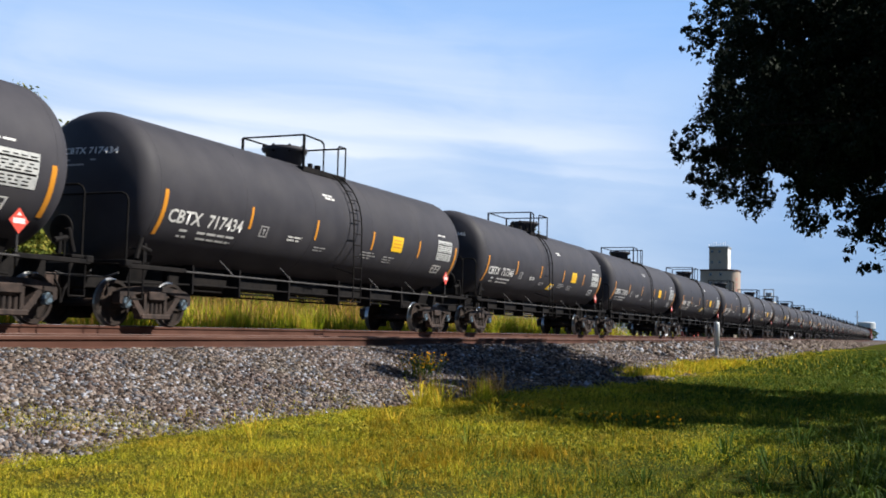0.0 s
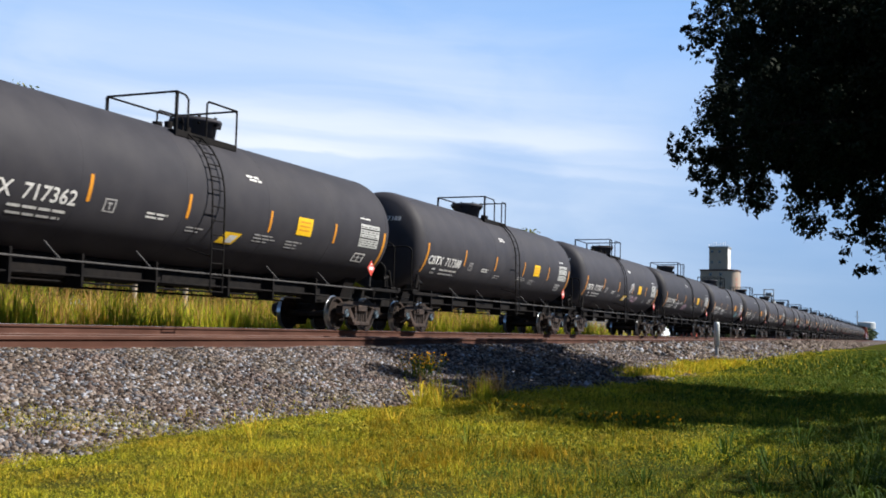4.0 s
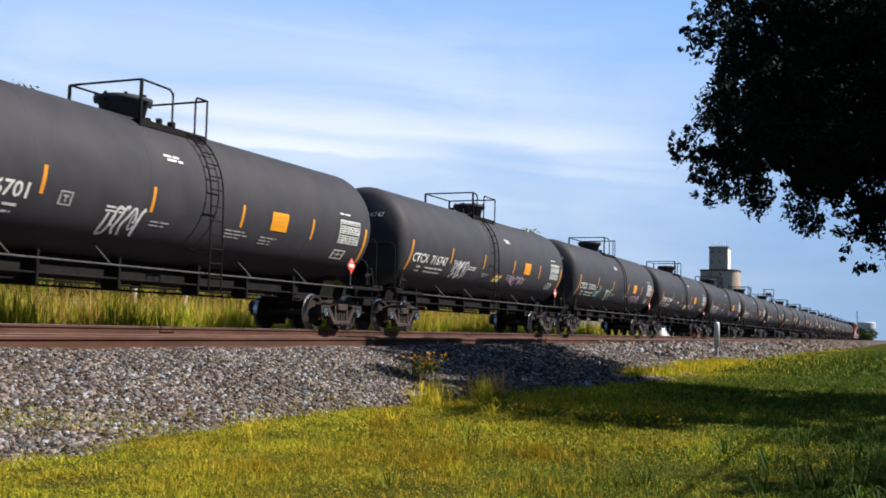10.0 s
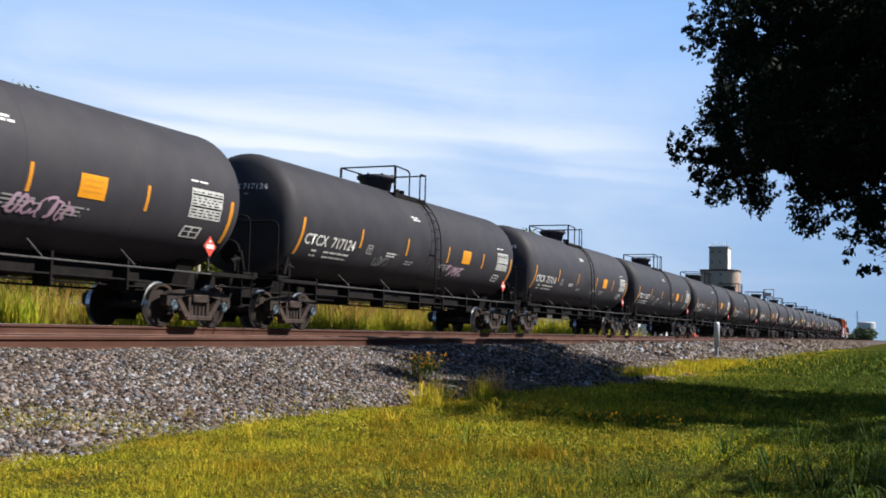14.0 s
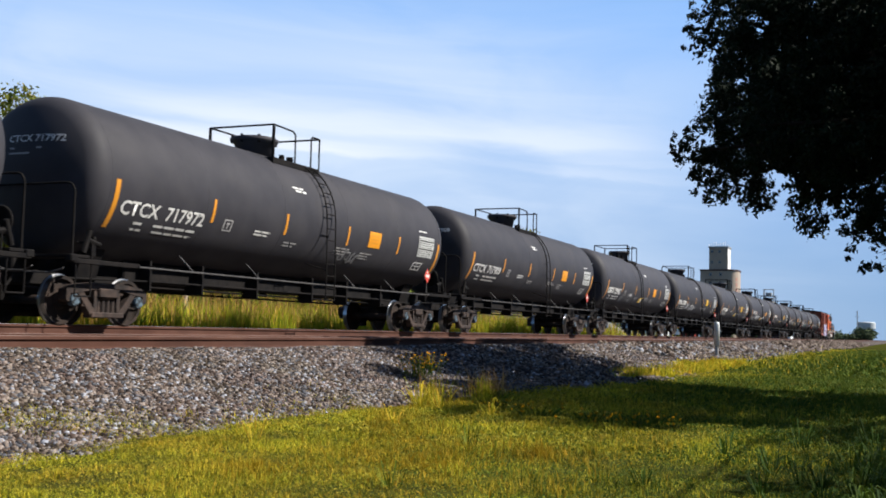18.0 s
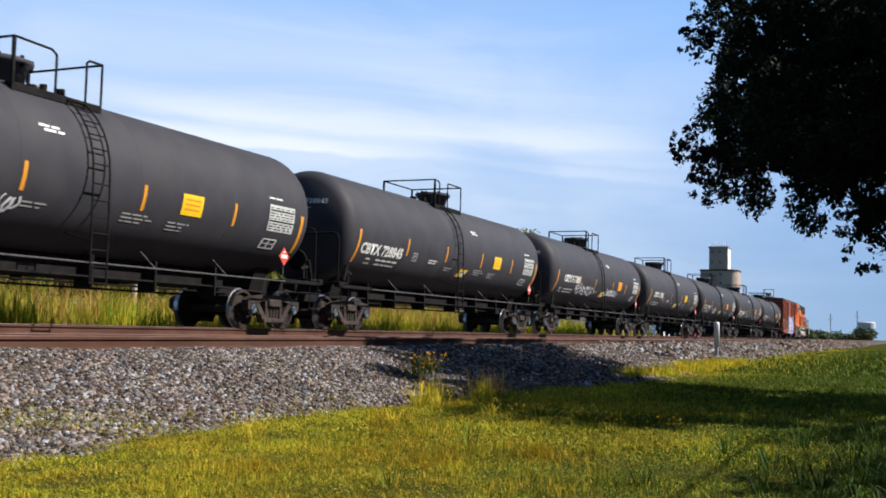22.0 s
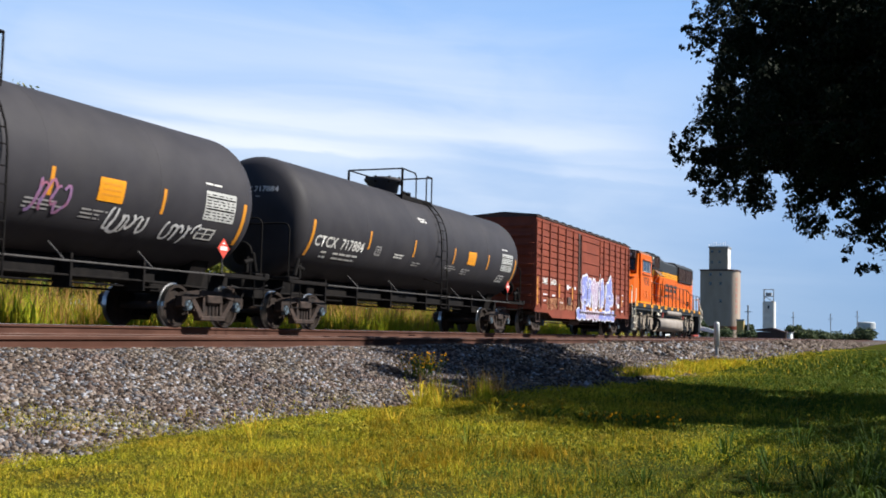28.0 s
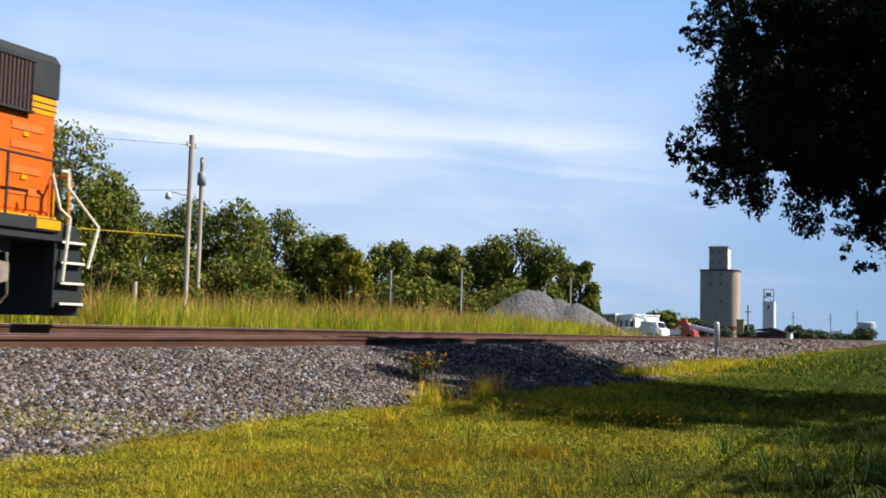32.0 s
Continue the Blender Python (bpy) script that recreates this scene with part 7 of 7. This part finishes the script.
def scatter_grass(name, pick, count, height, width, material, seed, zfun, label, lean=0.45):
    """Blades of grass: two-piece tapering strips that bend over, one joined sheet of many."""
    rg = np.random.RandomState(seed)
    pts = pick(rg, count)
    n = len(pts)
    z = np.array([zfun(float(a), float(b)) for a, b in pts])
    h = height * (0.45 + 0.9 * rg.rand(n))
    patchy = np.array([noise.noise((float(a) * 0.8, float(b) * 0.8, 9.0)) for a, b in pts])
    tuft = np.array([noise.noise((float(a) * 3.1, float(b) * 3.1, 4.0)) for a, b in pts])
    h *= np.clip(1 + 0.7 * patchy + 0.9 * tuft, 0.3, 2.4)
    w = width * (0.6 + 0.8 * rg.rand(n))
    az = rg.rand(n) * 6.283
    side = np.stack([np.cos(az), np.sin(az), np.zeros(n)], -1)
    ln = rg.rand(n) * lean
    la = rg.rand(n) * 6.283
    tip = np.stack([np.cos(la) * ln * h, np.sin(la) * ln * h, h * (1 - 0.3 * ln)], -1)
    base = np.stack([pts[:, 0], pts[:, 1], z - 0.02], -1)
    mid = base + tip * np.array([0.28, 0.28, 0.66])
    top = base + tip
    sw = side * w[:, None] * 0.5
    v = np.stack([base - sw, base + sw, mid + sw * 0.8, mid - sw * 0.8, top + sw * 0.12, top - sw * 0.12], 1)
    k = 6 * np.arange(n)[:, None]
    q = np.concatenate([k + np.array([[0, 1, 2, 3]]), k + np.array([[3, 2, 4, 5]])], 0)
    ob = fast_mesh(name, v.reshape(-1, 3), q, material)
    return tagged(ob, label, "grass", kind="stuff")


def near_meadow(x0, x1, y_lo, y_hi, dry):
    """Places on the meadow; the dry grass keeps to the side of the bank, the green to the shade."""
    def pick(rg, n):
        x = x0 + (x1 - x0) * rg.rand(n)
        y = y_lo + (y_hi - y_lo) * rg.rand(n)
        edge = np.array([6.75 + toe(float(a)) + 0.7 * noise.noise((float(a) * 0.35, 2.0, 5.0)) for a in x])
        keep = (y < edge + 0.35 * rg.normal(size=n)) & (y < 0.95 * x + 3.0) & (y > 0.0 * x - 2.5 - 0.0)
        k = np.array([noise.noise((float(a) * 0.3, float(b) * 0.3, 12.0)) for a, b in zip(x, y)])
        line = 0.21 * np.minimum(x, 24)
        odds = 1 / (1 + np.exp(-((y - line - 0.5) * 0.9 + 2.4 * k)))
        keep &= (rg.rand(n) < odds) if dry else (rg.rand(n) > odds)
        return np.stack([x[keep], y[keep]], -1)
    return pick


def both_z(x, y):
    return max(ground_z(x, y), bed_z(y) if y > 6.3 else -1)


for k, m in enumerate((M_STONE, M_STONE_BLUE)):
    n = (1.15, 0.36)[k]
    scatter_stones("ballast_stones", 4.5, 12.0, 6.2, 9.85, int(44000 * n), 0.031, 1 + 10 * k, m)
    scatter_stones("ballast_stones", 12.0, 20.0, 6.2, 9.85, int(40000 * n), 0.034, 2 + 10 * k, m)
    scatter_stones("ballast_stones", 20.0, 36.0, 6.2, 9.85, int(26000 * n), 0.052, 3 + 10 * k, m)
    scatter_stones("ballast_stones", 36.0, 80.0, 6.2, 9.85, int(9000 * n), 0.11, 4 + 10 * k, m)
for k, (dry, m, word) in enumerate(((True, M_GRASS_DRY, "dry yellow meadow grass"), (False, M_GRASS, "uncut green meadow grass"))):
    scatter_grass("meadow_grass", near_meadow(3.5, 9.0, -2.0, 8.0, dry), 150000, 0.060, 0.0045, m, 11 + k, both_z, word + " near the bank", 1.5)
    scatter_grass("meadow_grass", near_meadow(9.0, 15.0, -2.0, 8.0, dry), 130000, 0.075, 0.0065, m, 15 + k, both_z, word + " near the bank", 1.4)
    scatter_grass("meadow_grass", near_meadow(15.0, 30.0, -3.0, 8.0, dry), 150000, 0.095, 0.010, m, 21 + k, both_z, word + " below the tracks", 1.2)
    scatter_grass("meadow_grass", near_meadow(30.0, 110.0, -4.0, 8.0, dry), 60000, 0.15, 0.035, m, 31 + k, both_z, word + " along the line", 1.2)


def scatter_leaves(name, pick, count, size, rise, material, seed, label):
    """Low broad leaves of clover and weeds between the blades, tilted every way, one joined sheet of many."""
    rg = np.random.RandomState(seed)
    pts = pick(rg, count)
    n = len(pts)
    z = np.array([both_z(float(a), float(b)) for a, b in pts])
    tuft = np.array([noise.noise((float(a) * 2.3, float(b) * 2.3, 6.0)) for a, b in pts])
    c = np.stack([pts[:, 0], pts[:, 1], z + rise * rg.rand(n) * np.clip(1 + 1.3 * tuft, 0.2, 2.2)], -1)
    up = rg.normal(size=(n, 3)) * 0.55 + np.array([0, 0, 1.0])
    up /= np.linalg.norm(up, axis=1)[:, None]
    a = np.cross(up, rg.normal(size=(n, 3)))
    a /= np.linalg.norm(a, axis=1)[:, None] + 1e-9
    b = np.cross(up, a)
    r = (size * (0.5 + rg.rand(n)))[:, None]
    v = np.stack([c - b * r, c + a * r * 0.55 + up * r * 0.15, c + b * r, c - a * r * 0.55 + up * r * 0.15], 1)
    ob = fast_mesh(name, v.reshape(-1, 3), np.arange(4 * n).reshape(n, 4), material)
    return tagged(ob, label, "weeds", kind="stuff")


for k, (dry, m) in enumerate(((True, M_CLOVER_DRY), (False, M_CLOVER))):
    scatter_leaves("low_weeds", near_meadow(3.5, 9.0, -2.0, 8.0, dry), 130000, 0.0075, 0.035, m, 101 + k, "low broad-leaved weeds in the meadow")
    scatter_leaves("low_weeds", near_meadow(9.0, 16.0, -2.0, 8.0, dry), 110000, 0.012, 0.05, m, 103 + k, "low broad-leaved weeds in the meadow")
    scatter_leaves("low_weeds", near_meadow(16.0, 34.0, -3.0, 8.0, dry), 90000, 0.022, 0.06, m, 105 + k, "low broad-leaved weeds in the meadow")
scatter_stones("ballast_stones", 80.0, 220.0, 6.2, 9.85, 9000, 0.2, 41, M_STONE)


def round_camera(rg, n):
    x, y = -14 + 17.6 * rg.rand(n), -9 + 15 * rg.rand(n)
    return np.stack([x, y], -1)


def right_side(rg, n):
    x, y = 3.5 + 60 * rg.rand(n), -12 + 9.5 * rg.rand(n)
    return np.stack([x, y], -1)


scatter_grass("meadow_grass", round_camera, 70000, 0.12, 0.011, M_GRASS, 81, both_z, "uncut green meadow grass round the camera", 0.8)
scatter_grass("meadow_grass", right_side, 70000, 0.14, 0.016, M_GRASS, 82, both_z, "uncut green meadow grass under the trees", 0.8)


def far_strip(x0, x1, y0, y1):
    def pick(rg, n):
        x = x0 + (x1 - x0) * rg.rand(n)
        y = y0 + (y1 - y0) * rg.rand(n) ** 1.3
        # the strip gives way to the gravel yard further along the line, and thins out in clumps
        edge = 0.285 + 0.03 * rg.normal(size=n)
        gap = np.array([noise.noise((float(a) * 0.5, float(b) * 0.5, 21.0)) for a, b in zip(x, y)])
        keep = (y > edge * x) & (rg.rand(n) < 0.62 + 0.9 * gap)
        return np.stack([x[keep], y[keep]], -1)
    return pick


def patch_pick(rg, n):
    a, r = rg.rand(n) * 6.283, rg.rand(n) ** 0.5
    return np.stack([33 + 9.5 * r * np.cos(a), 5.9 + 0.85 * r * np.sin(a) + 0.02 * r], -1)


scatter_grass("meadow_grass", patch_pick, 22000, 0.20, 0.022, M_GRASS_DRY, 51, both_z, "dry yellow grass patch at the ballast foot", 0.6)
scatter_grass("tall_grass", far_strip(14, 70, 18.9, 34.0), 105000, 0.98, 0.028, M_GRASS_TALL, 14, ground_z, "tall seeding grass beyond the track", 0.7)
scatter_grass("tall_grass", far_strip(50, 130, 20.0, 44.0), 75000, 1.0, 0.055, M_GRASS_TALL, 15, ground_z, "tall seeding grass beyond the track", 0.7)


def tinted(cx, cy, rx, ry, turn):
    """Places in loose drifts round a spot of the meadow."""
    def pick(rg, n):
        a, r = rg.rand(n) * 6.283, np.abs(rg.normal(size=n)) * 0.6
        x, y = rx * r * np.cos(a), ry * r * np.sin(a)
        c, q = math.cos(turn), math.sin(turn)
        return np.stack([cx + x * c - y * q, cy + x * q + y * c], -1)
    return pick


for k, (cx, cy, rx, ry, n) in enumerate(((9.2, 4.2, 1.7, 0.8, 3400), (7.6, 3.4, 1.1, 0.7, 2600), (10.6, 5.2, 1.4, 0.6, 2000), (8.6, 2.8, 1.2, 0.6, 1500), (6.8, 4.4, 0.9, 0.5, 900), (11.5, 4.0, 1.3, 0.5, 1200), (14.5, 6.1, 1.6, 0.4, 1600), (29, 5.6, 3.0, 0.5, 1200))):
    scatter_grass("seed_grass", tinted(cx, cy, rx * 1.3, ry * 1.3, 0.4), n * 2 // 3, 0.085, 0.007, M_ORANGE_GRASS, 70 + k, both_z, "ripe orange seed heads in the meadow", 0.8)
scatter_grass("tall_grass", far_strip(14, 60, 20.0, 32.0), 34000, 1.18, 0.026, M_GRASS_SEED, 16, ground_z, "brown seed stems over the tall grass", 0.5)
scatter_grass("tall_grass", far_strip(50, 130, 20.0, 44.0), 28000, 1.15, 0.05, M_GRASS_SEED, 17, ground_z, "brown seed stems over the tall grass", 0.5)


def clump(pts, spread, count, h, seed, label, petals=60):
    """A weed clump with thin stems, and orange-yellow flower heads on some of them."""
    for k, (x, y) in enumerate(pts):
        t = thing("flower_clump", pose(x, y, both_z(x, y)), label, "wildflowers", "wildflower clumps in the grass")
        rnd = random.Random(seed + k)
        stems, heads = [], bmesh.new()
        for j in range(count):
            a, r = rnd.uniform(0, 6.28), spread * rnd.random() ** 0.7
            bx, by = r * 0.4 * math.cos(a), r * 0.4 * math.sin(a)
            tx, ty, tz = r * math.cos(a), r * math.sin(a), h * rnd.uniform(0.5, 1.1)
            stems.append([(bx, by, -0.03), ((bx + tx) / 2, (by + ty) / 2, tz * 0.6), (tx, ty, tz)])
            if j < petals:
                bmesh.ops.create_cone(heads, cap_ends=True, segments=6, radius1=0.017, radius2=0.008, depth=0.014, matrix=Matrix.Translation((tx, ty, tz)) @ Euler((rnd.uniform(-1, 1), rnd.uniform(-1, 1), 0)).to_matrix().to_4x4())
        st = part("foliage", rods(stems, 0.004, 4), M_GRASS, t, "thin green stems")
        st["kind"] = "stuff"
        fl = part("bloom", heads, M_FLOWER, t, "orange-yellow flower heads")
        fl["kind"] = "stuff"


clump(((16.2, 7.35), (16.7, 7.4), (15.8, 7.3)), 0.36, 32, 0.40, 3, "clump of orange-yellow wildflowers on the ballast")
clump(((16.3, 6.4), (15.4, 5.8), (13.4, 4.9), (12.5, 4.1), (12.0, 3.3), (11.8, 3.0), (11.8, 2.75), (12.4, 2.65)), 0.42, 40, 0.16, 20, "clump of orange-yellow wildflowers at the grass edge", 12)


for k, (cx, cy, n, h) in enumerate(((15.9, 6.05, 500, 0.42), (15.2, 5.8, 300, 0.30), (14.9, 6.5, 300, 0.26), (13.5, 6.0, 300, 0.26))):
    scatter_grass("seed_grass", tinted(cx, cy, 0.5, 0.25, 0.2), n, h, 0.009, M_GRASS_SEED if k % 2 == 0 else M_GRASS_DRY, 90 + k, both_z, "dry brown seeding weeds at the ballast foot", 0.7)


def weed(x, y, n, h, seed):
    t = thing("weed_tuft", pose(x, y, both_z(x, y)), "coarse tuft of long arching grass", "weed", "weed tufts in the meadow")
    rg = np.random.RandomState(seed)
    a = rg.rand(n) * 6.283
    L = h * (0.6 + 0.7 * rg.rand(n))
    o = np.stack([np.cos(a), np.sin(a), np.zeros(n)], -1)
    s = np.stack([-np.sin(a), np.cos(a), np.zeros(n)], -1) * 0.0034
    up = np.array([0, 0, 1.0])
    out, rise = (0.35 + 0.75 * rg.rand(n))[:, None] * L[:, None], (0.25 + 0.45 * rg.rand(n))[:, None] * L[:, None]
    tip = rise * (0.6 + 0.6 * rg.rand(n))[:, None]
    root = o * (0.10 * rg.rand(n))[:, None]
    v = np.stack([root - s, root + s, root + o * out * 0.45 + s * 1.3 + up * rise, root + o * out * 0.45 - s * 1.3 + up * rise, root + o * out + s * 0.2 + up * tip, root + o * out - s * 0.2 + up * tip], 1)
    k = 6 * np.arange(n)[:, None]
    q = np.concatenate([k + np.array([[0, 1, 2, 3]]), k + np.array([[3, 2, 4, 5]])], 0)
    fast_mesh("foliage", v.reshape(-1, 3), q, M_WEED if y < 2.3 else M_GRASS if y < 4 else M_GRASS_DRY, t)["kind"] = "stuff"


for k, (x, y, n, h) in enumerate(((13.2, 6.0, 60, 0.5), (13.0, 5.6, 50, 0.42), (8.3, 5.4, 26, 0.36), (8.0, 0.55, 70, 0.30), (8.3, 0.2, 80, 0.34), (9.4, 1.4, 30, 0.34), (7.6, 1.7, 26, 0.3), (15.2, 6.5, 40, 0.5), (24, 3.6, 60, 0.5), (9.0, 0.4, 40, 0.4), (10.6, 0.9, 40, 0.4), (6.9, 0.12, 70, 0.3), (7.2, 0.25, 60, 0.26), (7.9, 0.32, 60, 0.32), (8.2, 0.7, 50, 0.28), (7.3, 0.5, 50, 0.24), (7.7, 0.0, 60, 0.3), (8.8, -0.1, 70, 0.34), (7.5, 0.9, 34, 0.26), (8.6, 0.95, 34, 0.3), (9.8, 0.25, 60, 0.36), (7.0, 0.7, 30, 0.2), (11.4, 0.3, 50, 0.34), (10.4, 5.0, 26, 0.3), (12.2, 4.6, 30, 0.34), (6.6, 3.2, 18, 0.24), (9.0, 3.6, 16, 0.3))):
    weed(x, y, n, h, 40 + k)

# ---- what moves ----
# metres that the train has run at each second
RUN = ((0, 0.86), (1, 15.2), (2, 30.82), (3, 45.19), (4, 60.4), (5, 75.5), (6, 90.58), (7, 106.11), (8, 120.73), (9, 136.4), (10, 152.05), (11, 166.78), (12, 182.33), (13, 196.93), (14, 212.7), (15, 227.9), (16, 243.2), (17, 259.0), (18, 273.8), (19, 289.55), (20, 305.34), (21, 320.4), (22, 336.43), (23, 351.45), (24, 367.63), (25, 382.55), (26, 398.4), (27, 413.9), (28, 429.4), (29, 445.5), (30, 460.66), (31, 476.69), (32, 492.72))


SWAY = (0.0, 0.5, 0.9, 0.2, -0.6, -0.9, -0.2, 0.7, 0.3, -0.5, -1.0, -0.3, 0.6, 1.0, 0.1, -0.7, -0.4)


def spin(sets, r):
    """Turns the wheelsets as the train rolls. Alike wheelsets share one set of keys."""
    first = sets[0]
    p = first.matrix_basis.translation.copy()
    rows = []
    for k in range(961):
        t = k / 30
        i = min(31, int(t))
        s = RUN[i][1] + (RUN[i + 1][1] - RUN[i][1]) * (t - i)
        rows.append((t, Matrix.Translation(p) @ Matrix.Rotation(-s / r, 4, "Y")))
    walk(first, rows)
    act, slot = first.animation_data.action, first.animation_data.action_slot
    for ob in sets[1:]:
        ob.rotation_mode = "QUATERNION"
        ob.animation_data_create()
        ob.animation_data.action = act
        ob.animation_data.action_slot = slot


def motions():
    # wheels
    groups = {}
    for ob, _ in train:
        for tr in ob.children:
            for w in tr.children:
                if w.name.startswith("wheelset"):
                    q = w.matrix_basis.translation
                    groups.setdefault((round(q.x, 3), round(q.z, 3)), []).append(w)
    for (_, r), sets in groups.items():
        spin(sets, r)
    # boughs stir in the wind
    for ob, c, k in crown_parts:
        rows = []
        for j in range(17):
            a, b = SWAY[(j + k) % 17], SWAY[(2 * j + 3 * k) % 17]
            rows.append((j * 2.0, pose(c.x + 0.05 * a, c.y + 0.05 * b, c.z + 0.03 * a, 0.9 * a, 0.9 * b, 0.5 * a)))
        walk(ob, rows)
    for ob, x in train:
        walk(ob, [(t, pose(x - s, TRAIN_Y, TRAIN_TOP)) for t, s in RUN])


motions()
